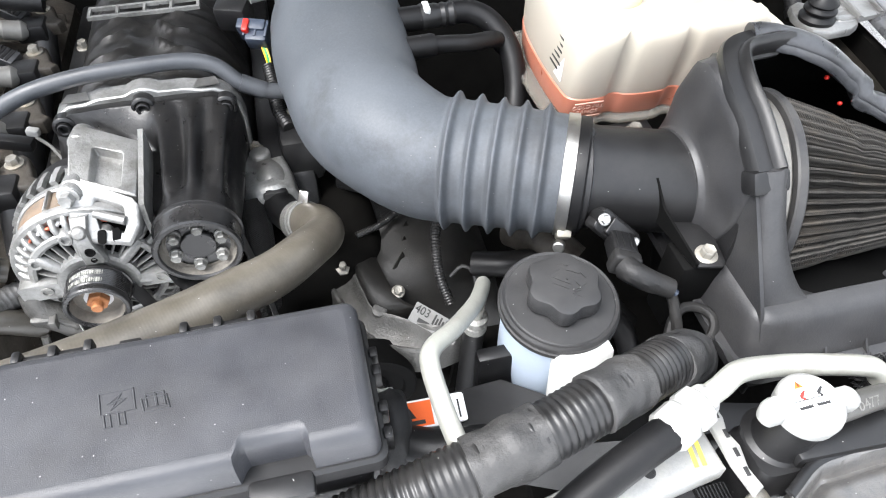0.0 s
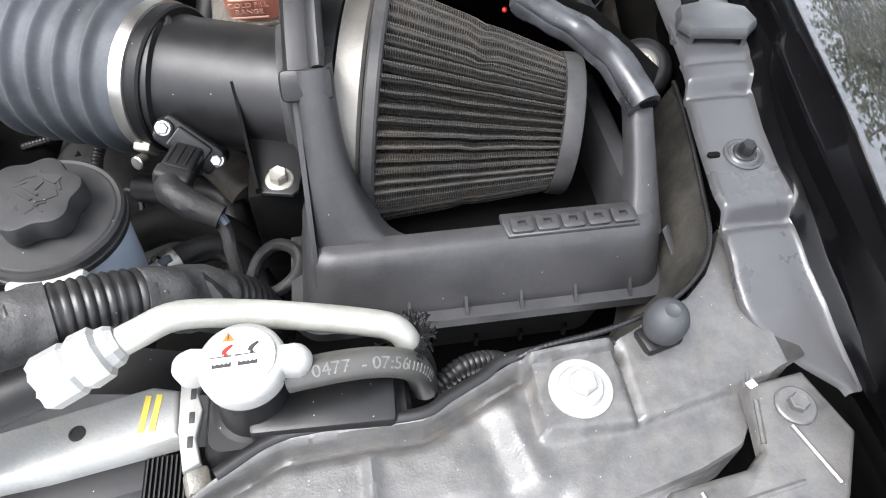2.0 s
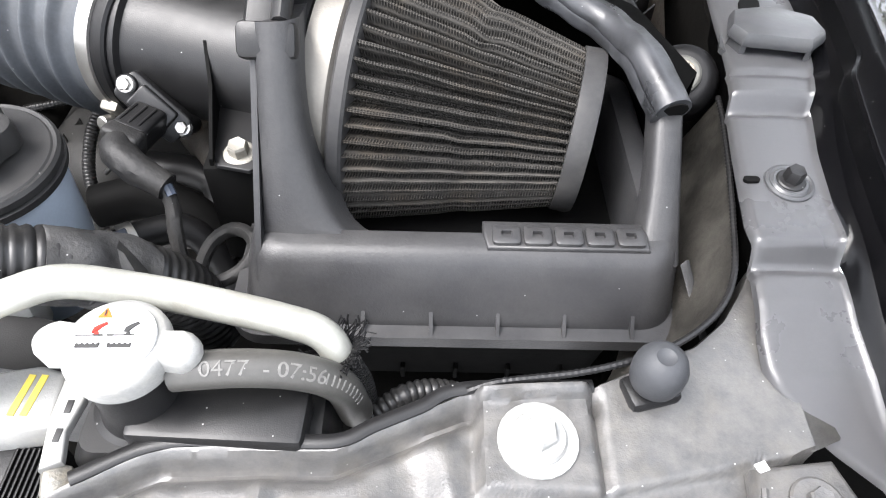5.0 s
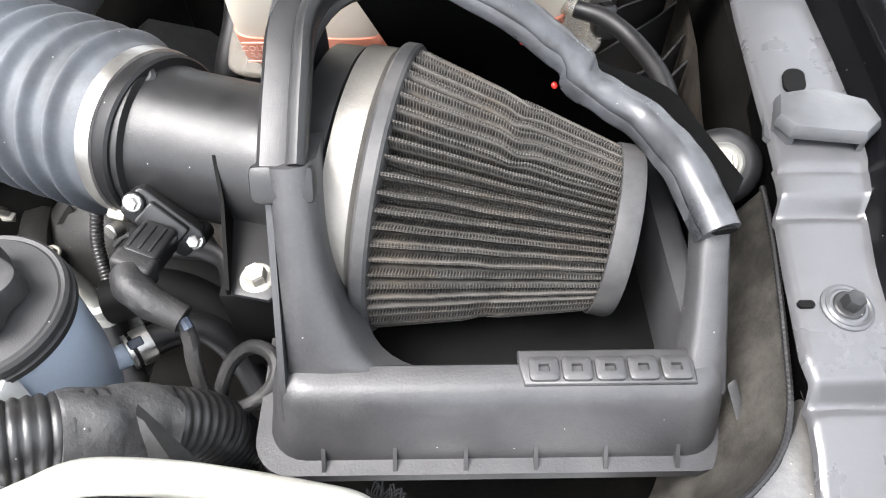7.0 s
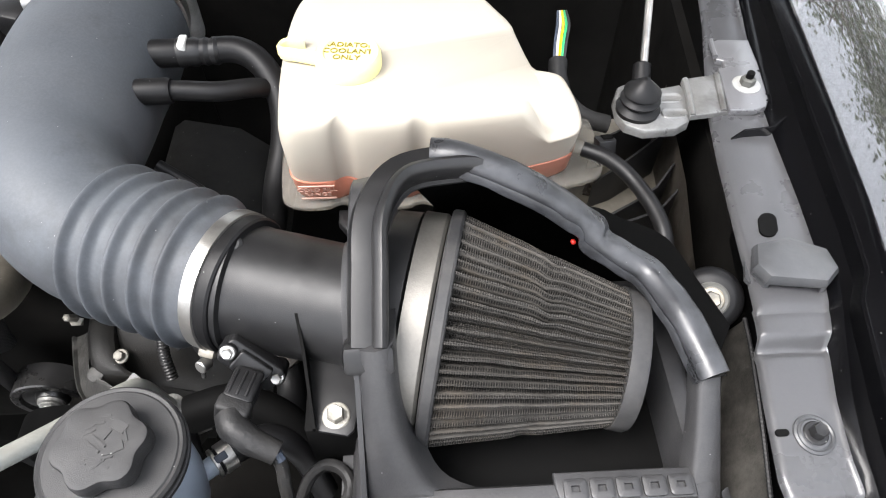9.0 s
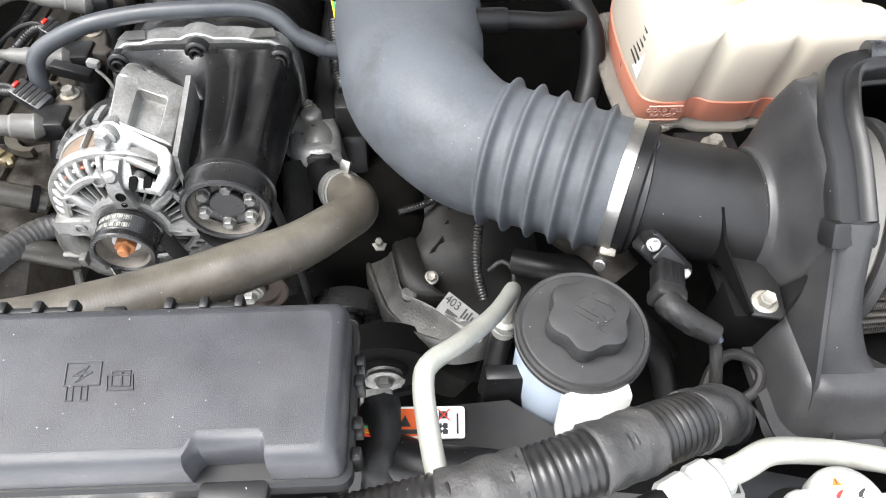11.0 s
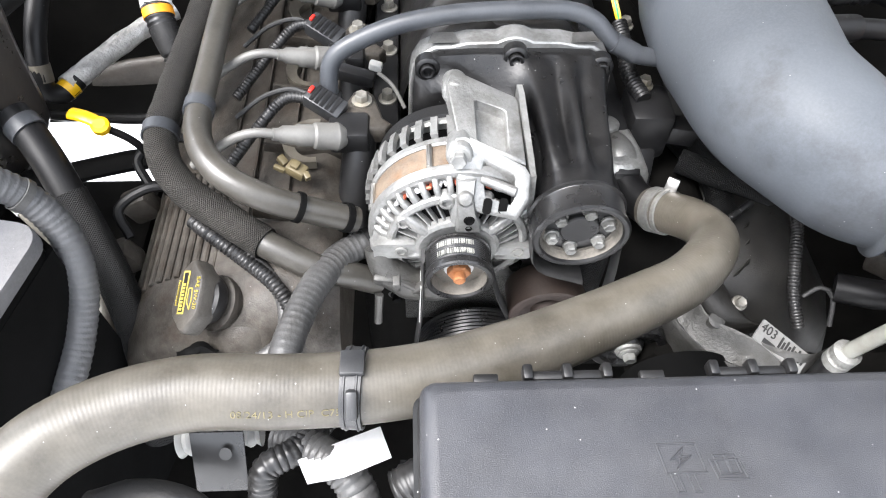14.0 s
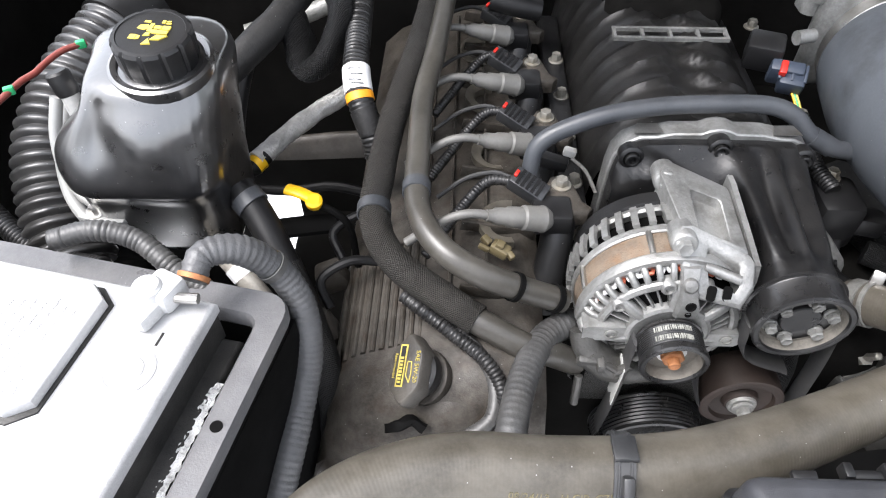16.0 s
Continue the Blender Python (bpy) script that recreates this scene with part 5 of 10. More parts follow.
# hoses from the elbow towards the tank
hose("heater_hose", [(0.112, 0.602, 1.206), (0.135, 0.603, 1.204), (0.162, 0.606, 1.20), (0.19, 0.62, 1.192), (0.205, 0.64, 1.17)], 0.0085, HOSE_SMOOTH, "smooth black rubber hose from the intake elbow")
vent = hose("vent_hose", [(0.150, 0.656, 1.206), (0.172, 0.656, 1.205), (0.192, 0.645, 1.197), (0.207, 0.622, 1.178), (0.208, 0.595, 1.152), (0.198, 0.565, 1.12), (0.19, 0.55, 1.08)], 0.0118, HOSE_SMOOTH, "thick black rubber hose bending down behind the elbow")
fit = thing("quick_connector", (0.14, 0.655, 1.206), "black quick connector with a white locking clip", "connector")
bm = BM()
lathe(bm, (0.118, 0.6535, 1.206), (1, 0.03, 0), [(0.012, 0), (0.0135, 0.004), (0.012, 0.010), (0.0125, 0.018), (0.011, 0.022), (0.0125, 0.026), (0.011, 0.030), (0.0125, 0.035), (0.011, 0.038)], 20)
part("body", bm, PLASTIC, fit)
bm = BM()
rbox(bm, (0.126, 0.6525, 1.216), (0.007, 0.016, 0.008), 0.0015)
part("clip", bm, WHITE, fit, "white clip")
hose("thin_hose", [(0.10, 0.57, 1.15), (0.135, 0.555, 1.13), (0.17, 0.53, 1.105), (0.20, 0.51, 1.08), (0.22, 0.50, 1.06)], 0.006, HOSE_SMOOTH, "thin black hose below the elbow", n=10)
hose("lower_coolant_hose", [(0.145, 0.365, 1.085), (0.18, 0.372, 1.088), (0.215, 0.36, 1.08), (0.24, 0.34, 1.06)], 0.015, DARK, "black lower coolant hose with clamps")
duct = hose("lower_duct", [(0.18, 0.49, 1.05), (0.205, 0.455, 1.06), (0.225, 0.43, 1.05)], 0.02, DUSTY, "dusty black pipe with printed marks", "pipe")

# ---- power steering reservoir ----
ps = thing("power_steering_reservoir", (0.143, 0.295, 1.08), "milky plastic power steering reservoir with a black lid", "reservoir")
PC = Vector((0.1430, 0.2950, 1.1830))
PX = Vector((0.03, -0.05, 1.0)).normalized()
bm = BM()
lathe(bm, PC, PX, [(0.026, -0.105), (0.031, -0.10), (0.0365, -0.06), (0.0385, -0.010), (0.0385, 0.0)], 44)
part("body", bm, PS_WHITE, ps)
bm = BM()
lathe(bm, PC, PX, [(0.0395, -0.004), (0.0425, -0.0035), (0.0428, 0.0005), (0.0405, 0.0015), (0.0422, 0.0025), (0.0420, 0.006), (0.0405, 0.0078), (0.0385, 0.0072), (0.0375, 0.0080), (0.020, 0.0095), (0.003, 0.0100)], 64)
lidp = part("lid", bm, PS_LID, ps, "round black lid", sharp=28)
bm = BM()


def knob_r(a, r, h):
    return r * (1 - 0.15 * (0.5 - 0.5 * math.cos(6 * (a - radians(44)))) ** 1.2)


lathe(bm, PC + PX * 0.0085, PX, [(0.020, 0), (0.0225, 0.002), (0.0262, 0.0035), (0.0268, 0.006), (0.0268, 0.0145), (0.0258, 0.0172), (0.0235, 0.0178), (0.003, 0.0168)], 84, bumpy=knob_r)
knob = part("knob", bm, PS_LID, lidp, "six-lobed black cap with raised symbols", sharp=40)
km = plate_pose(PC + PX * 0.0252, (1, 0.05, 0), (0, 1, 0.05))
for x, y, w, h, r in ((-0.006, 0.010, 0.011, 0.0012, 25), (-0.008, 0.006, 0.011, 0.0012, 25), (-0.004, -0.001, 0.013, 0.0013, -40), (-0.001, 0.002, 0.013, 0.0013, -40), (0.010, 0.009, 0.009, 0.0055, -35), (0.011, -0.003, 0.006, 0.005, 20), (0.002, -0.012, 0.008, 0.0012, 40), (0.005, -0.012, 0.008, 0.0012, -40), (0.001, 0.016, 0.007, 0.0012, 0), (-0.0135, 0.001, 0.0012, 0.008, 10), (-0.0115, 0.0005, 0.0012, 0.008, 10), (-0.009, -0.008, 0.007, 0.0011, -15), (-0.008, -0.0105, 0.007, 0.0011, -15), (0.0145, 0.003, 0.0011, 0.007, 20), (0.006, -0.0065, 0.006, 0.0011, 5), (0.006, -0.0085, 0.006, 0.0011, 5), (-0.0015, 0.0115, 0.006, 0.0011, 15), (0.004, 0.0045, 0.0011, 0.006, -35), (0.0065, 0.0135, 0.005, 0.0011, -20)):
    bm = BM()
    loops = [[km @ (pose(x, y, z, 0, 0, r) @ Vector((sx * w / 2, sy * h / 2, 0))) for sx, sy in ((-1, -1), (1, -1), (1, 1), (-1, 1))] for z in (-0.001, 0.0009)]
    loft(bm, loops)
    part("symbol", bm, PS_LID, knob)
bm = BM()
rbox(bm, (0.1475, 0.2535, 1.145), (0.040, 0.016, 0.075), 0.003, rot=(-6, 0, 2))
part("mount_block", bm, WHITE, ps, "pale plastic mounting block")
bm = BM()
sweep(bm, [(0.160, 0.310, 1.096), (0.170, 0.319, 1.094), (0.180, 0.328, 1.091)], 0.0075, 14, 0.004)
part("outlet", bm, PS_WHITE, ps)
hose("steering_hose", [(0.175, 0.324, 1.092), (0.190, 0.335, 1.091), (0.212, 0.343, 1.088), (0.232, 0.335, 1.07), (0.245, 0.32, 1.03)], 0.010, HOSE_SMOOTH, "black rubber power steering hose with a spring clamp")
spring = thing("spring_clamp", (0.180, 0.328, 1.091), "blue-tinted steel spring clamp", "hose clamp")
band(spring, (0.1800, 0.3285, 1.0915), (0.76, 0.62, -0.1), 0.0107, 0.010, STEEL, "strap")
bm = BM()
rbox(bm, (0.1795, 0.3240, 1.1015), (0.009, 0.006, 0.005), 0.001, rot=(30, 0, 35))
part("ear", bm, BLUEGREY, spring)
bm = BM()
band(spring, (0.1735, 0.3230, 1.0925), (0.76, 0.62, -0.1), 0.0103, 0.003, STEEL, "ring")
bm.free()

# ---- pale metal air-conditioning pipes ----
acp = thing("angled_pipe", (0.05, 0.25, 1.15), "pale painted metal pipe bent over the fan shroud", "pipe")
bm = BM()
sweep(bm, [(0.060, 0.150, 1.175), (0.053, 0.187, 1.183), (0.046, 0.222, 1.192), (0.0425, 0.255, 1.200), (0.0475, 0.270, 1.198), (0.066, 0.289, 1.186), (0.090, 0.322, 1.162), (0.104, 0.350, 1.140), (0.111, 0.368, 1.124), (0.1145, 0.378, 1.108), (0.1145, 0.388, 1.06), (0.1145, 0.392, 1.035)], 0.0064, 16, 0.004)
part("tube", bm, PALE_PIPE, acp, sharp=60)
bm = BM()
lathe(bm, (0.1145, 0.390, 1.05), (0.0, 0.06, -1), [(0.0085, 0), (0.0115, 0.002), (0.0115, 0.009), (0.0095, 0.011), (0.0115, 0.013), (0.0115, 0.022), (0.009, 0.024)], 18)
part("fitting", bm, CAST_DULL, acp, "crimped metal fitting")
bm = BM()
cyl(bm, (0.1145, 0.392, 1.03), (0.105, 0.38, 0.93), 0.0105, n=16)
part("rubber_hose", bm, HOSE_SMOOTH, acp, "black rubber hose")

wp = thing("white_pipe", (0.27, 0.2, 1.18), "white-painted metal pipe with a hex union", "pipe")
bm = BM()
sweep(bm, [(0.196, 0.196, 1.199), (0.209, 0.200, 1.203), (0.227, 0.2075, 1.203), (0.257, 0.209, 1.196), (0.285, 0.2065, 1.191), (0.312, 0.203, 1.186), (0.329, 0.2005, 1.180), (0.336, 0.197, 1.168), (0.338, 0.196, 1.145)], 0.0072, 16, 0.003)
part("tube", bm, PALE_PIPE, wp, sharp=60)
bm = BM()
lathe(bm, (0.166, 0.1815, 1.196), (0.036, 0.0165, 0.006), [(0.0120, 0.000), (0.0138, 0.003), (0.0134, 0.016), (0.0122, 0.018), (0.0140, 0.021), (0.0134, 0.030), (0.0105, 0.032), (0.0100, 0.036), (0.008, 0.039)], 10, bumpy=lambda a, r, h: r * (1 + 0.05 * noise.noise(Vector((3 * math.cos(a), 3 * math.sin(a), h * 150)))))
part("union", bm, OFFWHITE, wp, "white hex union", sharp=20)
bm = BM()
sweep(bm, [(0.176, 0.1845, 1.198), (0.151, 0.176, 1.197), (0.118, 0.164, 1.19), (0.090, 0.152, 1.18), (0.06, 0.135, 1.165)], 0.0112, 16, 0.006)
part("rubber_hose", bm, HOSE_SMOOTH, wp, "black rubber hose")
bm = BM()
lathe(bm, (0.086, 0.150, 1.179), (-0.8, -0.48, -0.35), [(0.0125, 0), (0.0135, 0.003), (0.0125, 0.007), (0.0135, 0.010), (0.0125, 0.014), (0.0105, 0.018), (0.0105, 0.026)], 16)
part("ferrule", bm, OFFWHITE, wp, "white crimped ferrule")
# frayed mesh sleeve at the pipe's end
bm = BM()
sweep(bm, [(0.3355, 0.1972, 1.170), (0.3385, 0.1968, 1.158), (0.3425, 0.196, 1.145), (0.345, 0.194, 1.12)], 0.0078, 14, 0.003)
part("mesh_sleeve", bm, BRAID_DARK, wp, "black mesh sleeve")
fray = BM()
FR = Vector((0.3355, 0.1972, 1.1705))
f1, f2, f3 = frame_of((0.45, -0.15, -1.0))
for i in range(120):
    a = 2 * math.pi * i / 120 + random.uniform(-0.03, 0.03)
    out = f1 * math.cos(a) + f2 * math.sin(a)
    side = f2 * math.cos(a) - f1 * math.sin(a)
    lean = (0.45 if i % 2 else -0.45) + random.uniform(-0.25, 0.25)
    L = random.uniform(0.006, 0.0125)
    p0 = FR + out * 0.0075
    p1 = p0 + (out + side * lean - f3 * random.uniform(0, 0.5)) * L * 0.55
    p2 = p1 + (out * 0.7 - side * lean * random.uniform(0.2, 1.2) - f3 * random.uniform(-0.3, 0.6)) * L * 0.5
    cyl(fray, p0, p1, 0.00032, 0.00028, 4)
    cyl(fray, p1, p2, 0.00028, 0.00042, 4)
tagged(part("frayed_sleeve", fray, HOSE_SMOOTH, wp, "frayed black mesh sleeve"), kind="stuff")

# ---- large taped corrugated hose in front of the reservoir ----
th = thing("taped_loom", (0.14, 0.21, 1.2), "black corrugated loom partly wound in tape", "cable loom")
TH = [(-0.10, 0.172, 1.165), (-0.04, 0.177, 1.175), (0.02, 0.183, 1.19), (0.065, 0.190, 1.198), (0.10, 0.197, 1.203), (0.142, 0.211, 1.200), (0.19, 0.231, 1.185), (0.222, 0.247, 1.160), (0.243, 0.258, 1.130), (0.25, 0.262, 1.09)]
bm = BM()
sweep(bm, TH, ridged(0.0174, 0.0046, 0.0016), 22, 0.00115)
part("corrugated_tube", bm, LOOM, th, sharp=70)
dense = resample(TH, 0.002)


def stretch(x0, x1):
    return [p for p in dense if x0 <= p.x <= x1][::6]


for x0, x1 in ((0.050, 0.100), (0.128, 0.172), (0.196, 0.232)):
    bm = BM()
    sweep(bm, stretch(x0, x1), 0.0190, 28, 0.002, crinkle=0.13)
    part("tape_wrap", bm, DULL_TAPE, th, "wrinkled black tape", sharp=80)
bm = BM()
fa, fb_, fc = Vector((0.231, 0.245, 1.186)), Vector((0.24, 0.222, 1.18)), Vector((0.257, 0.226, 1.158))
loft(bm, [[fa.lerp(fb_, t) + Vector((0, 0, 0.003 * math.sin(5 * t))) for t in (0, 0.25, 0.5, 0.75, 1)], [fa.lerp(fb_.lerp(fc, 0.5), t) + Vector((0, -0.001, 0.006 * math.sin(3 * t))) for t in (0.05, 0.3, 0.55, 0.8, 1.02)], [fa.lerp(fc, t) + Vector((0, 0.001, 0.004 * math.sin(4 * t))) for t in (0.02, 0.3, 0.5, 0.8, 1)]], caps=False, closed=False)
bmesh.ops.solidify(bm, geom=bm.faces[:], thickness=0.0006)
part("loose_tape", bm, TAPE_GREY, th, "loose flap of grey tape")

# ---- radiator with cap, end tank and white top plate ----
rad = thing("radiator", (0.2, 0.17, 1.0), "radiator with black end tank and pale metal header", "radiator")
bm = BM()
slab(bm, [(0.045, 0.150), (0.055, 0.170), (0.20, 0.200), (0.214, 0.196), (0.216, 0.170), (0.15, 0.160)], 1.135, 1.152, 0.003)
part("header", bm, OFFWHITE, rad, "white-painted metal header")
for x in (0.198, 0.2035):
    bm = BM()
    rbox(bm, (x, 0.184, 1.1522), (0.003, 0.02, 0.0006), 0.0, rot=(0, 0, -6))
    part("chalk_mark", bm, YELLOW_PRINT, rad, "yellow chalk stroke")
bm = BM()
lathe(bm, (0.166, 0.178, 1.1518), (0, 0, 1), [(0.0042, 0), (0.0042, 0.0006), (0.003, 0.0007), (0.003, 0.0002)], 18)
part("stamp", bm, PRINT, rad, "small round stamp")
bm = BM()
rbox(bm, (0.12, 0.155, 1.115), (0.16, 0.03, 0.04), 0.005, rot=(0, 0, 8))
part("lower_edge", bm, PLASTIC, rad)
bm = BM()
rbox(bm, (0.206, 0.150, 1.12), (0.022, 0.035, 0.03), 0.0)
fins = part("core", bm, DARK, rad)
for i in range(9):
    bm = BM()
    rbox(bm, (0.197 + 0.0024 * i, 0.150, 1.1355), (0.0008, 0.033, 0.003), 0.0)
    part("fin", bm, PLASTIC, fins)
bm = BM()
slab(bm, [(0.216, 0.214), (0.226, 0.214), (0.2275, 0.200), (0.225, 0.19), (0.2285, 0.18), (0.226, 0.165), (0.229, 0.152), (0.221, 0.148), (0.217, 0.17)], 1.153, 1.1575, 0.001)
brace = part("side_bracket", bm, OFFWHITE, rad, "white-painted steel bracket")
for y in (0.203, 0.189, 0.176, 0.163):
    bm = BM()
    rbox(bm, (0.2235, y, 1.1576), (0.0028, 0.006, 0.0006), 0.0002)
    part("slot", bm, PRINT, brace)
bm = BM()
rbox(bm, (0.226, 0.146, 1.148), (0.012, 0.014, 0.012), 0.003, rot=(10, 20, 15))
part("clip_foot", bm, ZINC, rad)
bm = BM()
stack(bm, [(rrect(0.228, 0.335, 0.150, 0.196, 0.008), 1.08), (rrect(0.229, 0.334, 0.152, 0.195, 0.008), 1.150), (rrect(0.232, 0.331, 0.156, 0.192, 0.008), 1.157)])
part("end_tank", bm, PLASTIC, rad)
bm = BM()
rbox(bm, (0.290, 0.1695, 1.160), (0.072, 0.026, 0.018), 0.003, rot=(0, 0, -2))
part("tank_box", bm, PLASTIC, rad)
bm = BM()
lathe(bm, (0.2555, 0.179, 1.155), (0.03, -0.02, 1), [(0.024, 0), (0.0185, 0.004), (0.0165, 0.010), (0.0165, 0.038), (0.019, 0.04)], 30)
part("neck", bm, PLASTIC, rad)
RC = Vector((0.2575, 0.1785, 1.2035))
bm = BM()


def ear_r(a, r, h):
    """A round cap with two rounded ears, one at each side."""
    if r < 0.0175:
        return r
    c, q = abs(math.sin(a + 0.05)), abs(math.cos(a + 0.05))
    e, w = 1.20, 0.36
    reach = e * c + math.sqrt(max(0.0, w * w - (e * q) ** 2)) if e * q < w else 0.0
    return r * (1 + reach ** 7) ** (1 / 7)


lathe(bm, RC, (0.02, -0.02, 1), [(0.0175, -0.012), (0.0196, -0.011), (0.0203, -0.003), (0.0197, 0.0), (0.0178, 0.0022), (0.0148, 0.0028), (0.0146, 0.0036), (0.003, 0.0040)], 96, bumpy=ear_r)
rcap = part("pressure_cap", bm, OFFWHITE, rad, "white pressure cap with warning pictograms", sharp=40)
rm = plate_pose(RC + Vector((0.0, 0.0, 0.0042)), (1, 0.03, 0), (0, 1, 0.02))


bm = BM()
loft(bm, [[rm @ Vector((0.0158 * math.cos(a), 0.0150 * math.sin(a), z)) for a in [2 * math.pi * i / 40 for i in range(40)]] for z in (-0.002, -0.0002)])
part("cap_label", bm, LABEL, rcap, "white printed label")


def mark(verts, mat, name="pictogram", h=0.0003):
    w = BM()
    loft(w, [[rm @ Vector((x, y, z)) for x, y in verts] for z in (-0.0006, h)])
    return part(name, w, mat, rcap)


mark([(-0.0078, 0.0085), (-0.0022, 0.0085), (-0.0050, 0.0132)], ORANGE)
mark([(-0.0053, 0.0092), (-0.0047, 0.0092), (-0.0047, 0.0118), (-0.0053, 0.0118)], PRINT, h=0.0006)
for cx, ink in ((-0.0058, RED), (0.0058, PRINT)):
    mark([(cx - 0.0022, 0.0022), (cx - 0.0006, 0.0020), (cx + 0.0008, 0.0038), (cx + 0.0030, 0.0058), (cx + 0.0022, 0.0066), (cx - 0.0004, 0.0052), (cx - 0.0018, 0.0040)], ink)
    mark([(cx - 0.0012, 0.0010), (cx + 0.0006, 0.0010), (cx + 0.0002, 0.0022), (cx - 0.0008, 0.0022)], ink)
    mark([(cx - 0.0078, 0.0005), (cx + 0.0022, 0.0005), (cx + 0.0022, 0.0009), (cx - 0.0078, 0.0009)], PRINT)
    wavy = [(cx - 0.0065 + 0.0005 * i, -0.0030 + 0.0004 * math.sin(i * 1.6)) for i in range(18)]
    mark([(cx - 0.0065, -0.0047), (cx + 0.0020, -0.0047)] + wavy[::-1], PRINT)
mark([(-0.0080, 0.0018), (-0.0076, 0.0014), (-0.0034, 0.0060), (-0.0038, 0.0064)], RED, h=0.0005)
oh = hose("radiator_overflow_hose", [(0.276, 0.175, 1.189), (0.286, 0.1755, 1.19), (0.303, 0.178, 1.188), (0.322, 0.181, 1.181), (0.337, 0.184, 1.166), (0.343, 0.185, 1.14)], 0.0078, OVERFLOW, "grey rubber hose with pale printed code", n=16, step=0.004)
def skin(path, r, along, w, h, turn=58):
    """A point on a hose's skin: so far along it, w round it from a turn above the front, h proud."""
    s_at, k = 0.0, 0
    while k < len(path) - 2 and s_at + (path[k + 1] - path[k]).length < along:
        s_at += (path[k + 1] - path[k]).length
        k += 1
    d = (path[k + 1] - path[max(0, k - 1)]).normalized()
    o = path[k] + (path[k + 1] - path[k]).normalized() * (along - s_at)
    n1 = d.cross(Vector((0, 1, 0))).normalized()
    n1 = n1 if n1.z > 0 else -n1
    n2 = d.cross(n1)
    n2 = n2 if n2.y < 0 else -n2
    a = radians(turn) + w / r
    return o + (n2 * math.cos(a) + n1 * math.sin(a)) * (r + h)


def wrap_print(ob, path, r, along, turn=58):
    for v in ob.data.vertices:
        v.co = skin(path, r, along + v.co.x, v.co.y, v.co.z + 0.0001, turn)


OHP = resample([(0.276, 0.175, 1.189), (0.286, 0.1755, 1.19), (0.303, 0.178, 1.188), (0.322, 0.181, 1.181), (0.337, 0.184, 1.166), (0.343, 0.185, 1.14)], 0.002)
txt = lettering("0477  - 07:56", 0.0086, Matrix(), FAINT_PRINT, oh, depth=0.0002)
wrap_print(txt, OHP, 0.0078, 0.0345)
for i in range(9):
    bm = BM()
    w = 0.0022 if i % 3 else 0.0012
    x = 0.0575 + 0.0026 * i
    loft(bm, [[skin(OHP, 0.0078, x + dx, dy, h) for dx, dy in ((0, -0.0022), (w * 0.35, -0.0022), (w * 0.35, 0.0022), (0, 0.0022))] for h in (-0.0002, 0.0003)])
    part("print_bar", bm, FAINT_PRINT, oh)
hose("small_loom", [(0.347, 0.186, 1.128), (0.366, 0.197, 1.134), (0.386, 0.203, 1.126), (0.405, 0.206, 1.105)], ridged(0.0058, 0.0035, 0.0014), LOOM, "black corrugated cable sleeve below the support's edge", "cable", 12, 0.0012)

# ---- fan shroud with warning label, dark duct ----
shroud = thing("fan_shroud", (0.05, 0.25, 1.08), "black fan shroud with an orange and white warning label", "fan shroud")
bm = BM()
loft(bm, [[(-0.25, 0.225, 1.05), (-0.25, 0.225, 1.10), (-0.25, 0.30, 1.085), (-0.25, 0.30, 1.05)], [(0.00, 0.235, 1.06), (0.00, 0.235, 1.118), (0.00, 0.275, 1.118), (0.00, 0.285, 1.06)], [(0.10, 0.225, 1.06), (0.10, 0.228, 1.125), (0.10, 0.278, 1.125), (0.10, 0.285, 1.06)], [(0.135, 0.21, 1.06), (0.135, 0.215, 1.13), (0.135, 0.25, 1.13), (0.135, 0.26, 1.06)], [(0.30, 0.20, 1.04), (0.30, 0.205, 1.10), (0.30, 0.225, 1.10), (0.30, 0.23, 1.04)]])
part("housing", bm, PLASTIC, shroud, sharp=40)
bm = BM()
rbox(bm, (0.098, 0.287, 1.125), (0.03, 0.012, 0.05), 0.003)
part("upright", bm, PLASTIC, shroud)
lm = plate_pose((0.045, 0.2635, 1.1255), (1, -0.04, 0.03), (0, 1, 0.05))


def flat(verts, mat, name, parent, m, z0=0.0, z1=0.0004):
    w = BM()
    loft(w, [[m @ Vector((x, y, z)) for x, y in verts] for z in (z0, z1)])
    return part(name, w, mat, parent)


def rect(x0, x1, y0, y1):
    return [(x0, y0), (x1, y0), (x1, y1), (x0, y1)]


lb = flat(rrect(-0.024, 0.024, -0.011, 0.011, 0.002, 3), LABEL, "warning_label", shroud, lm, -0.0015)
flat(rect(-0.0225, 0.0, -0.0095, 0.0095), ORANGE, "orange_field", lb, lm, 0.0, 0.0007)
flat([(-0.020, -0.003), (-0.012, -0.003), (-0.016, 0.005)], PRINT, "triangle", lb, lm, 0.0, 0.0011)
flat(rect(-0.020, -0.006, -0.008, -0.005), PRINT, "bar", lb, lm, 0.0, 0.0011)
for i in range(4):
    a = radians(45 + 90 * i)
    flat([(0.009 + 0.0028 * math.cos(a) + 0.0022 * math.cos(a + q), -0.0045 + 0.0028 * math.sin(a) + 0.0022 * math.sin(a + q)) for q in (0, 1.2, 2.4, 3.6, 4.8)], PRINT, "fan_blade", lb, lm, 0.0, 0.0009)
flat(rect(0.0065, 0.0125, 0.0025, 0.0075), PRINT, "pictogram", lb, lm, 0.0, 0.0008)
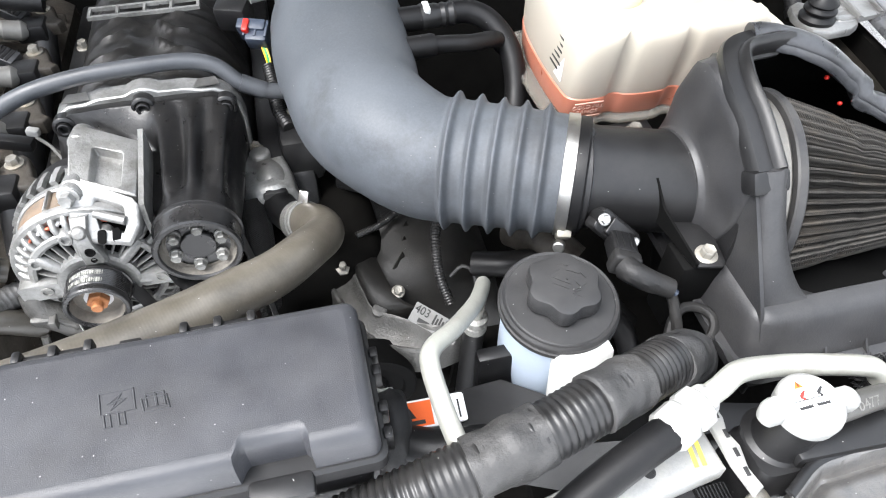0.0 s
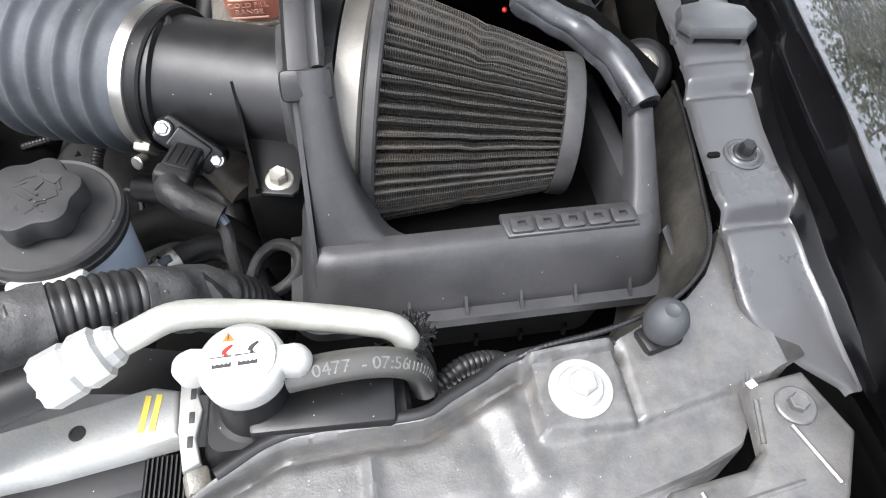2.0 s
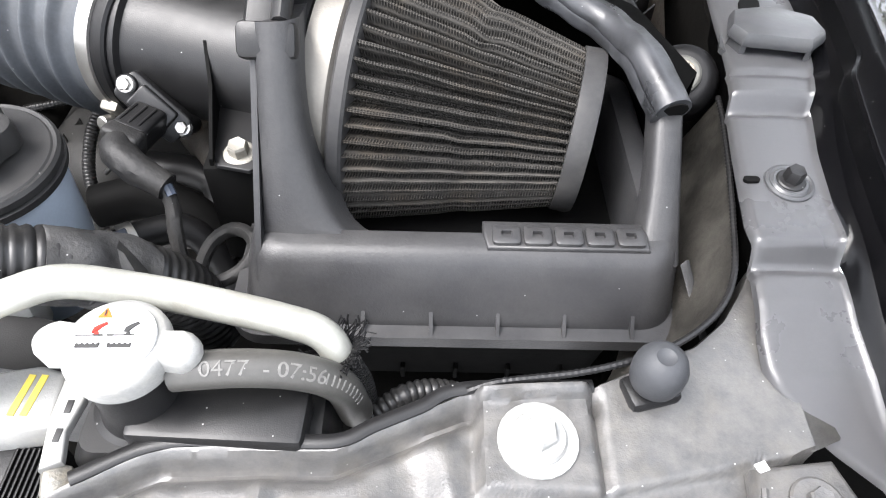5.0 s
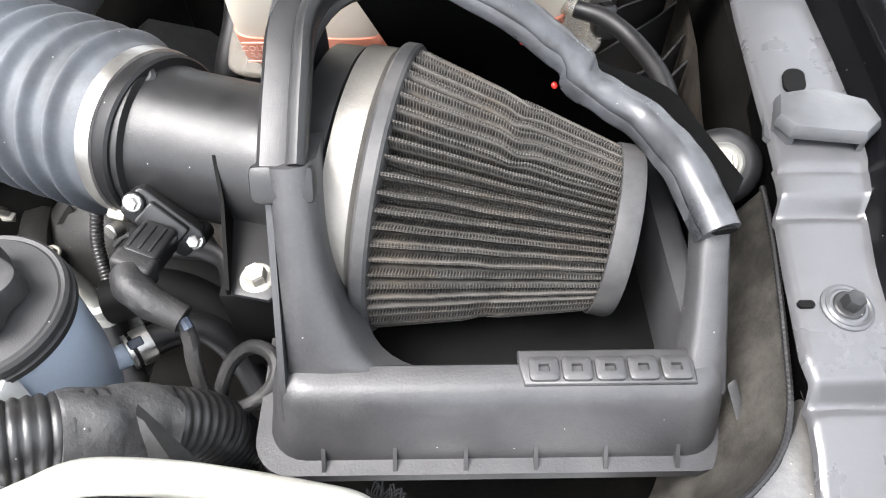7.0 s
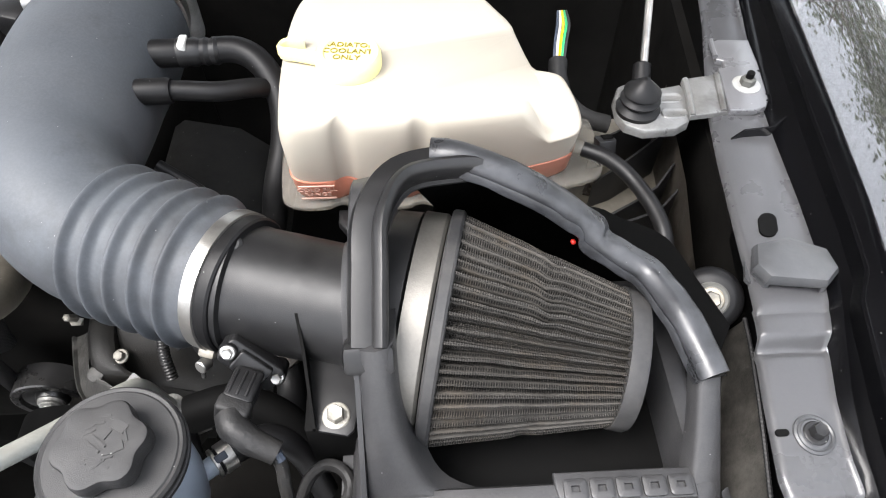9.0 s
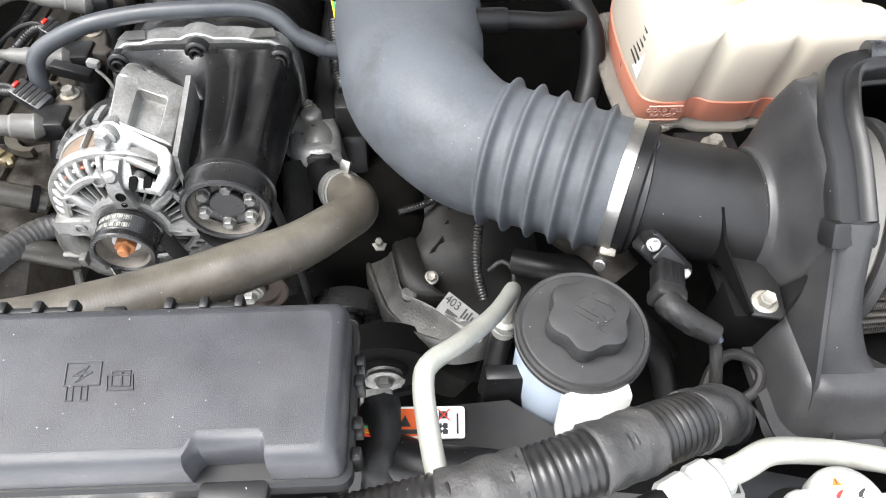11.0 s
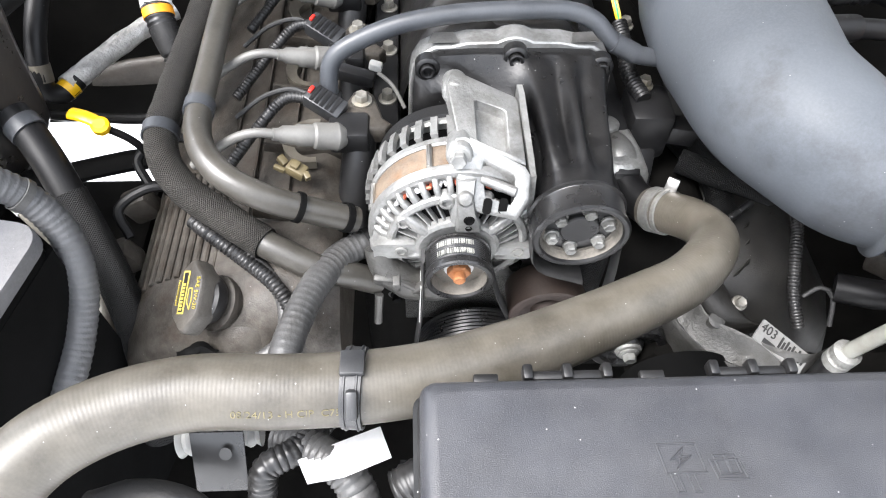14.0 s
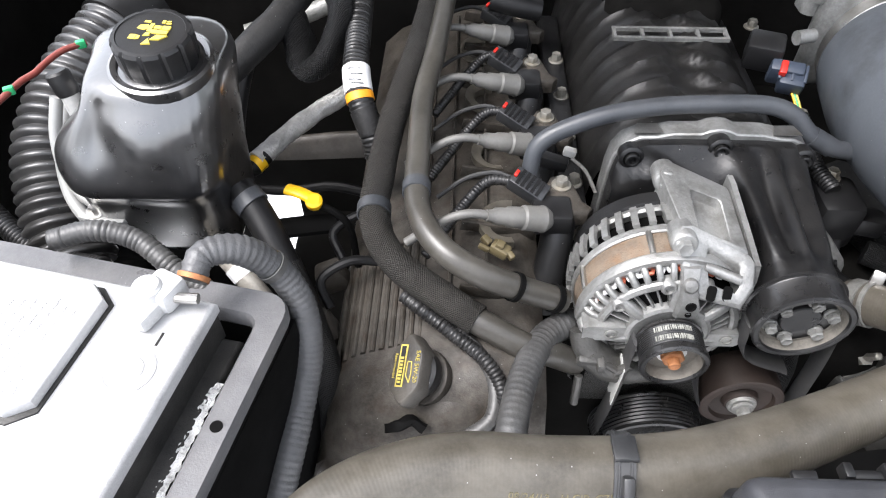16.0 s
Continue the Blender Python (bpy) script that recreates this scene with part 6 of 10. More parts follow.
for s in (-1, 1):
    flat([(0.0095 - s * 0.004, 0.001), (0.0105 - s * 0.004, 0.001), (0.0105 + s * 0.004, 0.009), (0.0095 + s * 0.004, 0.009)], RED, "cross_bar", lb, lm, 0.0, 0.0012)
flat(rect(0.0185, 0.0198, -0.008, 0.006), PRINT, "print_bar", lb, lm, 0.0, 0.0008)
bm = BM()
sweep(bm, [(0.015, 0.243, 1.128), (0.040, 0.232, 1.130), (0.08, 0.226, 1.13), (0.12, 0.225, 1.12)], 0.016, 14, 0.006)
part("tube_duct", bm, PLASTIC, shroud, "smooth black duct")
bundle = thing("taped_bundle", (0.012, 0.25, 1.11), "wire bundle wrapped in crumpled black tape", "wire bundle")
bm = BM()
sweep(bm, [(0.013, 0.270, 1.145), (0.016, 0.255, 1.145), (0.014, 0.238, 1.135), (0.012, 0.222, 1.11)], 0.0125, 18, 0.003, crinkle=0.35)
part("wrap", bm, TAPE, bundle, sharp=80)
for i, mt in enumerate((RED, YELLOW, ORANGE, GREEN, PRINT)):
    bm = BM()
    sweep(bm, [(-0.004, 0.247 + 0.0015 * i, 1.15), (0.003, 0.245 + 0.002 * i, 1.155 - 0.001 * i), (0.011, 0.246 + 0.0015 * i, 1.147)], 0.0009, 6, 0.003)
    part("wire", bm, mt, bundle)
bm = BM()
rbox(bm, (0.010, 0.279, 1.128), (0.022, 0.014, 0.012), 0.002)
part("metal_clip", bm, CAST_DULL, bundle)

# ---- fuse box ----
fb = thing("fuse_box", (-0.117, 0.238, 1.14), "black fuse box with a grained lid and moulded symbols", "fuse box")
LX0, LX1, LY0, LY1, LZ = -0.237, 0.004, 0.194, 0.283, 1.250


def lid_outline(k):
    x0, x1, y0, y1 = LX0 + k, LX1 - k, LY0 + k, LY1 - k
    o = rrect(x0, x1, y0, y1, 0.006, 5)
    # outline runs from the back right corner round to the front right one; the notch sits in the front side
    front = [(-0.069 - k * 0, y0), (-0.066, y0 + 0.006), (-0.0635, y0 + 0.0085), (-0.035, y0 + 0.0085), (-0.0325, y0 + 0.006), (-0.031, y0)]
    return o[:15] + front + o[15:]


bm = BM()
stack(bm, [(lid_outline(0.0), 1.222), (lid_outline(0.0005), 1.241), (lid_outline(0.002), 1.2465), (lid_outline(0.0045), 1.2492), (lid_outline(0.008), LZ), (lid_outline(0.0085), LZ)])
lid = part("lid", bm, LID, fb, sharp=40)
bm = BM()
stack(bm, [(rrect(LX0 - 0.003, LX1 + 0.003, LY0 - 0.003, LY1 + 0.002, 0.007), 1.214), (rrect(LX0 - 0.003, LX1 + 0.003, LY0 - 0.003, LY1 + 0.002, 0.007), 1.224), (rrect(LX0 - 0.001, LX1 + 0.001, LY0 - 0.001, LY1, 0.007), 1.226)])
part("rim", bm, PLASTIC, fb)
bm = BM()
stack(bm, [(rrect(LX0 + 0.012, LX1 - 0.010, LY0 + 0.008, LY1 - 0.008, 0.006), 1.13), (rrect(LX0 + 0.005, LX1 - 0.004, LY0 + 0.003, LY1 - 0.003, 0.006), 1.215)])
part("body", bm, PLASTIC, fb)
bm = BM()
rbox(bm, (-0.0495, 0.1885, 1.2225), (0.034, 0.014, 0.008), 0.0025)
part("latch", bm, PLASTIC, fb)
for x in (-0.166, -0.076):
    bm = BM()
    rbox(bm, (x, 0.2868, 1.2375), (0.040, 0.005, 0.005), 0.0015)
    hingep = part("hinge", bm, PLASTIC, fb)
    for dx in (-0.019, 0.0, 0.019):
        bm = BM()
        rbox(bm, (x + dx, 0.2875, 1.2395), (0.005, 0.008, 0.008), 0.0015)
        part("knuckle", bm, PLASTIC, hingep)
for x in (-0.125, -0.205):
    bm = BM()
    rbox(bm, (x, 0.2855, 1.2385), (0.012, 0.005, 0.004), 0.001)
    part("tab", bm, PLASTIC, fb)
for y in (0.258, 0.246, 0.222, 0.206):
    bm = BM()
    rbox(bm, (0.0085, y, 1.218), (0.005, 0.007, 0.016), 0.001)
    part("side_clip", bm, PLASTIC, fb)
for x in (-0.130, -0.092):
    bm = BM()
    rbox(bm, (x, 0.1885, 1.207), (0.020, 0.006, 0.006), 0.002)
    part("metal_clip", bm, STEEL, fb, "bright metal clip")


def emboss(x0, y0, x1, y1, w=0.0007):
    b2 = BM()
    m = pose((x0 + x1) / 2, (y0 + y1) / 2, LZ + 0.0001, 0, 0, math.degrees(math.atan2(y1 - y0, x1 - x0)))
    L = math.hypot(x1 - x0, y1 - y0) / 2 + w / 2
    loft(b2, [[m @ Vector((sx * (L - k), sy * (w / 2 - k), z)) for sx, sy in ((-1, -1), (1, -1), (1, 1), (-1, 1))] for k, z in ((-0.0003, -0.0005), (0.0, 0.0003), (0.0002, 0.0005))])
    part("symbol_line", b2, LID, lid)


def outline(pts):
    for p, q in zip(pts, pts[1:] + pts[:1]):
        emboss(*p, *q)


outline([(-0.1345, 0.2480), (-0.1175, 0.2480), (-0.1155, 0.2355), (-0.1325, 0.2355)])
outline([(-0.1235, 0.2460), (-0.1295, 0.2410), (-0.1255, 0.2410), (-0.1275, 0.2375), (-0.1210, 0.2425), (-0.1250, 0.2425)])
for x in (-0.1310, -0.1240):
    outline([(x, 0.2352), (x + 0.0030, 0.2352), (x + 0.0045, 0.2275), (x + 0.0015, 0.2275)])
outline([(-0.1130, 0.2405), (-0.1005, 0.2405), (-0.0985, 0.2325), (-0.1110, 0.2325)])
outline([(-0.1110, 0.2425), (-0.1065, 0.2425), (-0.1050, 0.2345), (-0.1095, 0.2345)])
outline([(-0.1060, 0.2425), (-0.1020, 0.2425), (-0.1005, 0.2345), (-0.1045, 0.2345)])


# ---- supercharger ----
sc = thing("supercharger", (-0.155, 0.75, 1.05), "black finned supercharger with a bright front plate", "supercharger")
OUT = [(-0.243, 1.075), (-0.2405, 1.150), (-0.238, 1.168), (-0.231, 1.180), (-0.219, 1.187), (-0.205, 1.1875), (-0.192, 1.191), (-0.168, 1.1915), (-0.161, 1.195), (-0.153, 1.1965), (-0.145, 1.195), (-0.138, 1.1915), (-0.115, 1.191), (-0.10, 1.1875), (-0.088, 1.187), (-0.076, 1.180), (-0.069, 1.168), (-0.0665, 1.150), (-0.070, 1.075), (-0.10, 1.045), (-0.21, 1.045)]


def facing(o, k, y):
    c = Vector((-0.154, 1.12))
    return [Vector((c.x + (x - c.x) * k, y, c.y + (z - c.y) * k)) for x, z in o]


bm = BM()
loft(bm, [facing(OUT, 1.0, 0.622), facing(OUT, 1.0, 0.605), facing(OUT, 0.985, 0.6035)])
part("front_plate", bm, CAST, sc, "bright machined aluminium plate", sharp=30)
# front cover drawn out into the nose, with gores running up to the screws
NX, NZ = -0.1140, 1.1390
INNER = [(c[0], c[2]) for c in facing([(x, min(z, 1.1885)) for x, z in OUT], 0.968, 0)]


def cover_reach(a):
    d, best = (math.cos(a), math.sin(a)), 0.3
    for i, q in enumerate(INNER):
        px, pz = INNER[i - 1][0] - NX, INNER[i - 1][1] - NZ
        ex, ez = q[0] - NX - px, q[1] - NZ - pz
        den = d[0] * ez - d[1] * ex
        if abs(den) > 1e-9:
            t, u = (px * ez - pz * ex) / den, (px * d[1] - pz * d[0]) / den
            if t > 0 and -1e-6 <= u <= 1 + 1e-6:
                best = min(best, t)
    return best


GORES = [(math.atan2(z - NZ, x - NX), g, w) for x, z, g, w in ((-0.143, 1.186, 0.0075, 0.17), (-0.110, 1.189, 0.0060, 0.13), (-0.079, 1.179, 0.0065, 0.17), (-0.222, 1.174, 0.0055, 0.10), (-0.070, 1.13, 0.004, 0.2), (-0.17, 1.16, 0.004, 0.12))]


def cover_point(k, a):
    """A point of the cover: k runs from the nose (0) to the flange (1) in a direction a round the nose's axis."""
    R = max(cover_reach(a), 0.0365)
    spread = k ** (2.4 + 55 * max(0.0, R - 0.047))
    d = 0.0345 + (R - 0.0345) * spread
    for ga, g, w in GORES:
        da = (a - ga + math.pi) % (2 * math.pi) - math.pi
        d += g * (math.exp(-((da / w) ** 2)) - 0.45 * math.exp(-(((abs(da) - 2.1 * w) / w) ** 2))) * math.sin(math.pi * min(1.0, k ** 0.8)) ** 0.8
    d = min(d, R)
    x, z = NX + d * math.cos(a), NZ + d * math.sin(a)
    dome = 0.012 * (1 - soft(math.hypot(x + 0.205, z - 1.128), 0.034, 0.046)) * soft(d, 0.05, 0.065)
    return (x, 0.482 + 0.1135 * k - dome, z)


bm = BM()
turns_ = [2 * math.pi * i / 192 for i in range(192)]
loops = [[(NX + cover_reach(a) * math.cos(a), 0.6045, NZ + cover_reach(a) * math.sin(a)) for a in turns_], [(NX + cover_reach(a) * math.cos(a), 0.5985, NZ + cover_reach(a) * math.sin(a)) for a in turns_]]
for k in [1.0, 0.99, 0.975, 0.96, 0.94, 0.92] + [0.89 - 0.04 * i for i in range(23)]:
    loops.append([cover_point(max(k, 0.0), a) for a in turns_])
loops.append([(NX + 0.0345 * math.cos(a), 0.464, NZ + 0.0345 * math.sin(a)) for a in turns_])
loft(bm, loops)
part("cover", bm, SC_BLACK, sc, "satin black front cover drawn out into the nose", sharp=50)
for x, z in ((-0.225, 1.1755), (-0.153, 1.186), (-0.081, 1.176)):
    bm = BM()
    lathe(bm, (x, 0.6025, z - 0.003), (0, -1, 0.1), [(0.0105, 0), (0.0105, 0.010), (0.009, 0.0115), (0.0075, 0.0118), (0.0072, 0.009), (0.006, 0.009), (0.006, 0.0145), (0.005, 0.015), (0.0035, 0.0145), (0.003, 0.010)], 22)
    part("cap_screw", bm, SC_BLACK, sc, "black socket cap screw")
for x0, x1 in ((-0.224, -0.199), (-0.107, -0.083)):
    bm = BM()
    loft(bm, [[(x0, 0.606, 1.1895), (x1, 0.606, 1.1900), (x1 - 0.004, 0.619, 1.1900), (x0 + 0.004, 0.619, 1.1895)], [(x0, 0.606, 1.1903), (x1, 0.606, 1.1908), (x1 - 0.004, 0.619, 1.1908), (x0 + 0.004, 0.619, 1.1903)]])
    part("plate_pad", bm, STEEL, sc)
bm = BM()
rows = []
for i in range(76):
    y = 0.622 + 0.005 * i
    row = []
    for j in range(33):
        u = -1 + 2 * j / 32
        x = -0.158 + 0.096 * u
        z = 1.065 + 0.117 * (1 - abs(u) ** 3.2) ** 0.6
        z -= 0.007 * math.exp(-((u / 0.13) ** 2))
        side = abs(u)
        yy = y - 0.02 * math.exp(-((u / 0.25) ** 2)) * (1 if y > 0.64 else 0)
        ph = ((yy - 0.64) / 0.034) % 1.0
        rib = math.exp(-(((ph - 0.5) / 0.13) ** 2))
        z += 0.0060 * rib * (1 if 0.12 < side < 0.96 else 0.3)
        if side < 0.3:
            z += 0.004 * math.sin((y + u * 0.05) * 170) * math.exp(-(((side - 0.15) / 0.09) ** 2))
        row.append((x, y, z))
    rows.append(row)
loft(bm, rows, caps=False, closed=False)
bmesh.ops.solidify(bm, geom=bm.faces[:], thickness=0.004)
part("rotor_case", bm, CASE_BLACK, sc, "black finned rotor case", sharp=60)
bm = BM()
BADGE = pose(-0.161, 0.772, 1.1865, 3, 0, 0)
for sx, sy, w, h in ((0, 0.0085, 0.116, 0.0035), (0, -0.0085, 0.116, 0.0035), (-0.0565, 0, 0.003, 0.017), (-0.028, 0, 0.003, 0.017), (0, 0, 0.003, 0.017), (0.028, 0, 0.003, 0.017), (0.0565, 0, 0.003, 0.017)):
    loft(bm, [[BADGE @ Vector((sx + a * w / 2, sy + b * h / 2, z)) for a, b in ((-1, -1), (1, -1), (1, 1), (-1, 1))] for z in (-0.002, 0.002)])
part("badge", bm, CAST_DULL, sc, "cast metal badge with four windows")
bm = BM()
rbox(bm, (-0.15, 0.88, 1.15), (0.13, 0.12, 0.09), 0.03, seg=4)
part("rear_inlet", bm, SHADE_GRIME, sc)
pul = BM()
lathe(pul, (-0.1145, 0.474, 1.139), (0, -1, 0), [(0.0335, 0.006), (0.0372, 0.0065), (0.0376, 0.0085), (0.0356, 0.0095), (0.0352, 0.0105), (0.0352, 0.0262), (0.0362, 0.0268), (0.0366, 0.0300), (0.0350, 0.0312), (0.0318, 0.0312), (0.0306, 0.0298), (0.0298, 0.0215), (0.0155, 0.0205), (0.0150, 0.0230), (0.0140, 0.0238), (0.002, 0.0238)], 64)
spul = part("pulley", pul, PULLEY, sc, "black drive pulley", sharp=28)
bm = BM()
lathe(bm, (-0.1145, 0.4522, 1.139), (0, -1, 0), [(0.0258, 0.0003), (0.0287, 0.0005), (0.0297, 0.0020), (0.0305, 0.0075)], 48, caps=False)
part("dusty_face", bm, PALE_DUST, spul, "dusty inner face")
for i in range(6):
    a = 2 * math.pi * i / 6 + 0.35
    hexbolt(spul, (-0.1145 + 0.0215 * math.cos(a), 0.4518, 1.139 + 0.0215 * math.sin(a)), (0, -1, 0), 0.0048, 0.0055, 0.0058, mat=CAST_DULL)

# intake rails beside the case, with their bolts
for name, x in (("intake_rail", -0.263), ("intake_rail", -0.052)):
    ir = thing(name, (x, 0.72, 1.07), "black intake rail with plated bolts", "intake rail", group="intake rails")
    bm = BM()
    rbox(bm, (x, 0.745, 1.092), (0.026, 0.42, 0.03), 0.006)
    part("rail", bm, PLASTIC, ir)
    for i in range(5):
        hexbolt(ir, (x + (0.002 if x < -0.2 else 0.028), 0.562 + 0.071 * i if x < -0.2 else 0.629 + 0.09 * i, 1.1078 if x < -0.2 else 1.125), (0, 0, 1), 0.0058, 0.008, 0.0088, mat=ZINC)

# ---- alternator ----
alt = thing("alternator", (-0.205, 0.52, 1.05), "cast aluminium alternator with rusty laminations and black pulley", "alternator")
AX, AZ = -0.2045, 1.1080


def ring_at(r, a, y):
    return Vector((AX + r * math.cos(a), y, AZ + r * math.sin(a)))


def turned(name, prof, mat, parent=None, label="", n=64, sharp=30, closed=True):
    """A ring turned round the shaft, from (radius, y) points."""
    w = BM()
    pr = [(r, -y) for r, y in prof]
    lathe(w, (AX, 0, AZ), (0, -1, 0), pr + pr[:1] if closed else pr, n, caps=False)
    return part(name, w, mat, parent or alt, label, sharp=sharp)


def vane(name, pts, a, wide, deep, mat, twist=0.0):
    """A thin radial web: a strip along (radius, y) points at an angle, as wide and as deep as given."""
    w = BM()
    loops = []
    for k, (r, y) in enumerate(pts):
        q = pts[min(k + 1, len(pts) - 1)]
        o = pts[max(k - 1, 0)]
        dr, dy = q[0] - o[0], q[1] - o[1]
        L = math.hypot(dr, dy) or 1.0
        nr, ny = dy / L, -dr / L  # towards the outside
        if ny > 0:
            nr, ny = -nr, -ny
        h = wide / 2 / max(r, 0.02)
        aa = a + twist * k
        soft_ = deep * 0.18
        loops.append([ring_at(r - nr * deep, aa - h, y - ny * deep), ring_at(r - nr * soft_, aa - h, y - ny * soft_), ring_at(r, aa - h * 0.55, y), ring_at(r, aa + h * 0.55, y), ring_at(r - nr * soft_, aa + h, y - ny * soft_), ring_at(r - nr * deep, aa + h, y - ny * deep)])
    loft(w, loops)
    return part(name, w, mat, alt, sharp=50)


# black slotted rear cover with its comb of cooling fins
turned("rear_cover", [(0.030, 0.556), (0.058, 0.556), (0.0645, 0.5525), (0.0650, 0.541), (0.0615, 0.5385), (0.030, 0.5385)], PLASTIC, label="black slotted rear cover")
for a0, k in ((96, 10), (146, 8)):
    for i in range(k):
        a = radians(a0 + 2.9 * i)
        bm = BM()
        sweep(bm, [ring_at(0.0600, a, 0.5400), ring_at(0.0628, a, 0.5365), ring_at(0.0632, a, 0.5315)], 0.0010, 6, 0.003)
        part("comb_tooth", bm, CAST_DULL, alt)
# dark inside, laminations and wire loops
turned("rotor", [(0.010, 0.460), (0.047, 0.470), (0.0575, 0.480), (0.0575, 0.535), (0.010, 0.540)], DARK)
turned("stator_band", [(0.055, 0.4835), (0.0680, 0.4835), (0.0683, 0.4850), (0.0683, 0.5025), (0.0680, 0.5040), (0.055, 0.5040)], RUST, label="rust-brown steel laminations", n=96)
for i in range(22):
    a = radians(62 + 7.2 * i)
    for y0, y1, r in ((0.4830, 0.4725, 0.0592), (0.5050, 0.5150, 0.0600)):
        if y0 > 0.5 and i % 2:
            continue
        bm = BM()
        sweep(bm, [ring_at(r, a - 0.035, y0), ring_at(r + 0.0008, a - 0.028, y1), ring_at(r + 0.001, a + 0.028, y1), ring_at(r, a + 0.035, y0)], 0.0017, 6, 0.003)
        part("winding", bm, COPPER if i % 3 == 1 else LEAD, alt, "copper and tinned wire loop")
# rear housing: rim, sloping slotted shoulder and edge
turned("rear_rim", [(0.060, 0.5040), (0.0690, 0.5040), (0.0700, 0.5055), (0.0700, 0.5105), (0.0685, 0.5125), (0.060, 0.5125)], CAST, n=80)
turned("rear_edge", [(0.0585, 0.5310), (0.0655, 0.5300), (0.0665, 0.5330), (0.0645, 0.5375), (0.0585, 0.5375)], CAST, n=80)
for i in range(36):
    if 40 < 10 * i + 4 < 90:
        continue
    vane("rear_fin", [(0.0688, 0.5110), (0.0685, 0.5200), (0.0658, 0.5325)], radians(10 * i + 4), 0.0052, 0.005, CAST)
# front housing: rim, slotted shoulder, face ring, hub and arms
turned("front_rim", [(0.060, 0.4835), (0.0693, 0.4835), (0.0702, 0.4822), (0.0702, 0.4772), (0.0690, 0.4748), (0.0655, 0.4738), (0.060, 0.4760)], CAST, n=80)
turned("face_ring", [(0.0490, 0.4640), (0.0515, 0.4628), (0.0550, 0.4640), (0.0560, 0.4662), (0.0535, 0.4700), (0.0490, 0.4690)], CAST, n=80)
turned("hub", [(0.0200, 0.4570), (0.0305, 0.4565), (0.0330, 0.4580), (0.0335, 0.4640), (0.0200, 0.4680)], CAST, n=56)
for i in range(38):
    if 40 < 360 / 38 * i + 2 < 86:
        continue
    vane("shoulder_rib", [(0.0542, 0.4652), (0.0600, 0.4668), (0.0650, 0.4712), (0.0675, 0.4765)], radians(360 / 38 * i + 2), 0.0050, 0.006, CAST)
ARMS = (38, 90, 142, 196, 250, 305, 344)
for d in ARMS:
    vane("arm", [(0.0310, 0.4568), (0.0400, 0.4578), (0.0480, 0.4605), (0.0545, 0.4638)], radians(d), 0.0125 if d == 90 else 0.0085, 0.010, CAST)
for i in range(34):
    d = 360 / 34 * i + 3
    if min(abs((d - q + 180) % 360 - 180) for q in ARMS) > 7:
        vane("vane", [(0.0320, 0.4600), (0.0400, 0.4625), (0.0500, 0.4665)], radians(d), 0.0021, 0.010, CAST, 0.02)
# two long through-bolts beside the laminations
for d in (160, 108):
    bm = BM()
    sweep(bm, [ring_at(0.0697, radians(d), 0.5045), ring_at(0.0697, radians(d), 0.4825)], 0.0024, 8, 0.03)
    part("through_bolt", bm, STEEL, alt)
# side lugs with holes, and round bosses on the face
for x, z, w, h in ((-0.2525, 1.1050, 0.036, 0.018), (-0.1600, 1.1000, 0.030, 0.016)):
    bm = BM()
    loft(bm, [[Vector((x + sx * w / 2, y, z + sz * h / 2)) for sx, sz in ((-1, -0.7), (-0.8, -1), (0.8, -1), (1, -0.7), (1, 0.7), (0.8, 1), (-0.8, 1), (-1, 0.7))] for y in (0.474, 0.4595, 0.4580)])
    lug = part("lug", bm, CAST, alt)
    bm = BM()
    c = Vector((x + 0.004, 0.4578, z + 0.001))
    lathe(bm, c, (0, -1, 0), [(0.0052, 0), (0.0052, 0.0012), (0.0036, 0.0014), (0.0034, -0.001), (0.001, -0.001)], 20)
    part("bolt_hole", bm, CAST_DULL, lug)
for x, z, r in ((-0.2140, 1.1575, 0.0062), (-0.1855, 1.1550, 0.0062), (-0.2460, 1.1350, 0.0060), (-0.2680, 1.1050, 0.0048), (-0.1970, 1.1480, 0.0058)):
    bm = BM()
    lathe(bm, (x, 0.4665, z), (0, -1, 0.15), [(r + 0.001, -0.004), (r, 0.004), (r * 0.8, 0.0055), (r * 0.55, 0.0055), (r * 0.5, 0.0035), (r * 0.1, 0.0035)], 20)
    part("boss", bm, CAST, alt)
# pulley
bm = BM()
lathe(bm, (AX, 0.4545, AZ), (0, -1, 0), [(0.018, 0), (0.0256, 0.0004), (0.0262, 0.0012), (0.0262, 0.0030)] + [(0.0246 + 0.0006 * (i % 2), 0.0036 + 0.0009 * i) for i in range(19)] + [(0.0262, 0.0222), (0.0262, 0.0262), (0.0252, 0.0276), (0.0225, 0.0278), (0.0212, 0.0262), (0.0204, 0.0150), (0.010, 0.0146)], 56)
apul = part("pulley", bm, PULLEY, alt, "black grooved pulley", sharp=25)
bm = BM()
lathe(bm, (AX, 0.4390, AZ), (0, -1, 0), [(0.009, 0), (0.0196, 0.0004), (0.0204, 0.0020), (0.0211, 0.0105)], 40, caps=False)
part("pulley_cup", bm, PALE_DUST, apul, "dusty pulley cup")
bm = BM()
lathe(bm, (AX, 0.4402, AZ), (0, -1, 0.0), [(0.0125, 0), (0.0120, 0.0012), (0.0098, 0.0016)], 24)
part("nut_washer", bm, LEAD, apul)
bm = BM()
lathe(bm, (AX, 0.4388, AZ), (0, -1, 0.0), [(0.0092, 0), (0.0092, 0.0050), (0.0082, 0.0060)], 6)
lathe(bm, (AX, 0.4335, AZ), (0, -1, 0), [(0.0048, 0), (0.0048, 0.006), (0.0040, 0.0068), (0.0020, 0.0066)], 12)
part("nut", bm, NUT_RUST, apul, "rusty orange nut")
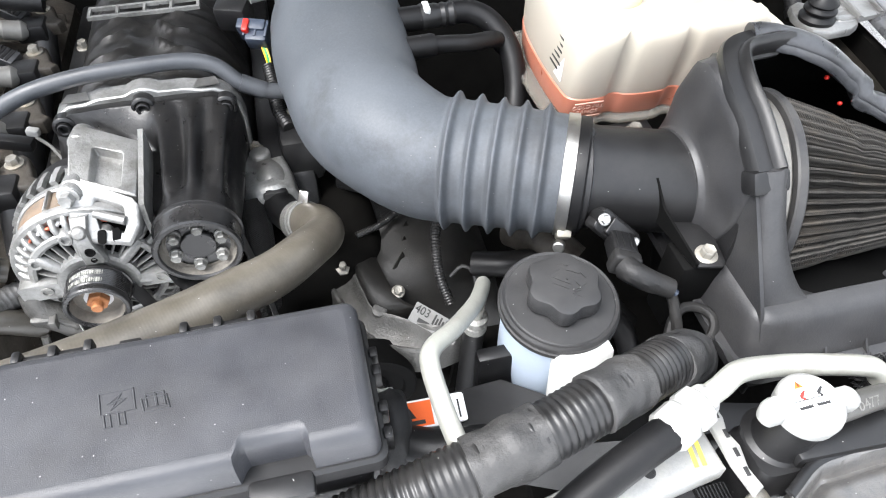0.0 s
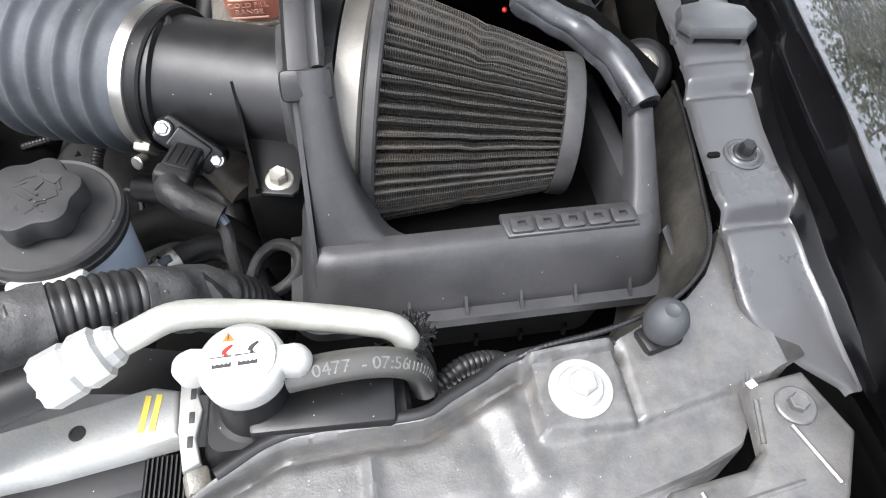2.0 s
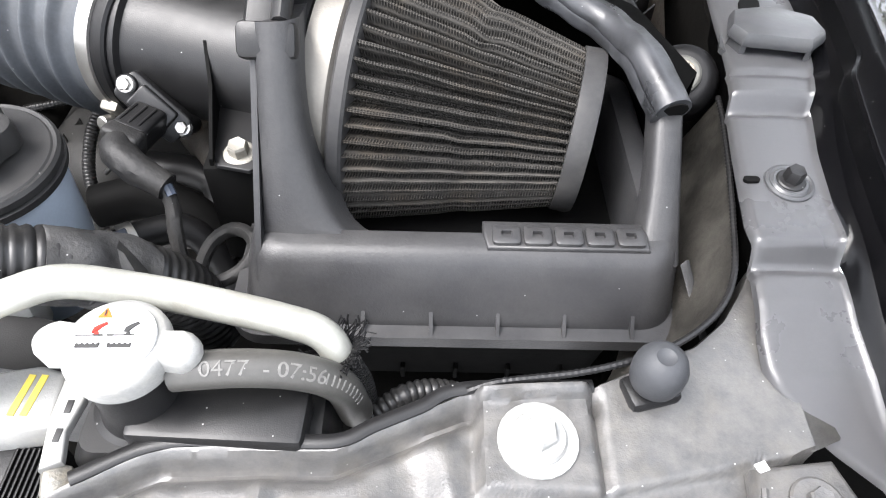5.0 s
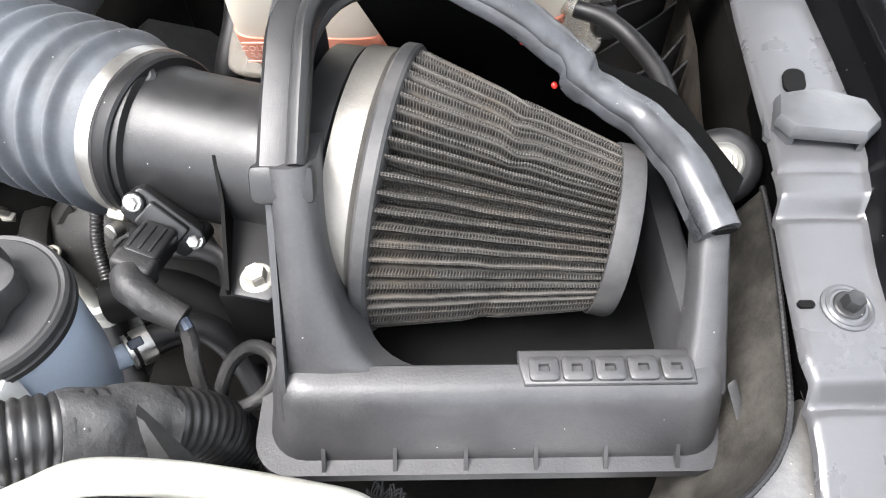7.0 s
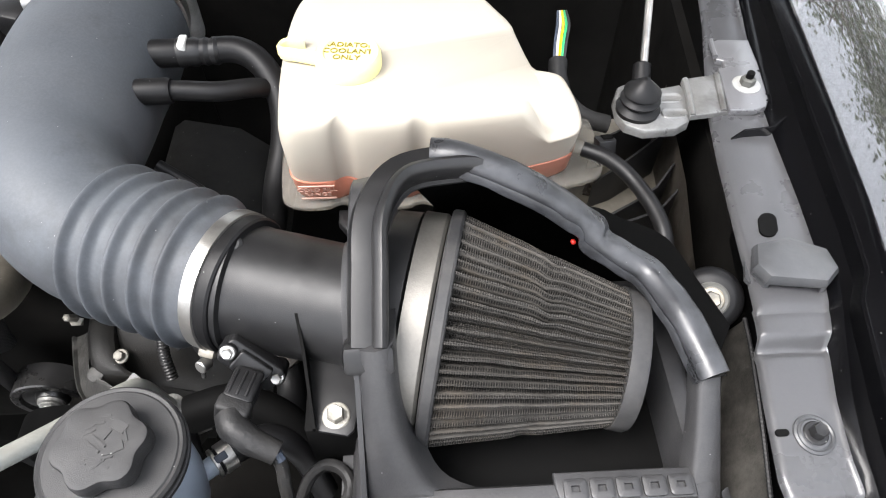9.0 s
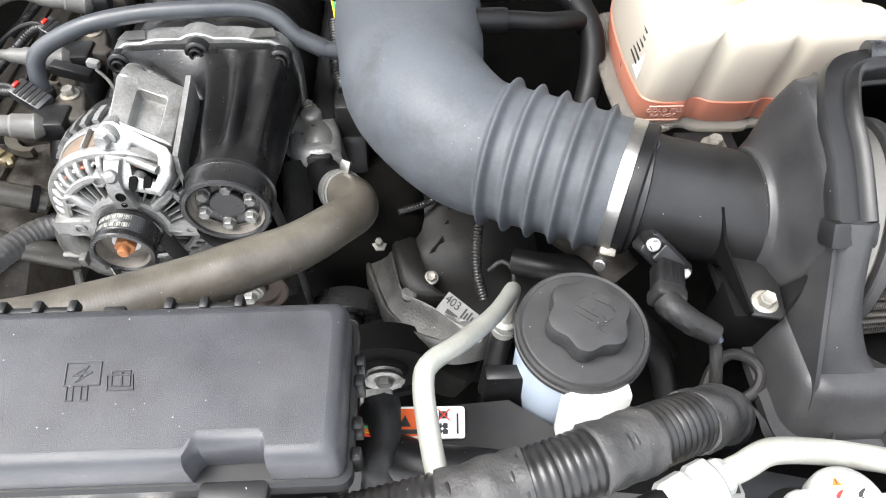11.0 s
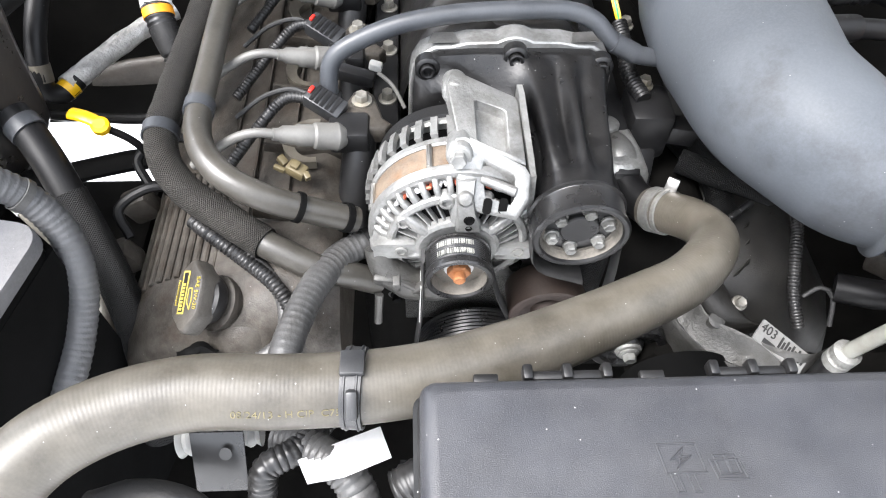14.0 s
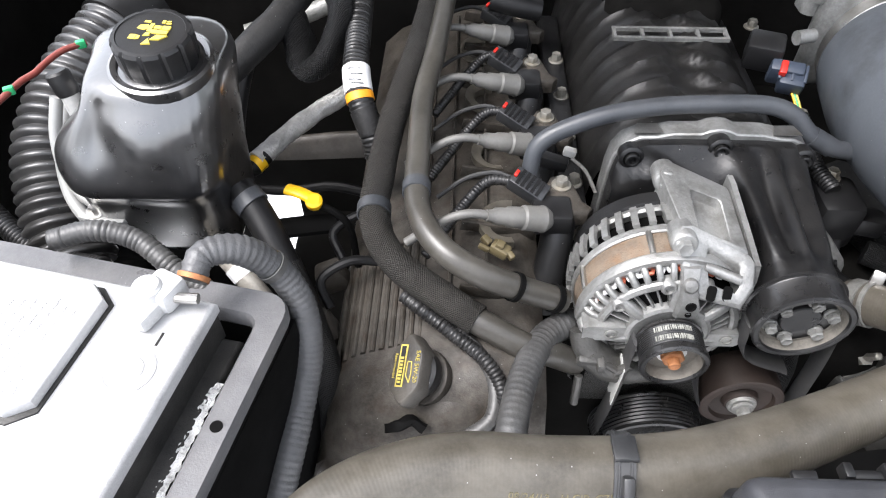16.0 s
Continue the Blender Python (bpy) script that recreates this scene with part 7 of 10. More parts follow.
for k, y0 in ((0, 0.4465), (1, 0.4385)):
    for i in range(17):
        a = radians(66 + 4.0 * i)
        bm = BM()
        w = 0.0003 + 0.0005 * ((i * 7 + k * 3) % 3) / 2
        loft(bm, [[ring_at(r, a + q * w / 0.025, y0 + v) for q, v in ((-1, -0.0022 + 0.0006 * (i % 4 == 0)), (1, -0.0022), (1, 0.0022), (-1, 0.0022))] for r in (0.0240, 0.0256)])
        part("print_bar", bm, PULLEY_PRINT, apul)

# mounting bracket: two windowed arms, bolt bosses, side web and stem
brkt = thing("alternator_bracket", (-0.18, 0.53, 1.15), "cast aluminium alternator bracket with two windows", "bracket")


def window_frame(outer, inner, deep, floor, name):
    """A cast frame down to the level deep: softened rim and a window sunk to a floor, or open when floor is None."""
    w = BM()
    o, q = [Vector(p) for p in outer], [Vector(p) for p in inner]
    co = sum(o, Vector()) / len(o)
    cq = sum(q, Vector()) / len(q)
    down = Vector((0, 0, -1))
    loops = [[Vector((p.x, p.y, min(p.z - 0.004, deep))) + (co - p) * 0.05 for p in o], [p + down * 0.0022 for p in o], [p + (co - p) * 0.035 + down * 0.0004 for p in o], [p + (co - p) * 0.075 for p in o], [p + (p - cq) * 0.09 for p in q], [p + (p - cq) * 0.02 + down * 0.0008 for p in q], [p + down * 0.004 for p in q], [p + (cq - p) * 0.08 + down * (floor or 0.020) for p in q]]
    loft(w, loops, caps=False)
    if floor:
        w.verts.ensure_lookup_table()
        n = len(o)
        w.faces.new(w.verts[-n:])
    return part(name, w, CAST, brkt, sharp=40)


window_frame([(-0.2120, 0.5560, 1.1905), (-0.2080, 0.5655, 1.1925), (-0.2010, 0.5670, 1.1925), (-0.1565, 0.5510, 1.1805), (-0.1550, 0.5460, 1.1795), (-0.1555, 0.4840, 1.1760), (-0.1660, 0.4870, 1.1790), (-0.2060, 0.5010, 1.1890)],
             [(-0.1905, 0.5350, 1.1872), (-0.1900, 0.5390, 1.1875), (-0.1885, 0.5400, 1.1872), (-0.1690, 0.5345, 1.1825), (-0.1672, 0.5320, 1.1818), (-0.1675, 0.4965, 1.1788), (-0.1700, 0.4940, 1.1790), (-0.1905, 0.5010, 1.1845)], 1.150, 0.0085, "rear_arm")
window_frame([(-0.2125, 0.4860, 1.1880), (-0.2075, 0.4960, 1.1925), (-0.2000, 0.4965, 1.1925), (-0.1565, 0.4785, 1.1790), (-0.1530, 0.4740, 1.1755), (-0.1545, 0.4600, 1.1640), (-0.1640, 0.4500, 1.1545), (-0.1990, 0.4580, 1.1580)],
             [(-0.1880, 0.4780, 1.1765), (-0.1868, 0.4840, 1.1785), (-0.1850, 0.4845, 1.1785), (-0.1660, 0.4745, 1.1750), (-0.1648, 0.4720, 1.1735), (-0.1655, 0.4610, 1.1645), (-0.1680, 0.4585, 1.1610), (-0.1860, 0.4640, 1.1640)], 1.152, None, "front_arm")
bm = BM()
cyl(bm, (-0.1885, 0.4745, 1.1705), (-0.1645, 0.4640, 1.1675), 0.0038, n=16)
part("window_bar", bm, CAST, brkt)
for c in ((-0.2045, 0.5640, 1.1800), (-0.2040, 0.4960, 1.1805)):
    bm = BM()
    lathe(bm, Vector(c), (-0.05, -1, 0.16), [(0.0096, -0.010), (0.0100, 0.0), (0.0100, 0.0100), (0.0092, 0.0112), (0.008, 0.0114)], 28)
    part("boss", bm, CAST, brkt)
    hexbolt(brkt, Vector(c) + Vector((-0.0008, -0.0118, 0.0022)), (-0.12, -0.9, 0.30), 0.0060, 0.0075, 0.0090, mat=CAST, label="bright flange bolt")
bm = BM()
loft(bm, [[(-0.1560, 0.560, 1.1850), (-0.1515, 0.560, 1.1850), (-0.1515, 0.56, 1.12), (-0.1560, 0.56, 1.12)], [(-0.1552, 0.55, 1.1845), (-0.1507, 0.55, 1.1845), (-0.1507, 0.55, 1.12), (-0.1552, 0.55, 1.12)], [(-0.1540, 0.50, 1.1775), (-0.1495, 0.50, 1.1775), (-0.1495, 0.50, 1.12), (-0.1540, 0.50, 1.12)], [(-0.1535, 0.4735, 1.1735), (-0.1490, 0.4735, 1.1735), (-0.149, 0.4735, 1.12), (-0.1535, 0.4735, 1.12)], [(-0.1530, 0.4690, 1.1600), (-0.1490, 0.4690, 1.1600), (-0.149, 0.469, 1.12), (-0.153, 0.469, 1.12)]])
part("side_web", bm, CAST, brkt)
for x in (-0.1850, -0.1735):
    bm = BM()
    slab(bm, rrect(-0.0032, 0.0032, -0.0058, 0.0058, 0.0025, 4), -0.002, 0.0006, 0.0, plate_pose((x, 0.4572, 1.1600), (1, -0.15, -0.1), (0, 0.62, 0.78)))
    part("small_opening", bm, DARK, brkt)
# stem from the front arm down to the housing's face
bm = BM()
loft(bm, [[Vector((x - w, y, z)), Vector((x - w * 0.8, y - 0.003, z + 0.001)), Vector((x + w * 0.8, y - 0.003, z + 0.001)), Vector((x + w, y, z)), Vector((x + w * 0.8, y + 0.012, z - 0.003)), Vector((x - w * 0.8, y + 0.012, z - 0.003))] for x, w, y, z in ((-0.2000, 0.0075, 0.4720, 1.1730), (-0.2010, 0.0065, 0.4610, 1.1640), (-0.1995, 0.0070, 0.4570, 1.1540), (-0.1980, 0.0090, 0.4555, 1.1440), (-0.1975, 0.0100, 0.4560, 1.1340))])
part("stem", bm, CAST, brkt)
bm = BM()
lathe(bm, (-0.2010, 0.4600, 1.1655), (0, -0.8, 0.6), [(0.0062, -0.004), (0.0060, 0.001), (0.0045, 0.003), (0.0015, 0.0036)], 18)
part("stem_knob", bm, CAST, brkt)
for z, r in ((1.1490, 0.0042), (1.1400, 0.0026)):
    bm = BM()
    lathe(bm, (-0.1978, 0.4530, z), (0, -1, 0.2), [(r, 0), (r * 0.9, 0.0010), (r * 0.7, 0.0010), (r * 0.6, 0.0002), (r * 0.1, 0.0002)], 18)
    part("stem_hole", bm, DARK, brkt)
# lower casting that carries the body, left of the belt
low = thing("lower_mount", (-0.25, 0.46, 1.05), "dark cast lower alternator mount with webs", "mount")
bm = BM()
sweep(bm, [(-0.268, 0.470, 1.098), (-0.262, 0.462, 1.080), (-0.246, 0.460, 1.062), (-0.226, 0.462, 1.050), (-0.205, 0.465, 1.045)], lambda q, L: 0.011 + 0.004 * math.sin(3.1 * q / L), 14, 0.006, crinkle=0.12)
part("casting", bm, HEAD_CAST, low, sharp=60)
for a, b in (((-0.262, 0.452, 1.084), (-0.236, 0.448, 1.066)), ((-0.246, 0.449, 1.056), (-0.228, 0.447, 1.078))):
    bm = BM()
    cyl(bm, a, b, 0.0035, n=10)
    part("web", bm, HEAD_CAST, low)

# ---- pulleys and belt at the front of the engine ----


def pulley(label, c, r, w, mat, hubmat, grooves=0, bolt=0.0065):
    p = thing("pulley", c, label, "pulley", group="belt pulleys")
    b = BM()
    prof = [(r * 0.9, 0), (r, 0.001)]
    prof += [(r - 0.001 * (i % 2), 0.003 + (w - 0.006) * i / max(1, grooves * 2)) for i in range(grooves * 2)] if grooves else []
    prof += [(r, w - 0.001), (r - 0.002, w), (r * 0.78, w), (r * 0.74, w - 0.004), (r * 0.45, w - 0.006), (r * 0.40, w - 0.001), (r * 0.3, w)]
    lathe(b, Vector(c) + Vector((0, w, 0)), (0, -1, 0), prof, 48)
    part("wheel", b, mat, p, sharp=25)
    b = BM()
    lathe(b, Vector(c) + Vector((0, 0.001, 0)), (0, -1, 0), [(r * 0.36, 0), (r * 0.34, 0.003), (r * 0.2, 0.004)], 24)
    part("hub", b, hubmat, p)
    hexbolt(p, Vector(c) + Vector((0, -0.004, 0)), (0, -1, 0), bolt, 0.007, bolt * 1.5, mat=hubmat)
    return p


pulley("smooth brown-stained idler pulley", (-0.121, 0.446, 1.021), 0.0355, 0.034, DARK_RUST, CAST_DULL)
pulley("black grooved water pump pulley", (-0.180, 0.446, 0.925), 0.055, 0.036, PULLEY, HEAD_CAST, 8)
pulley("black belt tensioner pulley", (-0.036, 0.440, 0.962), 0.036, 0.026, PULLEY, CAST_DULL)
# wheel coloured near black for the shade it sits in
crk = pulley("black crankshaft pulley with a torn metal cap", (0.003, 0.384, 0.960), 0.052, 0.03, DARK, HEAD_CAST, 0, 0.008)
bm = BM()
lathe(bm, (0.003, 0.3815, 0.960), (0, -1, 0), [(0.0105, 0.003), (0.0165, 0.002), (0.0195, 0.0045)], 44, caps=False, bumpy=lambda a, r, h: r * (1 + (0.10 * noise.noise(Vector((4 * math.cos(a), 4 * math.sin(a), 1))) if r > 0.018 else 0)))
part("torn_cap", bm, CAST_DULL, crk, "bright torn metal cap")
belt = thing("drive_belt", (-0.15, 0.46, 1.0), "black ribbed drive belt", "belt")
for pts in ([(-0.2315, 0.452, 1.11), (-0.2325, 0.451, 1.04), (-0.238, 0.451, 0.97)], [(-0.1800, 0.452, 1.10), (-0.168, 0.452, 1.05), (-0.158, 0.453, 1.02)], [(-0.0800, 0.458, 1.13), (-0.074, 0.457, 1.07), (-0.07, 0.456, 0.97)], [(-0.149, 0.458, 1.13), (-0.14, 0.457, 1.09), (-0.10, 0.456, 1.07)]):
    bm = BM()
    sweep(bm, pts, 0.010, 8, 0.01, sec=(0.18, 1.0))
    part("run", bm, BELT, belt)
bm = BM()
loft(bm, [[(-0.2332, 0.4425, 1.075), (-0.2332, 0.4600, 1.075), (-0.2345, 0.4600, 1.02), (-0.2345, 0.4425, 1.02)], [(-0.2338, 0.4425, 1.075), (-0.2338, 0.4600, 1.075), (-0.2352, 0.4600, 1.02), (-0.2352, 0.4425, 1.02)]])
part("belt_print", bm, GREY_PRINT, belt, "pale worn print")

# engine front cover and block, cast and dull behind the pulleys
block = thing("engine_front", (-0.1, 0.6, 0.8), "dull cast engine front cover with bosses", "engine")
bm = BM()
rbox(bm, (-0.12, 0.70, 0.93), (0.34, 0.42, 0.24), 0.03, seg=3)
part("block", bm, SHADE_GRIME, block)
bm = BM()
rbox(bm, (-0.19, 0.515, 1.00), (0.14, 0.05, 0.13), 0.012)
part("cover", bm, HEAD_CAST, block)
for c in ((-0.235, 0.487, 1.03), (-0.15, 0.487, 1.045), (-0.2, 0.487, 1.01), (-0.255, 0.49, 0.99)):
    bm = BM()
    cyl(bm, Vector(c) + Vector((0, 0.02, 0)), c, 0.009, n=16, bev=0.001)
    part("boss", bm, HEAD_CAST, block)
    hexbolt(block, c, (0, -1, 0), 0.005, 0.006, 0.007, mat=DARK)

hose("bypass_hose", [(-0.094, 0.600, 1.078), (-0.087, 0.565, 1.074), (-0.081, 0.535, 1.068), (-0.079, 0.500, 1.058), (-0.084, 0.475, 1.04), (-0.09, 0.462, 1.0)], 0.0105, BRAID_DARK, "black braided bypass hose beside the drive pulley", n=18)
# thermostat housing and upper radiator hose
thermo = thing("thermostat_housing", (-0.055, 0.55, 1.08), "dull cast thermostat housing", "thermostat housing")
bm = BM()
sweep(bm, [(-0.096, 0.592, 1.096), (-0.076, 0.589, 1.099), (-0.058, 0.577, 1.098), (-0.052, 0.556, 1.093), (-0.052, 0.540, 1.088)], lambda s, L: 0.0155 + 0.002 * math.cos(s / L * 9), 20, 0.004)
part("casting", bm, STAMPED, thermo, "grey water outlet", sharp=60)
bm = BM()
top = [(-0.084, 0.572), (-0.073, 0.592), (-0.040, 0.592), (-0.034, 0.570), (-0.032, 0.545), (-0.046, 0.540), (-0.066, 0.538), (-0.080, 0.550)]
mid = Vector((-0.058, 0.568))
loft(bm, [[(*(mid + (Vector(p) - mid) * k), z + 0.004 * math.sin(90 * p[0])) for p in top] for k, z in ((1.18, 1.070), (1.10, 1.088), (1.06, 1.098), (0.97, 1.104), (0.80, 1.107), (0.50, 1.107))])
cyl(bm, (-0.062, 0.590, 1.085), (-0.062, 0.590, 1.116), 0.0105, n=20, bev=0.002)
part("upper_block", bm, CAST, thermo, "pale cast block", sharp=50)
bm = BM()
slab(bm, [(-0.100, 0.600), (-0.096, 0.572), (-0.086, 0.560), (-0.066, 0.556), (-0.044, 0.566), (-0.036, 0.588), (-0.040, 0.608), (-0.052, 0.618), (-0.09, 0.618)], 1.050, 1.090, 0.008)
part("flange", bm, CAST, thermo)
bm = BM()
slab(bm, [(-0.090, 0.585), (-0.062, 0.574), (-0.047, 0.582), (-0.046, 0.598), (-0.056, 0.606), (-0.088, 0.604)], 1.088, 1.099, 0.004)
part("raised_pad", bm, CAST, thermo)
bm = BM()
cyl(bm, (-0.066, 0.603, 1.075), (-0.066, 0.603, 1.108), 0.010, n=20, bev=0.002)
part("boss", bm, CAST, thermo)
hexbolt(thermo, (-0.066, 0.603, 1.109), (0, 0, 1), 0.0055, 0.007, 0.0085, mat=ZINC)
bm = BM()
sweep(bm, [(-0.052, 0.545, 1.089), (-0.046, 0.528, 1.087), (-0.036, 0.511, 1.0896)], 0.0160, 20, 0.004)
part("neck", bm, HOSE_SMOOTH, thermo)
RH = [(-0.0359, 0.511, 1.0896), (-0.0242, 0.4947, 1.1026), (-0.013, 0.4738, 1.1168), (-0.0106, 0.4482, 1.1303), (-0.0256, 0.4215, 1.1443), (-0.0521, 0.3968, 1.1496), (-0.0873, 0.3783, 1.1531), (-0.1227, 0.3629, 1.1531), (-0.1757, 0.3408, 1.157), (-0.2237, 0.3252, 1.1607), (-0.2694, 0.3173, 1.1639), (-0.3182, 0.3141, 1.1675), (-0.365, 0.3132, 1.171), (-0.4056, 0.3033, 1.1724), (-0.4381, 0.2853, 1.1721), (-0.4609, 0.2619, 1.1658), (-0.4817, 0.2314, 1.1546)]
rhose = thing("radiator_hose", (-0.2, 0.35, 1.15), "thick worn brown-grey upper radiator hose", "hose")
bm = BM()
sweep(bm, RH, lambda s, L: 0.0176 + 0.0042 * min(1, max(0, s - 0.10) / 0.2), 30, 0.005)
part("hose", bm, HOSE, rhose, sharp=80)
hdir = (Vector(RH[1]) - Vector(RH[0])).normalized()
for k, w in ((0.010, 0.010), (0.020, 0.004)):
    band(rhose, Vector(RH[0]) + hdir * k, hdir, 0.0180, w, CAST_DULL, "spring_clamp", 0.0016, "grey spring clamp")
bm = BM()
rbox(bm, Vector(RH[0]) + hdir * 0.012 + Vector((0.006, 0.008, 0.022)), (0.010, 0.004, 0.014), 0.001, rot=(-30, 0, -30))
part("clamp_ear", bm, STEEL, rhose)
cdir = Vector((1, -0.08, 0.02)).normalized()
CP = Vector((-0.2740, 0.3169, 1.1643))
band(rhose, CP, cdir, 0.0221, 0.0125, STRAP, "strap", 0.0020, "slate plastic strap")
bm = BM()
rbox(bm, CP + Vector((0.0, -0.0165, 0.0155)), (0.007, 0.017, 0.013), 0.002, rot=(40, 0, 0))
rbox(bm, CP + Vector((0.0, 0.004, 0.024)), (0.014, 0.016, 0.004), 0.001, rot=(-8, 0, 0))
part("buckle", bm, STRAP, rhose)
for dx in (-0.0035, 0.0035):
    bm = BM()
    lathe(bm, CP + cdir * (dx - 0.0008), cdir, [(0.0240, 0), (0.0249, 0.0004), (0.0249, 0.0012), (0.0240, 0.0016)], 36, caps=False)
    part("strap_rib", bm, STRAP, rhose)
RHP = resample([Vector(p) for p in RH[::-1]], 0.004)
code = lettering("08/24/13 - H CIP  C757", 0.0064, Matrix(), FADED_PRINT, rhose, depth=0.0002, label="faded yellow print")
LEFT = sum((b - a).length for a, b in zip(RHP[:-1], RHP[1:]) if b.x < -0.309)
wrap_print(code, RHP, 0.0218, LEFT, 30)

# PCV hose over the supercharger
breath = thing("breather_hose", (-0.17, 0.62, 1.19), "slate rubber breather hose crossing the supercharger", "hose")
BH = [(-0.3085, 0.596, 1.140), (-0.3085, 0.601, 1.155), (-0.304, 0.607, 1.172), (-0.288, 0.612, 1.184), (-0.249, 0.617, 1.199), (-0.202, 0.623, 1.205), (-0.150, 0.628, 1.205), (-0.110, 0.632, 1.202), (-0.085, 0.630, 1.194), (-0.066, 0.622, 1.178), (-0.045, 0.620, 1.167), (-0.015, 0.622, 1.16)]
bm = BM()
sweep(bm, BH, 0.0078, 18, 0.004)
part("tube", bm, PCV, breath, sharp=80)
bm = BM()
lathe(bm, BH[0], (0, 0.25, 1), [(0.0085, -0.006), (0.0105, -0.004), (0.0105, 0.004), (0.0085, 0.006)], 20)
part("end_collar", bm, PLASTIC, breath)
bm = BM()
sweep(bm, [BH[-3], BH[-2]], 0.0088, 18, 0.006)
part("end_sleeve", bm, PCV, breath)

# throttle body at the elbow's end
tb_ = thing("throttle_assembly", (0.03, 0.76, 1.2), "cast aluminium throttle body behind the elbow", "throttle body")
bm = BM()
rbox(bm, (0.042, 0.772, 1.194), (0.130, 0.03, 0.118), 0.012, seg=3)
part("casting", bm, CAST, tb_)
bm = BM()
lathe(bm, (0.044, 0.757, 1.186), (0, -1, 0), [(0.060, 0), (0.0605, 0.014), (0.058, 0.016)], 44)
part("collar", bm, STEEL, tb_)
bm = BM()
loft(bm, [[(0.036 + k * x, 0.790 + k * y, z) for x, y in rrect(-0.070, 0.075, -0.012, 0.020, 0.010, 6)] for k, z in ((1.0, 1.205), (1.0, 1.232), (0.96, 1.236))])
part("flange_plate", bm, CAST, tb_, sharp=40)
for x in (-0.022, 0.04, 0.085):
    bm = BM()
    lathe(bm, (x, 0.782, 1.225), (0, -0.3, 1), [(0.013, 0), (0.0125, 0.014), (0.011, 0.016), (0.006, 0.016)], 24)
    part("flange_boss", bm, CAST, tb_)
for x in (-0.022, 0.085):
    hexbolt(tb_, (x, 0.772, 1.2595), (0, 0, 1), 0.006, 0.007, 0.009, mat=CAST)
bm = BM()
cyl(bm, (-0.03, 0.75, 1.20), (-0.048, 0.745, 1.20), 0.007, n=14)
part("spindle", bm, CAST, tb_)
tcon = thing("throttle_connector", (-0.054, 0.727, 1.17), "blue-grey plug with a red lock beside the throttle", "connector")
bm = BM()
rbox(bm, (-0.068, 0.757, 1.178), (0.035, 0.030, 0.030), 0.004, rot=(10, 0, -20))
part("black_housing", bm, PLASTIC, tcon)
bm = BM()
rbox(bm, (-0.050, 0.734, 1.168), (0.032, 0.014, 0.026), 0.003, rot=(25, 0, -20))
rbox(bm, (-0.047, 0.722, 1.163), (0.024, 0.014, 0.020), 0.003, rot=(25, 0, -20))
for dx in (-0.011, 0.0, 0.011):
    rbox(bm, (-0.047 + dx, 0.725 - dx * 0.36, 1.1745), (0.003, 0.020, 0.004), 0.001, rot=(25, 0, -20))
part("plug", bm, BLUEGREY, tcon)
bm = BM()
rbox(bm, (-0.057, 0.727, 1.1775), (0.0065, 0.015, 0.008), 0.0015, rot=(25, 0, -20))
part("lock", bm, RED, tcon, "red lock tab")
for i, mt in enumerate((YELLOW, GREEN, YELLOW_PRINT)):
    bm = BM()
    sweep(bm, [(-0.045 + 0.002 * i, 0.72, 1.158), (-0.042 + 0.002 * i, 0.705, 1.150), (-0.040 + 0.001 * i, 0.69, 1.145)], 0.0012, 6, 0.004)
    part("wire", bm, mt, tcon)
hose("throttle_loom", [(-0.040, 0.692, 1.146), (-0.038, 0.67, 1.140), (-0.037, 0.64, 1.130), (-0.028, 0.61, 1.125)], ridged(0.0072, 0.0035, 0.0015), LOOM, "black corrugated cable sleeve behind the supercharger", "cable", 12, 0.0012)

# right-hand coil with its bolt, wrapped hoses and the right valve cover
rcoil = thing("ignition_coil", (-0.02, 0.62, 1.06), "dusty black ignition coil with a plated bolt", "ignition coil", group="ignition coils")
bm = BM()
rbox(bm, (-0.02, 0.612, 1.095), (0.042, 0.05, 0.055), 0.008)
rbox(bm, (-0.024, 0.585, 1.04), (0.03, 0.035, 0.09), 0.008, rot=(-20, 0, 0))
part("body", bm, PLASTIC, rcoil)
hexbolt(rcoil, (-0.025, 0.629, 1.1235), (0, 0, 1), 0.0055, 0.007, 0.0085, mat=ZINC)
bm = BM()
rbox(bm, (0.012, 0.60, 1.095), (0.03, 0.022, 0.020), 0.003, rot=(0, 12, 0))
part("plug", bm, PLASTIC, rcoil)
hose("braided_hose", [(0.03, 0.63, 1.055), (0.045, 0.595, 1.055), (0.055, 0.57, 1.05), (0.06, 0.54, 1.03)], 0.0135, BRAID_DARK, "dark braided hose beside the ribbed valve cover", n=16)
hose("braided_hose", [(0.015, 0.585, 1.07), (0.045, 0.567, 1.07), (0.075, 0.555, 1.068), (0.10, 0.55, 1.06)], 0.012, BRAID_DARK, "dark braided hose running under the elbow", n=16)
hose("braided_hose", [(-0.075, 0.545, 1.09), (-0.073, 0.52, 1.075), (-0.075, 0.5, 1.05), (-0.08, 0.485, 1.0)], 0.013, BRAID_DARK, "dark braided hose behind the drive pulley", n=16)
rvc = thing("valve_cover", (0.08, 0.55, 0.95), "grimy black valve cover with triangular ribs", "valve cover")
bm = BM()
loft(bm, [[(0.02, y, 0.95), (0.025, y, 1.02 + dz), (0.06, y, 1.045 + dz), (0.12, y, 1.03 + dz), (0.165, y, 0.985 + dz), (0.17, y, 0.93)] for y, dz in ((0.445, -0.06), (0.46, -0.02), (0.49, 0.0), (0.75, 0.0))])
part("cover", bm, RVC_BLACK, rvc, sharp=50)
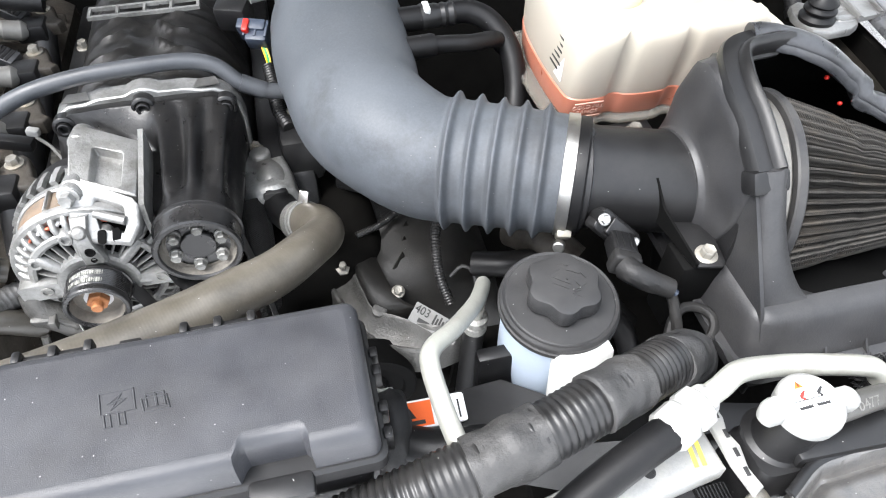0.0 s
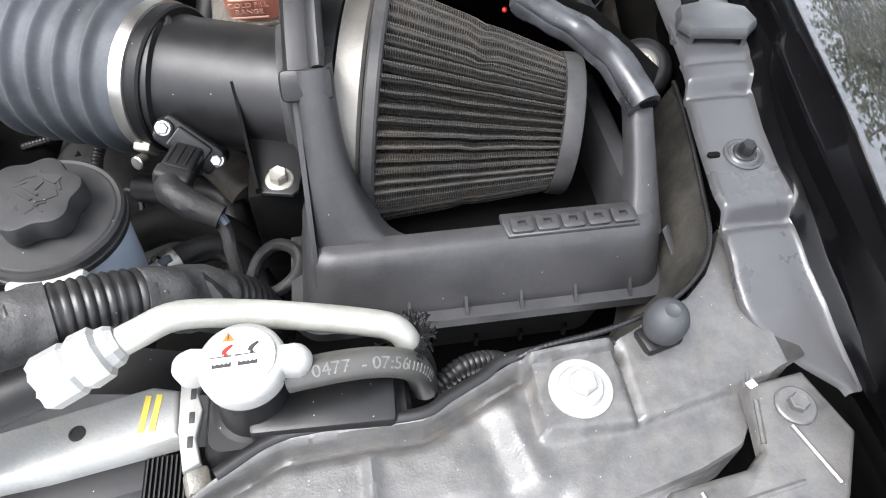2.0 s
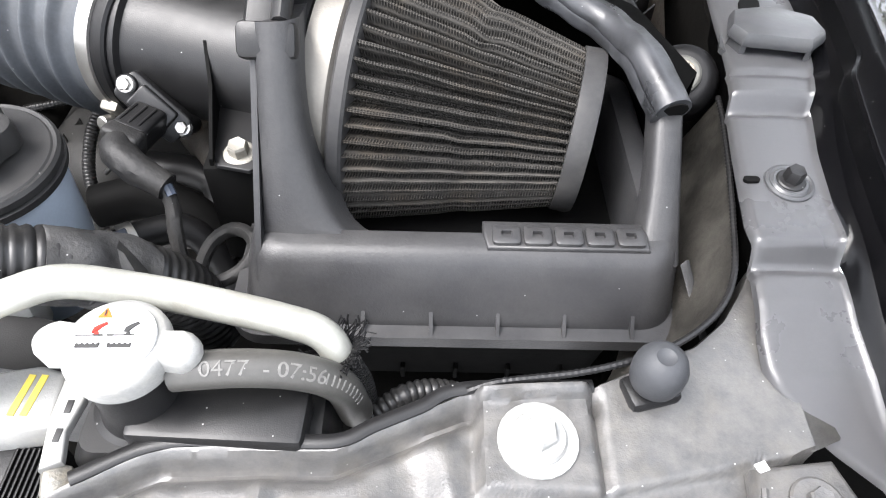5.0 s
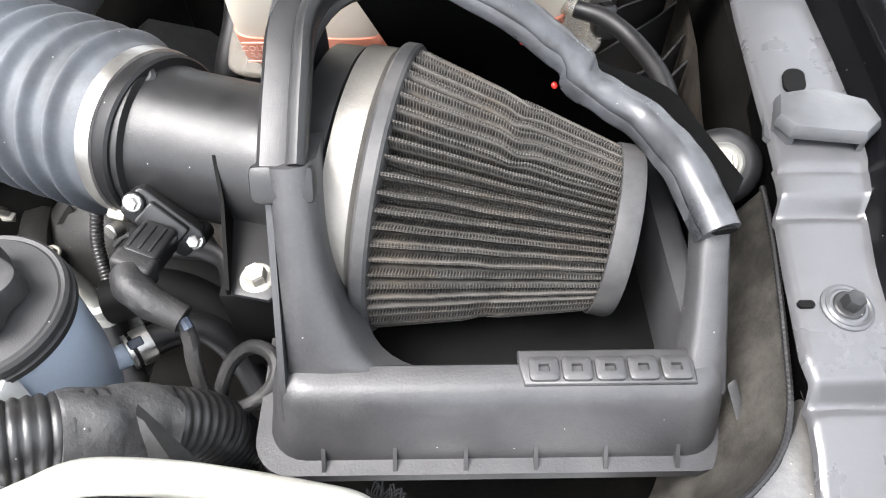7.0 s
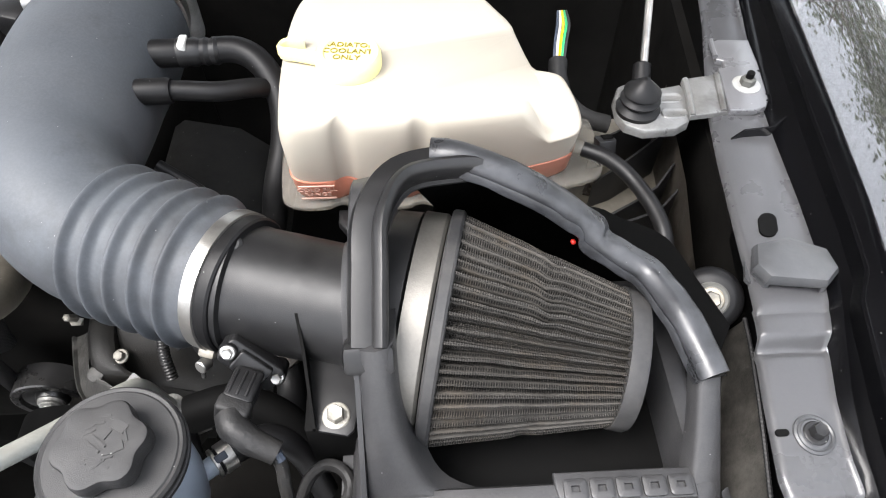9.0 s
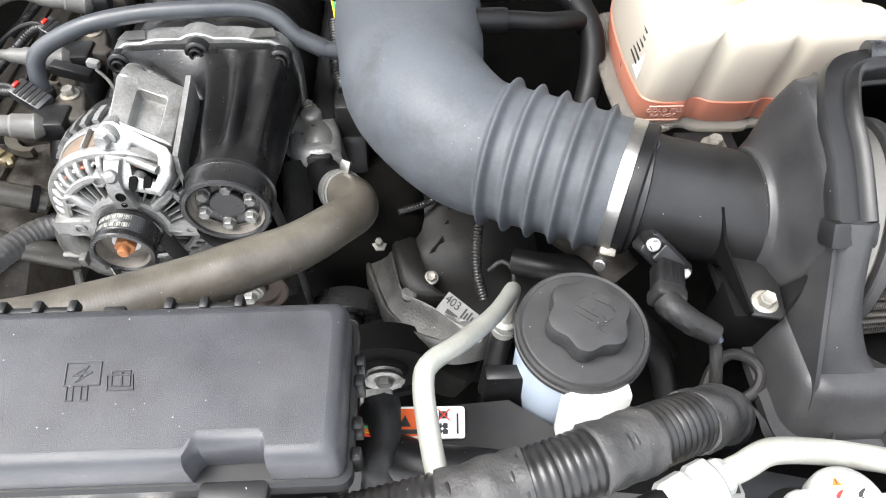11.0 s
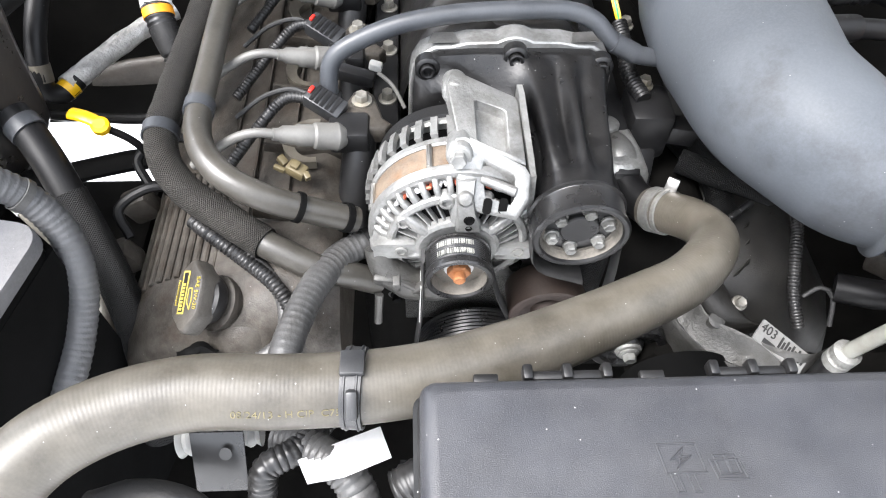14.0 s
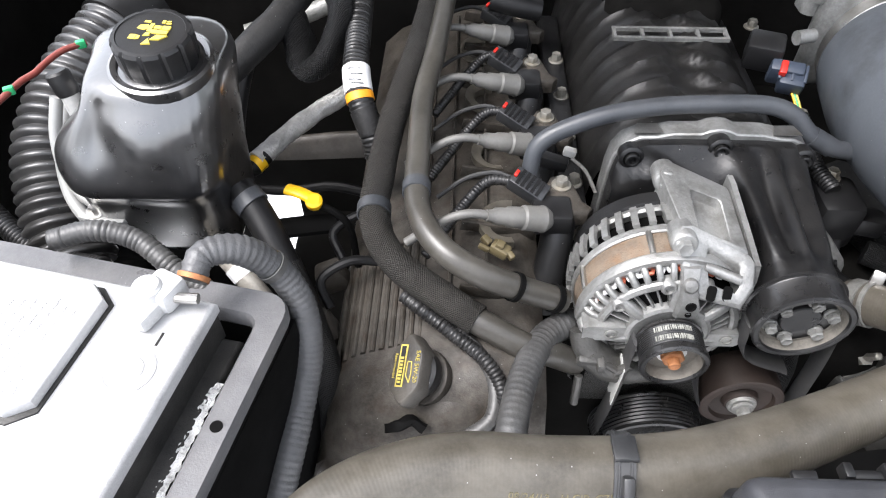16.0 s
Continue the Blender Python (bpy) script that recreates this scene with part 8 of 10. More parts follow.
for i in range(4):
    for j in range(3):
        bm = BM()
        x, y = 0.05 + 0.028 * j + 0.006 * i, 0.475 + 0.021 * i
        loft(bm, [[(x, y, 1.034 - 0.012 * j), (x + 0.016, y + 0.008, 1.032 - 0.014 * j), (x + 0.013, y + 0.010, 1.048 - 0.014 * j)], [(x, y + 0.0015, 1.034 - 0.012 * j), (x + 0.016, y + 0.0095, 1.032 - 0.014 * j), (x + 0.013, y + 0.0115, 1.048 - 0.014 * j)]])
        part("rib", bm, RVC_BLACK, rvc)
hd = thing("cylinder_head", (0.03, 0.43, 0.95), "dull cast cylinder head end with a printed label", "cylinder head")
OUTER_C = [(-0.022, 0.525), (-0.0165, 0.494), (-0.003, 0.453), (0.009, 0.428), (0.033, 0.404), (0.069, 0.392), (0.101, 0.396), (0.125, 0.405)]
INNER_C = [(0.002, 0.550), (0.009, 0.516), (0.017, 0.467), (0.024, 0.441), (0.042, 0.429), (0.069, 0.412), (0.101, 0.403), (0.126, 0.412)]
po, pi = resample([(*p, 1.0) for p in OUTER_C], 0.008), resample([(*p, 1.015) for p in INNER_C], 0.008)
bm = BM()
loops = []
for i in range(40):
    a, b = po[round(i * (len(po) - 1) / 39)], pi[round(i * (len(pi) - 1) / 39)]
    up = Vector((0, 0, 1))
    loops.append([a - up * 0.035 + (a - b) * 0.05, a - up * 0.004, a + (b - a) * 0.03, a + (b - a) * 0.10 + up * 0.001, a.lerp(b, 0.2) - up * 0.003, a.lerp(b, 0.55) - up * 0.002 + up * 0.001 * noise.noise(a * 60), a.lerp(b, 0.82) + up * 0.001, a.lerp(b, 0.90) + up * 0.005, b + up * 0.005, b + up * 0.001, b - up * 0.03])
loft(bm, loops, caps=False, closed=False)
part("end_casting", bm, HEAD_CAST, hd, sharp=50)
# smooth black lip of the cover inside the casting
bm = BM()
lip_c = resample([(0.014, 0.560, 1.030), (0.021, 0.525, 1.032), (0.030, 0.470, 1.030), (0.041, 0.443, 1.024), (0.058, 0.434, 1.016)], 0.005)
loft(bm, [[p + Vector((-0.014, -0.002, -0.020)), p + Vector((-0.013, -0.002, -0.004)), p + Vector((-0.009, 0, 0.0005)), p + Vector((0.006, 0, 0.002)), p + Vector((0.011, 0.002, -0.001)), p + Vector((0.012, 0.002, -0.016))] for p in lip_c])
part("cover_lip", bm, RVC_BLACK, hd, sharp=50)
bm = BM()
lathe(bm, (0.0005, 0.502, 1.014), (0.02, -0.5, 0.85), [(0.0085, -0.012), (0.0085, 0.004), (0.0060, 0.005), (0.0060, 0.010), (0.0078, 0.011), (0.0078, 0.018), (0.0040, 0.019), (0.0036, 0.036), (0.002, 0.037)], 6)
part("threaded_stud", bm, ZINC, hd, "plated stud with nuts")
bm = BM()
lathe(bm, (0.0295, 0.440, 1.016), (0, -0.3, 1), [(0.0085, -0.006), (0.0075, 0.004), (0.0045, 0.0052), (0.001, 0.0048)], 16)
part("dowel_boss", bm, HEAD_CAST, hd)
bm = BM()
rbox(bm, (0.045, 0.452, 0.925), (0.13, 0.10, 0.07), 0.02, rot=(0, 18, -25))
part("lower_casting", bm, SHADE_GRIME, hd)
hexbolt(hd, (0.051, 0.452, 1.026), (0, -0.4, 1), 0.0048, 0.006, 0.007, mat=ZINC)
LM = plate_pose((0.0805, 0.4125, 1.0165), (0.058, -0.016, -0.014), (0.03, 0.9, 0.45)) @ pose(0, 0, 0, 0, 0, -20) @ Matrix.Diagonal((0.86, 0.98, 1, 1))
lab2 = flat(rrect(-0.030, 0.030, -0.0105, 0.0105, 0.001, 3), SHADED_LABEL, "label", hd, LM, -0.002, 0.0)
lettering("403", 0.0125, LM @ pose(-0.019, 0.004, 0.0006), PRINT, lab2)
for i in range(9):
    flat(rect(-0.004 + 0.0036 * i, -0.0018 + 0.0036 * i, -0.003, 0.008 - 0.003 * (i % 2)), PRINT, "print_bar", lab2, LM, 0.0, 0.0006)
flat(rect(-0.02, -0.006, -0.008, -0.0035), PRINT, "barcode_bar", lab2, LM, 0.0, 0.0006)
hose("sensor_loom", [(0.105, 0.525, 1.075), (0.101, 0.50, 1.07), (0.095, 0.475, 1.06), (0.094, 0.45, 1.04), (0.10, 0.43, 1.02)], ridged(0.005, 0.003, 0.0012), LOOM, "black corrugated sensor cable", "cable", 10, 0.001)
hose("sensor_wire", [(0.02, 0.515, 1.05), (0.05, 0.525, 1.052), (0.08, 0.545, 1.055)], ridged(0.0035, 0.003, 0.0008), LOOM, "thin ribbed black cable", "cable", 8, 0.001)
hose("thin_wire", [(0.105, 0.452, 1.035), (0.118, 0.455, 1.045), (0.128, 0.447, 1.04), (0.128, 0.43, 1.02)], 0.0022, PRINT, "thin black looped wire", "wire", 8)
hose("heater_return_hose", [(0.13, 0.455, 1.045), (0.158, 0.442, 1.052), (0.185, 0.44, 1.05), (0.205, 0.43, 1.045), (0.212, 0.405, 1.035), (0.208, 0.38, 1.01)], 0.013, HOSE_SMOOTH, "black rubber heater hose with white print")


# ---- left valve cover, ignition coils and spark leads ----
lvc = thing("valve_cover", (-0.40, 0.65, 0.95), "dusty brown-black valve cover with fine ribs", "valve cover")
bm = BM()
sec = [(-0.295, 1.00), (-0.298, 1.085), (-0.315, 1.098), (-0.36, 1.092), (-0.41, 1.078), (-0.455, 1.058), (-0.480, 1.035), (-0.492, 0.98)]
loft(bm, [[(x, y, z + dz * (1 if z > 1.0 else 0)) for x, z in sec] for y, dz in ((0.385, -0.09), (0.398, -0.04), (0.415, -0.015), (0.45, 0.0), (0.7, 0.0), (1.0, 0.0))])
part("cover", bm, DUSTY, lvc, sharp=50)
for i in range(10):
    bm = BM()
    x = -0.475 + 0.0082 * i
    z = float(np.interp(-x, [0.41, 0.455, 0.48], [1.0785, 1.0585, 1.0355])) + 0.0012
    sweep(bm, [(x, 0.462, z - 0.0012), (x, 0.58, z - 0.0012)], 0.0026, 8, 0.06)
    part("fine_rib", bm, DUSTY, lvc)
for i in range(7):
    bm = BM()
    rbox(bm, (-0.335, 0.50 + 0.075 * i, 1.100), (0.07, 0.004, 0.012), 0.001, rot=(0, 10, 0))
    part("cross_rib", bm, DUSTY, lvc)
bm = BM()
lathe(bm, (-0.396, 0.432, 1.076), (-0.56, -0.27, 0.79), [(0.0215, -0.055), (0.0215, -0.006), (0.0225, -0.004), (0.0225, 0.0), (0.018, 0.003)], 32)
part("filler_neck", bm, DUSTY, lvc)
bm = BM()
lathe(bm, (-0.386, 0.438, 1.068), (-0.30, -0.25, 0.9), [(0.052, -0.030), (0.046, -0.010), (0.038, 0.0), (0.030, 0.004), (0.022, 0.006)], 36, bumpy=lambda a, r, h: r * (1 + 0.06 * math.cos(2 * a)))
part("neck_dome", bm, DUSTY, lvc, sharp=60)
for x, z in ((-0.345, 1.0955), (-0.378, 1.0875), (-0.402, 1.0800)):
    bm = BM()
    loft(bm, [[(x - 0.0016, y, z - 0.006), (x - 0.0010, y, z + 0.0045), (x + 0.0010, y, z + 0.0045), (x + 0.0016, y, z - 0.006)] for y in (0.50, 0.98)])
    part("long_rib", bm, DUSTY, lvc)

oc = thing("oil_filler_cap", (-0.405, 0.432, 1.08), "black oil filler cap with yellow print", "oil cap")
OX = Vector((-0.56, -0.27, 0.79)).normalized()
OC = Vector((-0.3965, 0.4300, 1.082))
bm = BM()
lathe(bm, OC, OX, [(0.018, 0), (0.0195, 0.003), (0.0195, 0.010), (0.017, 0.012)], 36)
part("skirt", bm, PLASTIC, oc)
om = plate_pose(OC + OX * 0.012, Vector((-0.12, -0.90, -0.37)), OX.cross(Vector((-0.12, -0.90, -0.37)))) @ Matrix.Diagonal((0.90, 0.95, 1.1, 1))
out = []
for i in range(40):
    a = 2 * math.pi * i / 40
    r = 1 + 0.05 * math.cos(6 * a)
    out.append((0.0295 * math.cos(a) * r, 0.0165 * math.sin(a) * r))
bm = BM()
loft(bm, [[om @ Vector((x * k, y * k, z)) for x, y in out] for k, z in ((1.0, -0.004), (1.03, 0.0), (1.03, 0.008), (0.96, 0.0105), (0.93, 0.0108))])
grip = part("grip", bm, RVC_GREY, oc, sharp=50)
flat([(om2[0], om2[1]) for om2 in rect(-0.021, 0.016, -0.0075, 0.0)], CAP_PRINT, "logo_bar", grip, om, 0.0108, 0.0112)
flat(rect(-0.0195, 0.0145, -0.006, -0.0015), PLASTIC, "logo_field", grip, om, 0.0112, 0.0115)
for i in range(8):
    flat(rect(-0.010 + 0.003 * i, -0.008 + 0.003 * i, -0.0055, -0.0020), CAP_PRINT, "logo_block", grip, om, 0.0115, 0.0118)
lettering("SAE 5W-20", 0.0058, om @ pose(-0.002, 0.0115, 0.0112), CAP_PRINT, grip)
lettering("Recommended", 0.0036, om @ pose(-0.002, -0.0105, 0.0112), CAP_PRINT, grip)
for a, b in (((-0.006, 0.002), (0.006, 0.002)), ((-0.006, 0.002), (-0.006, 0.006)), ((-0.006, 0.006), (0.004, 0.007)), ((0.006, 0.002), (0.012, 0.006)), ((0.004, 0.007), (0.012, 0.006))):
    v = Vector(b) - Vector(a)
    n2 = Vector((-v.y, v.x)).normalized() * 0.0005
    flat([Vector(a) - n2, Vector(b) - n2, Vector(b) + n2, Vector(a) + n2], CAP_PRINT, "can_outline", grip, om, 0.0106, 0.0112)
bm = BM()
sweep(bm, [(-0.424, 0.400, 1.050), (-0.414, 0.396, 1.060), (-0.404, 0.400, 1.062), (-0.394, 0.396, 1.058)], 0.0045, 8, 0.003, crinkle=0.6)
part("hinge_clip", bm, DARK, lvc)


def make_coil():
    """An ignition coil, its origin at the bolt."""
    t = thing("ignition_coil", pose(-0.281, 0.590, 1.145), "dusty black ignition coil with a red-locked plug", "ignition coil", group="ignition coils")

    def p(name, b, mat, parent=t, label=""):
        return part(name, b, mat, parent, label, local=True)

    b = BM()
    slab(b, [(-0.022, -0.032), (0.020, -0.034), (0.026, -0.026), (0.018, -0.018), (0.010, 0.010), (0.004, 0.016), (-0.008, 0.014), (-0.014, 0.0)], -0.018, -0.003, 0.003)
    p("bracket", b, DUSTY)
    b = BM()
    sweep(b, [(-0.001, -0.022, -0.012), (-0.004, -0.038, -0.032), (-0.010, -0.060, -0.070), (-0.012, -0.07, -0.09)], 0.0145, 16, 0.008)
    p("tower", b, PLASTIC)
    b = BM()
    rbox(b, (-0.010, -0.030, -0.010), (0.034, 0.030, 0.022), 0.004)
    p("core", b, PLASTIC)
    b = BM()
    lathe(b, (0, 0, -0.004), (0, 0, 1), [(0.0088, 0), (0.0088, 0.003), (0.0060, 0.0035)], 20)
    lathe(b, (0, 0, -0.001), (0, 0, 1), [(0.0058, 0), (0.0058, 0.006), (0.005, 0.007), (0.003, 0.0066)], 6)
    p("bolt", b, ZINC)
    b = BM()
    rbox(b, (-0.030, -0.008, 0.002), (0.034, 0.019, 0.015), 0.002, rot=(10, 18, -28))
    plugp = p("plug", b, STRAP)
    PM = pose(-0.030, -0.008, 0.002, 10, 18, -28)
    for i in range(5):
        b = BM()
        rbox(b, PM @ Vector((-0.010 + 0.0050 * i, 0.0, 0.0078)), (0.0030, 0.0165, 0.0009), 0.0, rot=(10, 18, -28))
        p("grip_rib", b, PLASTIC, plugp)
    b = BM()
    rbox(b, PM @ Vector((-0.0145, 0.0, 0.0085)), (0.0032, 0.007, 0.0035), 0.001, rot=(10, 18, -28))
    p("lock", b, RED, plugp, "red lock tab")
    b = BM()
    sweep(b, [(-0.044, -0.001, 0.006), (-0.060, 0.006, 0.006), (-0.085, 0.008, -0.004), (-0.11, 0.0, -0.02)], 0.0022, 8, 0.006)
    p("lead", b, PRINT)
    b = BM()
    d = Vector((-0.047, -0.013, 0.016))
    lathe(b, (-0.018, -0.040, -0.005), d, [(0.0075, -0.006), (0.0115, 0), (0.0120, 0.002), (0.0112, 0.004), (0.0108, 0.020), (0.0092, 0.022), (0.0090, 0.034), (0.0076, 0.036), (0.0072, 0.046), (0.0052, 0.049), (0.0050, 0.054)], 22)
    p("boot", b, BOOT, label="pale grey rubber boot")
    b = BM()
    e = Vector((-0.018, -0.040, -0.005)) + d.normalized() * 0.05
    sweep(b, [e, e + Vector((-0.014, -0.001, 0.003)), e + Vector((-0.030, -0.002, 0.0)), e + Vector((-0.050, -0.006, -0.010)), e + Vector((-0.070, -0.010, -0.024))], 0.0040, 12, 0.005)
    p("spark_lead", b, BOOT, label="grey spark lead")
    b = BM()
    loft(b, [[Vector((-0.045 + r * math.cos(a), -0.012 + r * math.sin(a), z)) for r, z in ((0.017, -0.040), (0.027, -0.036), (0.027, -0.044), (0.017, -0.048))] for a in [radians(80 + 200 * i / 16) for i in range(17)]])
    p("shield_ring", b, TAN_DARK, label="tan metal shield ring")
    return t


coil = make_coil()
for i in (1, 2, 3):
    copy_thing(coil, pose(-0.281 - 0.007 * i, 0.590 + 0.100 * i, 1.145 - 0.0015 * i))
crank = thing("small_sensor", (-0.29, 0.63, 1.13), "black sensor plug with a cream clip", "sensor")
bm = BM()
rbox(bm, (-0.291, 0.628, 1.140), (0.040, 0.012, 0.012), 0.002, rot=(0, 10, -12))
part("plug", bm, PLASTIC, crank)
bm = BM()
rbox(bm, (-0.270, 0.632, 1.146), (0.012, 0.008, 0.008), 0.002, rot=(0, 10, -12))
part("clip", bm, OFFWHITE, crank, "cream locking clip")
bm = BM()
sweep(bm, [(-0.268, 0.628, 1.142), (-0.255, 0.618, 1.135), (-0.245, 0.606, 1.12)], 0.0018, 8, 0.004)
part("wire", bm, BOOT, crank)
tc = thing("tan_connector", (-0.336, 0.534, 1.125), "loose tan plastic connector", "connector")
bm = BM()
rbox(bm, (-0.335, 0.534, 1.118), (0.017, 0.012, 0.010), 0.002, rot=(0, 15, -25))
rbox(bm, (-0.335, 0.534, 1.1245), (0.007, 0.008, 0.004), 0.001, rot=(0, 15, -25))
rbox(bm, (-0.347, 0.542, 1.121), (0.009, 0.006, 0.007), 0.001, rot=(0, 25, -45))
rbox(bm, (-0.349, 0.534, 1.120), (0.010, 0.004, 0.005), 0.001, rot=(0, 15, -20))
rbox(bm, (-0.326, 0.527, 1.118), (0.007, 0.005, 0.006), 0.001, rot=(0, 15, -60))
part("shell", bm, TAN, tc)

# ---- hoses over the left bank ----
ha = thing("coolant_hose", (-0.40, 0.55, 1.1), "dusty grey rubber coolant hose with clips", "hose")
HA = [(-0.385, 0.90, 1.185), (-0.392, 0.82, 1.182), (-0.399, 0.745, 1.176), (-0.408, 0.685, 1.165), (-0.408, 0.607, 1.163), (-0.407, 0.559, 1.164), (-0.400, 0.520, 1.166), (-0.382, 0.492, 1.162), (-0.355, 0.478, 1.153), (-0.328, 0.478, 1.138), (-0.300, 0.483, 1.120), (-0.285, 0.487, 1.110)]
bm = BM()
sweep(bm, HA, 0.0106, 20, 0.005)
part("hose", bm, HOSE_GREY, ha, sharp=80)
for p, d, r, w, m_ in ((HA[5], (0.02, -1, 0), 0.0106, 0.012, PCV), ((-0.326, 0.478, 1.137), (0.8, 0.1, -0.5), 0.0108, 0.005, DARK), ((-0.292, 0.485, 1.115), (0.8, 0.2, -0.5), 0.0108, 0.006, DARK)):
    band(ha, p, d, r, w, m_, "clip", 0.0014)
hb = thing("sleeved_hose", (-0.44, 0.6, 1.1), "grey hose in a dusty braided sleeve", "hose")
HB = [(-0.405, 0.90, 1.172), (-0.412, 0.82, 1.170), (-0.421, 0.751, 1.165), (-0.434, 0.696, 1.150), (-0.441, 0.638, 1.143), (-0.443, 0.594, 1.142), (-0.444, 0.556, 1.140), (-0.436, 0.527, 1.133), (-0.417, 0.506, 1.123), (-0.392, 0.489, 1.117), (-0.370, 0.474, 1.113), (-0.354, 0.464, 1.110)]
bm = BM()
sweep(bm, HB, 0.0132, 24, 0.005, crinkle=0.04)
part("braid", bm, BRAID, hb, sharp=80)
bm = BM()
sweep(bm, [HB[-2], HB[-1], (-0.335, 0.456, 1.104), (-0.315, 0.450, 1.096), (-0.295, 0.452, 1.085), (-0.27, 0.46, 1.06)], 0.0112, 20, 0.005)
part("bare_end", bm, HOSE_GREY, hb)
band(hb, HB[6], (0.05, -1, -0.05), 0.0135, 0.011, PCV, "clip", 0.0014)

wl_ = thing("alternator_loom", (-0.31, 0.42, 1.08), "grey tape-wound corrugated alternator cable", "cable")
bm = BM()
sweep(bm, [(-0.262, 0.484, 1.085), (-0.276, 0.480, 1.088), (-0.297, 0.464, 1.092), (-0.313, 0.434, 1.100), (-0.324, 0.400, 1.105), (-0.331, 0.366, 1.105), (-0.334, 0.335, 1.09)], ridged(0.0112, 0.0055, 0.0012, 0.5), 20, 0.0018, crinkle=0.03)
part("wrapped_sleeve", bm, TAPE_GREY, wl_, sharp=80)
band(wl_, (-0.2765, 0.4795, 1.088), (-0.8, -0.55, 0.15), 0.0122, 0.008, TAPE, "tape_end", 0.0008)
hose("ribbed_sleeve", [(-0.415, 0.49, 1.107), (-0.400, 0.477, 1.106), (-0.372, 0.457, 1.099), (-0.348, 0.437, 1.095), (-0.335, 0.420, 1.085), (-0.334, 0.402, 1.07), (-0.338, 0.385, 1.055)], ridged(0.0055, 0.0036, 0.0016), LOOM, "black corrugated cable sleeve over the valve cover", "cable", 14, 0.0012)
hose("taped_sleeve", [(-0.372, 0.462, 1.098), (-0.352, 0.446, 1.090), (-0.340, 0.425, 1.082), (-0.342, 0.40, 1.07), (-0.365, 0.385, 1.06), (-0.385, 0.37, 1.05)], ridged(0.006, 0.003, 0.0008), TAPE_GREY, "grey taped cable beside the oil cap", "cable", 12, 0.0014)
for i in range(3):
    hose("coil_loom", [(-0.322, 0.585 + 0.1 * i, 1.150), (-0.345, 0.590 + 0.1 * i, 1.146), (-0.365, 0.575 + 0.1 * i, 1.134), (-0.385, 0.55 + 0.1 * i, 1.121), (-0.40, 0.53 + 0.1 * i, 1.112)], ridged(0.0046, 0.0032, 0.0008), LOOM, "thin black corrugated coil cable", "cable", 10, 0.0008, group="coil cables")
hc = thing("hose_bracket", (-0.27, 0.455, 1.06), "plated steel hose clip on a stud", "clip")
bm = BM()
rbox(bm, (-0.262, 0.452, 1.072), (0.022, 0.006, 0.022), 0.002, rot=(20, 10, 0))
rbox(bm, (-0.253, 0.447, 1.078), (0.006, 0.012, 0.01), 0.001)
part("clip", bm, HEAD_CAST, hc)
bm = BM()
cyl(bm, (-0.268, 0.447, 1.06), (-0.270, 0.435, 1.035), 0.0036, n=10)
part("stud", bm, HEAD_CAST, hc)

# dipstick with yellow handle
dip = thing("dipstick", (-0.50, 0.58, 1.1), "yellow-handled oil dipstick on a thin tube", "dipstick")
bm = BM()
sweep(bm, [(-0.526, 0.585, 1.136), (-0.514, 0.581, 1.136), (-0.503, 0.577, 1.133)], 0.0052, 12, 0.003, sec=(0.7, 1.2))
lathe(bm, (-0.501, 0.576, 1.126), (0.1, -0.3, 1), [(0.0065, 0), (0.0078, 0.003), (0.0078, 0.008), (0.005, 0.010)], 18)
part("handle", bm, YELLOW, dip)
bm = BM()
sweep(bm, [(-0.499, 0.576, 1.128), (-0.480, 0.572, 1.118), (-0.470, 0.57, 1.10), (-0.468, 0.57, 1.05)], 0.0034, 8, 0.006)
part("tube", bm, DARK, dip)

# ---- battery in its tray ----
BR = pose(-0.527, 0.408, 1.201, 0, 0, -11.5)
batt = thing("battery", (-0.62, 0.33, 1.02), "dusty grey battery with a raised cover and corroded edge", "battery")


def on(bmx, pts, z0, z1, bev=0.0, m=BR):
    slab(bmx, pts, z0, z1, bev, m)


bm = BM()
on(bm, [(-0.26, -0.20), (0.0, -0.20), (0.0, 0.0), (-0.26, 0.0)], -0.010, 0.0, 0.003)
part("top", bm, BATTERY, batt)
bm = BM()
on(bm, [(-0.258, -0.198), (-0.0015, -0.198), (-0.0015, -0.002), (-0.258, -0.002)], -0.036, -0.010)
part("dark_side", bm, BATT_SIDE, batt, "black side below the top")
bm = BM()
on(bm, [(-0.26, -0.20), (0.012, -0.20), (0.012, -0.004), (-0.26, -0.004)], -0.18, -0.034, 0.003)
part("case", bm, BATT_SIDE, batt)
bm = BM()
on(bm, [(-0.205, -0.108), (-0.076, -0.108), (-0.0625, -0.097), (-0.0625, -0.018), (-0.076, -0.007), (-0.205, -0.009)], 0.0, 0.0012, 0.0004)
part("cover_joint", bm, BATT_SIDE, batt, "dark joint round the cover")
bm = BM()
on(bm, [(-0.20, -0.104), (-0.078, -0.104), (-0.065, -0.094), (-0.065, -0.02), (-0.078, -0.010), (-0.20, -0.012)], 0.0, 0.009, 0.0015)
cov = part("cell_cover", bm, BATTERY, batt, "raised octagonal cell cover")
bm = BM()
rnd = random.Random(5)
for i in range(12):
    x = -0.0785 - 0.0072 * i
    y = -0.026 - rnd.uniform(0, 0.010)
    while y > -0.092:
        L = rnd.uniform(0.003, 0.010)
        for q in range(int(L / 0.0017)):
            if rnd.random() < 0.85:
                yy, hh = y - 0.0017 * q, rnd.uniform(0.0011, 0.0021)
                on(bm, rect(x - hh, x + hh, yy - 0.0010, yy), 0.0088, 0.0096)
        y -= L + 0.0022
part("moulded_text", bm, BATTERY, cov, "moulded lines too worn to read")
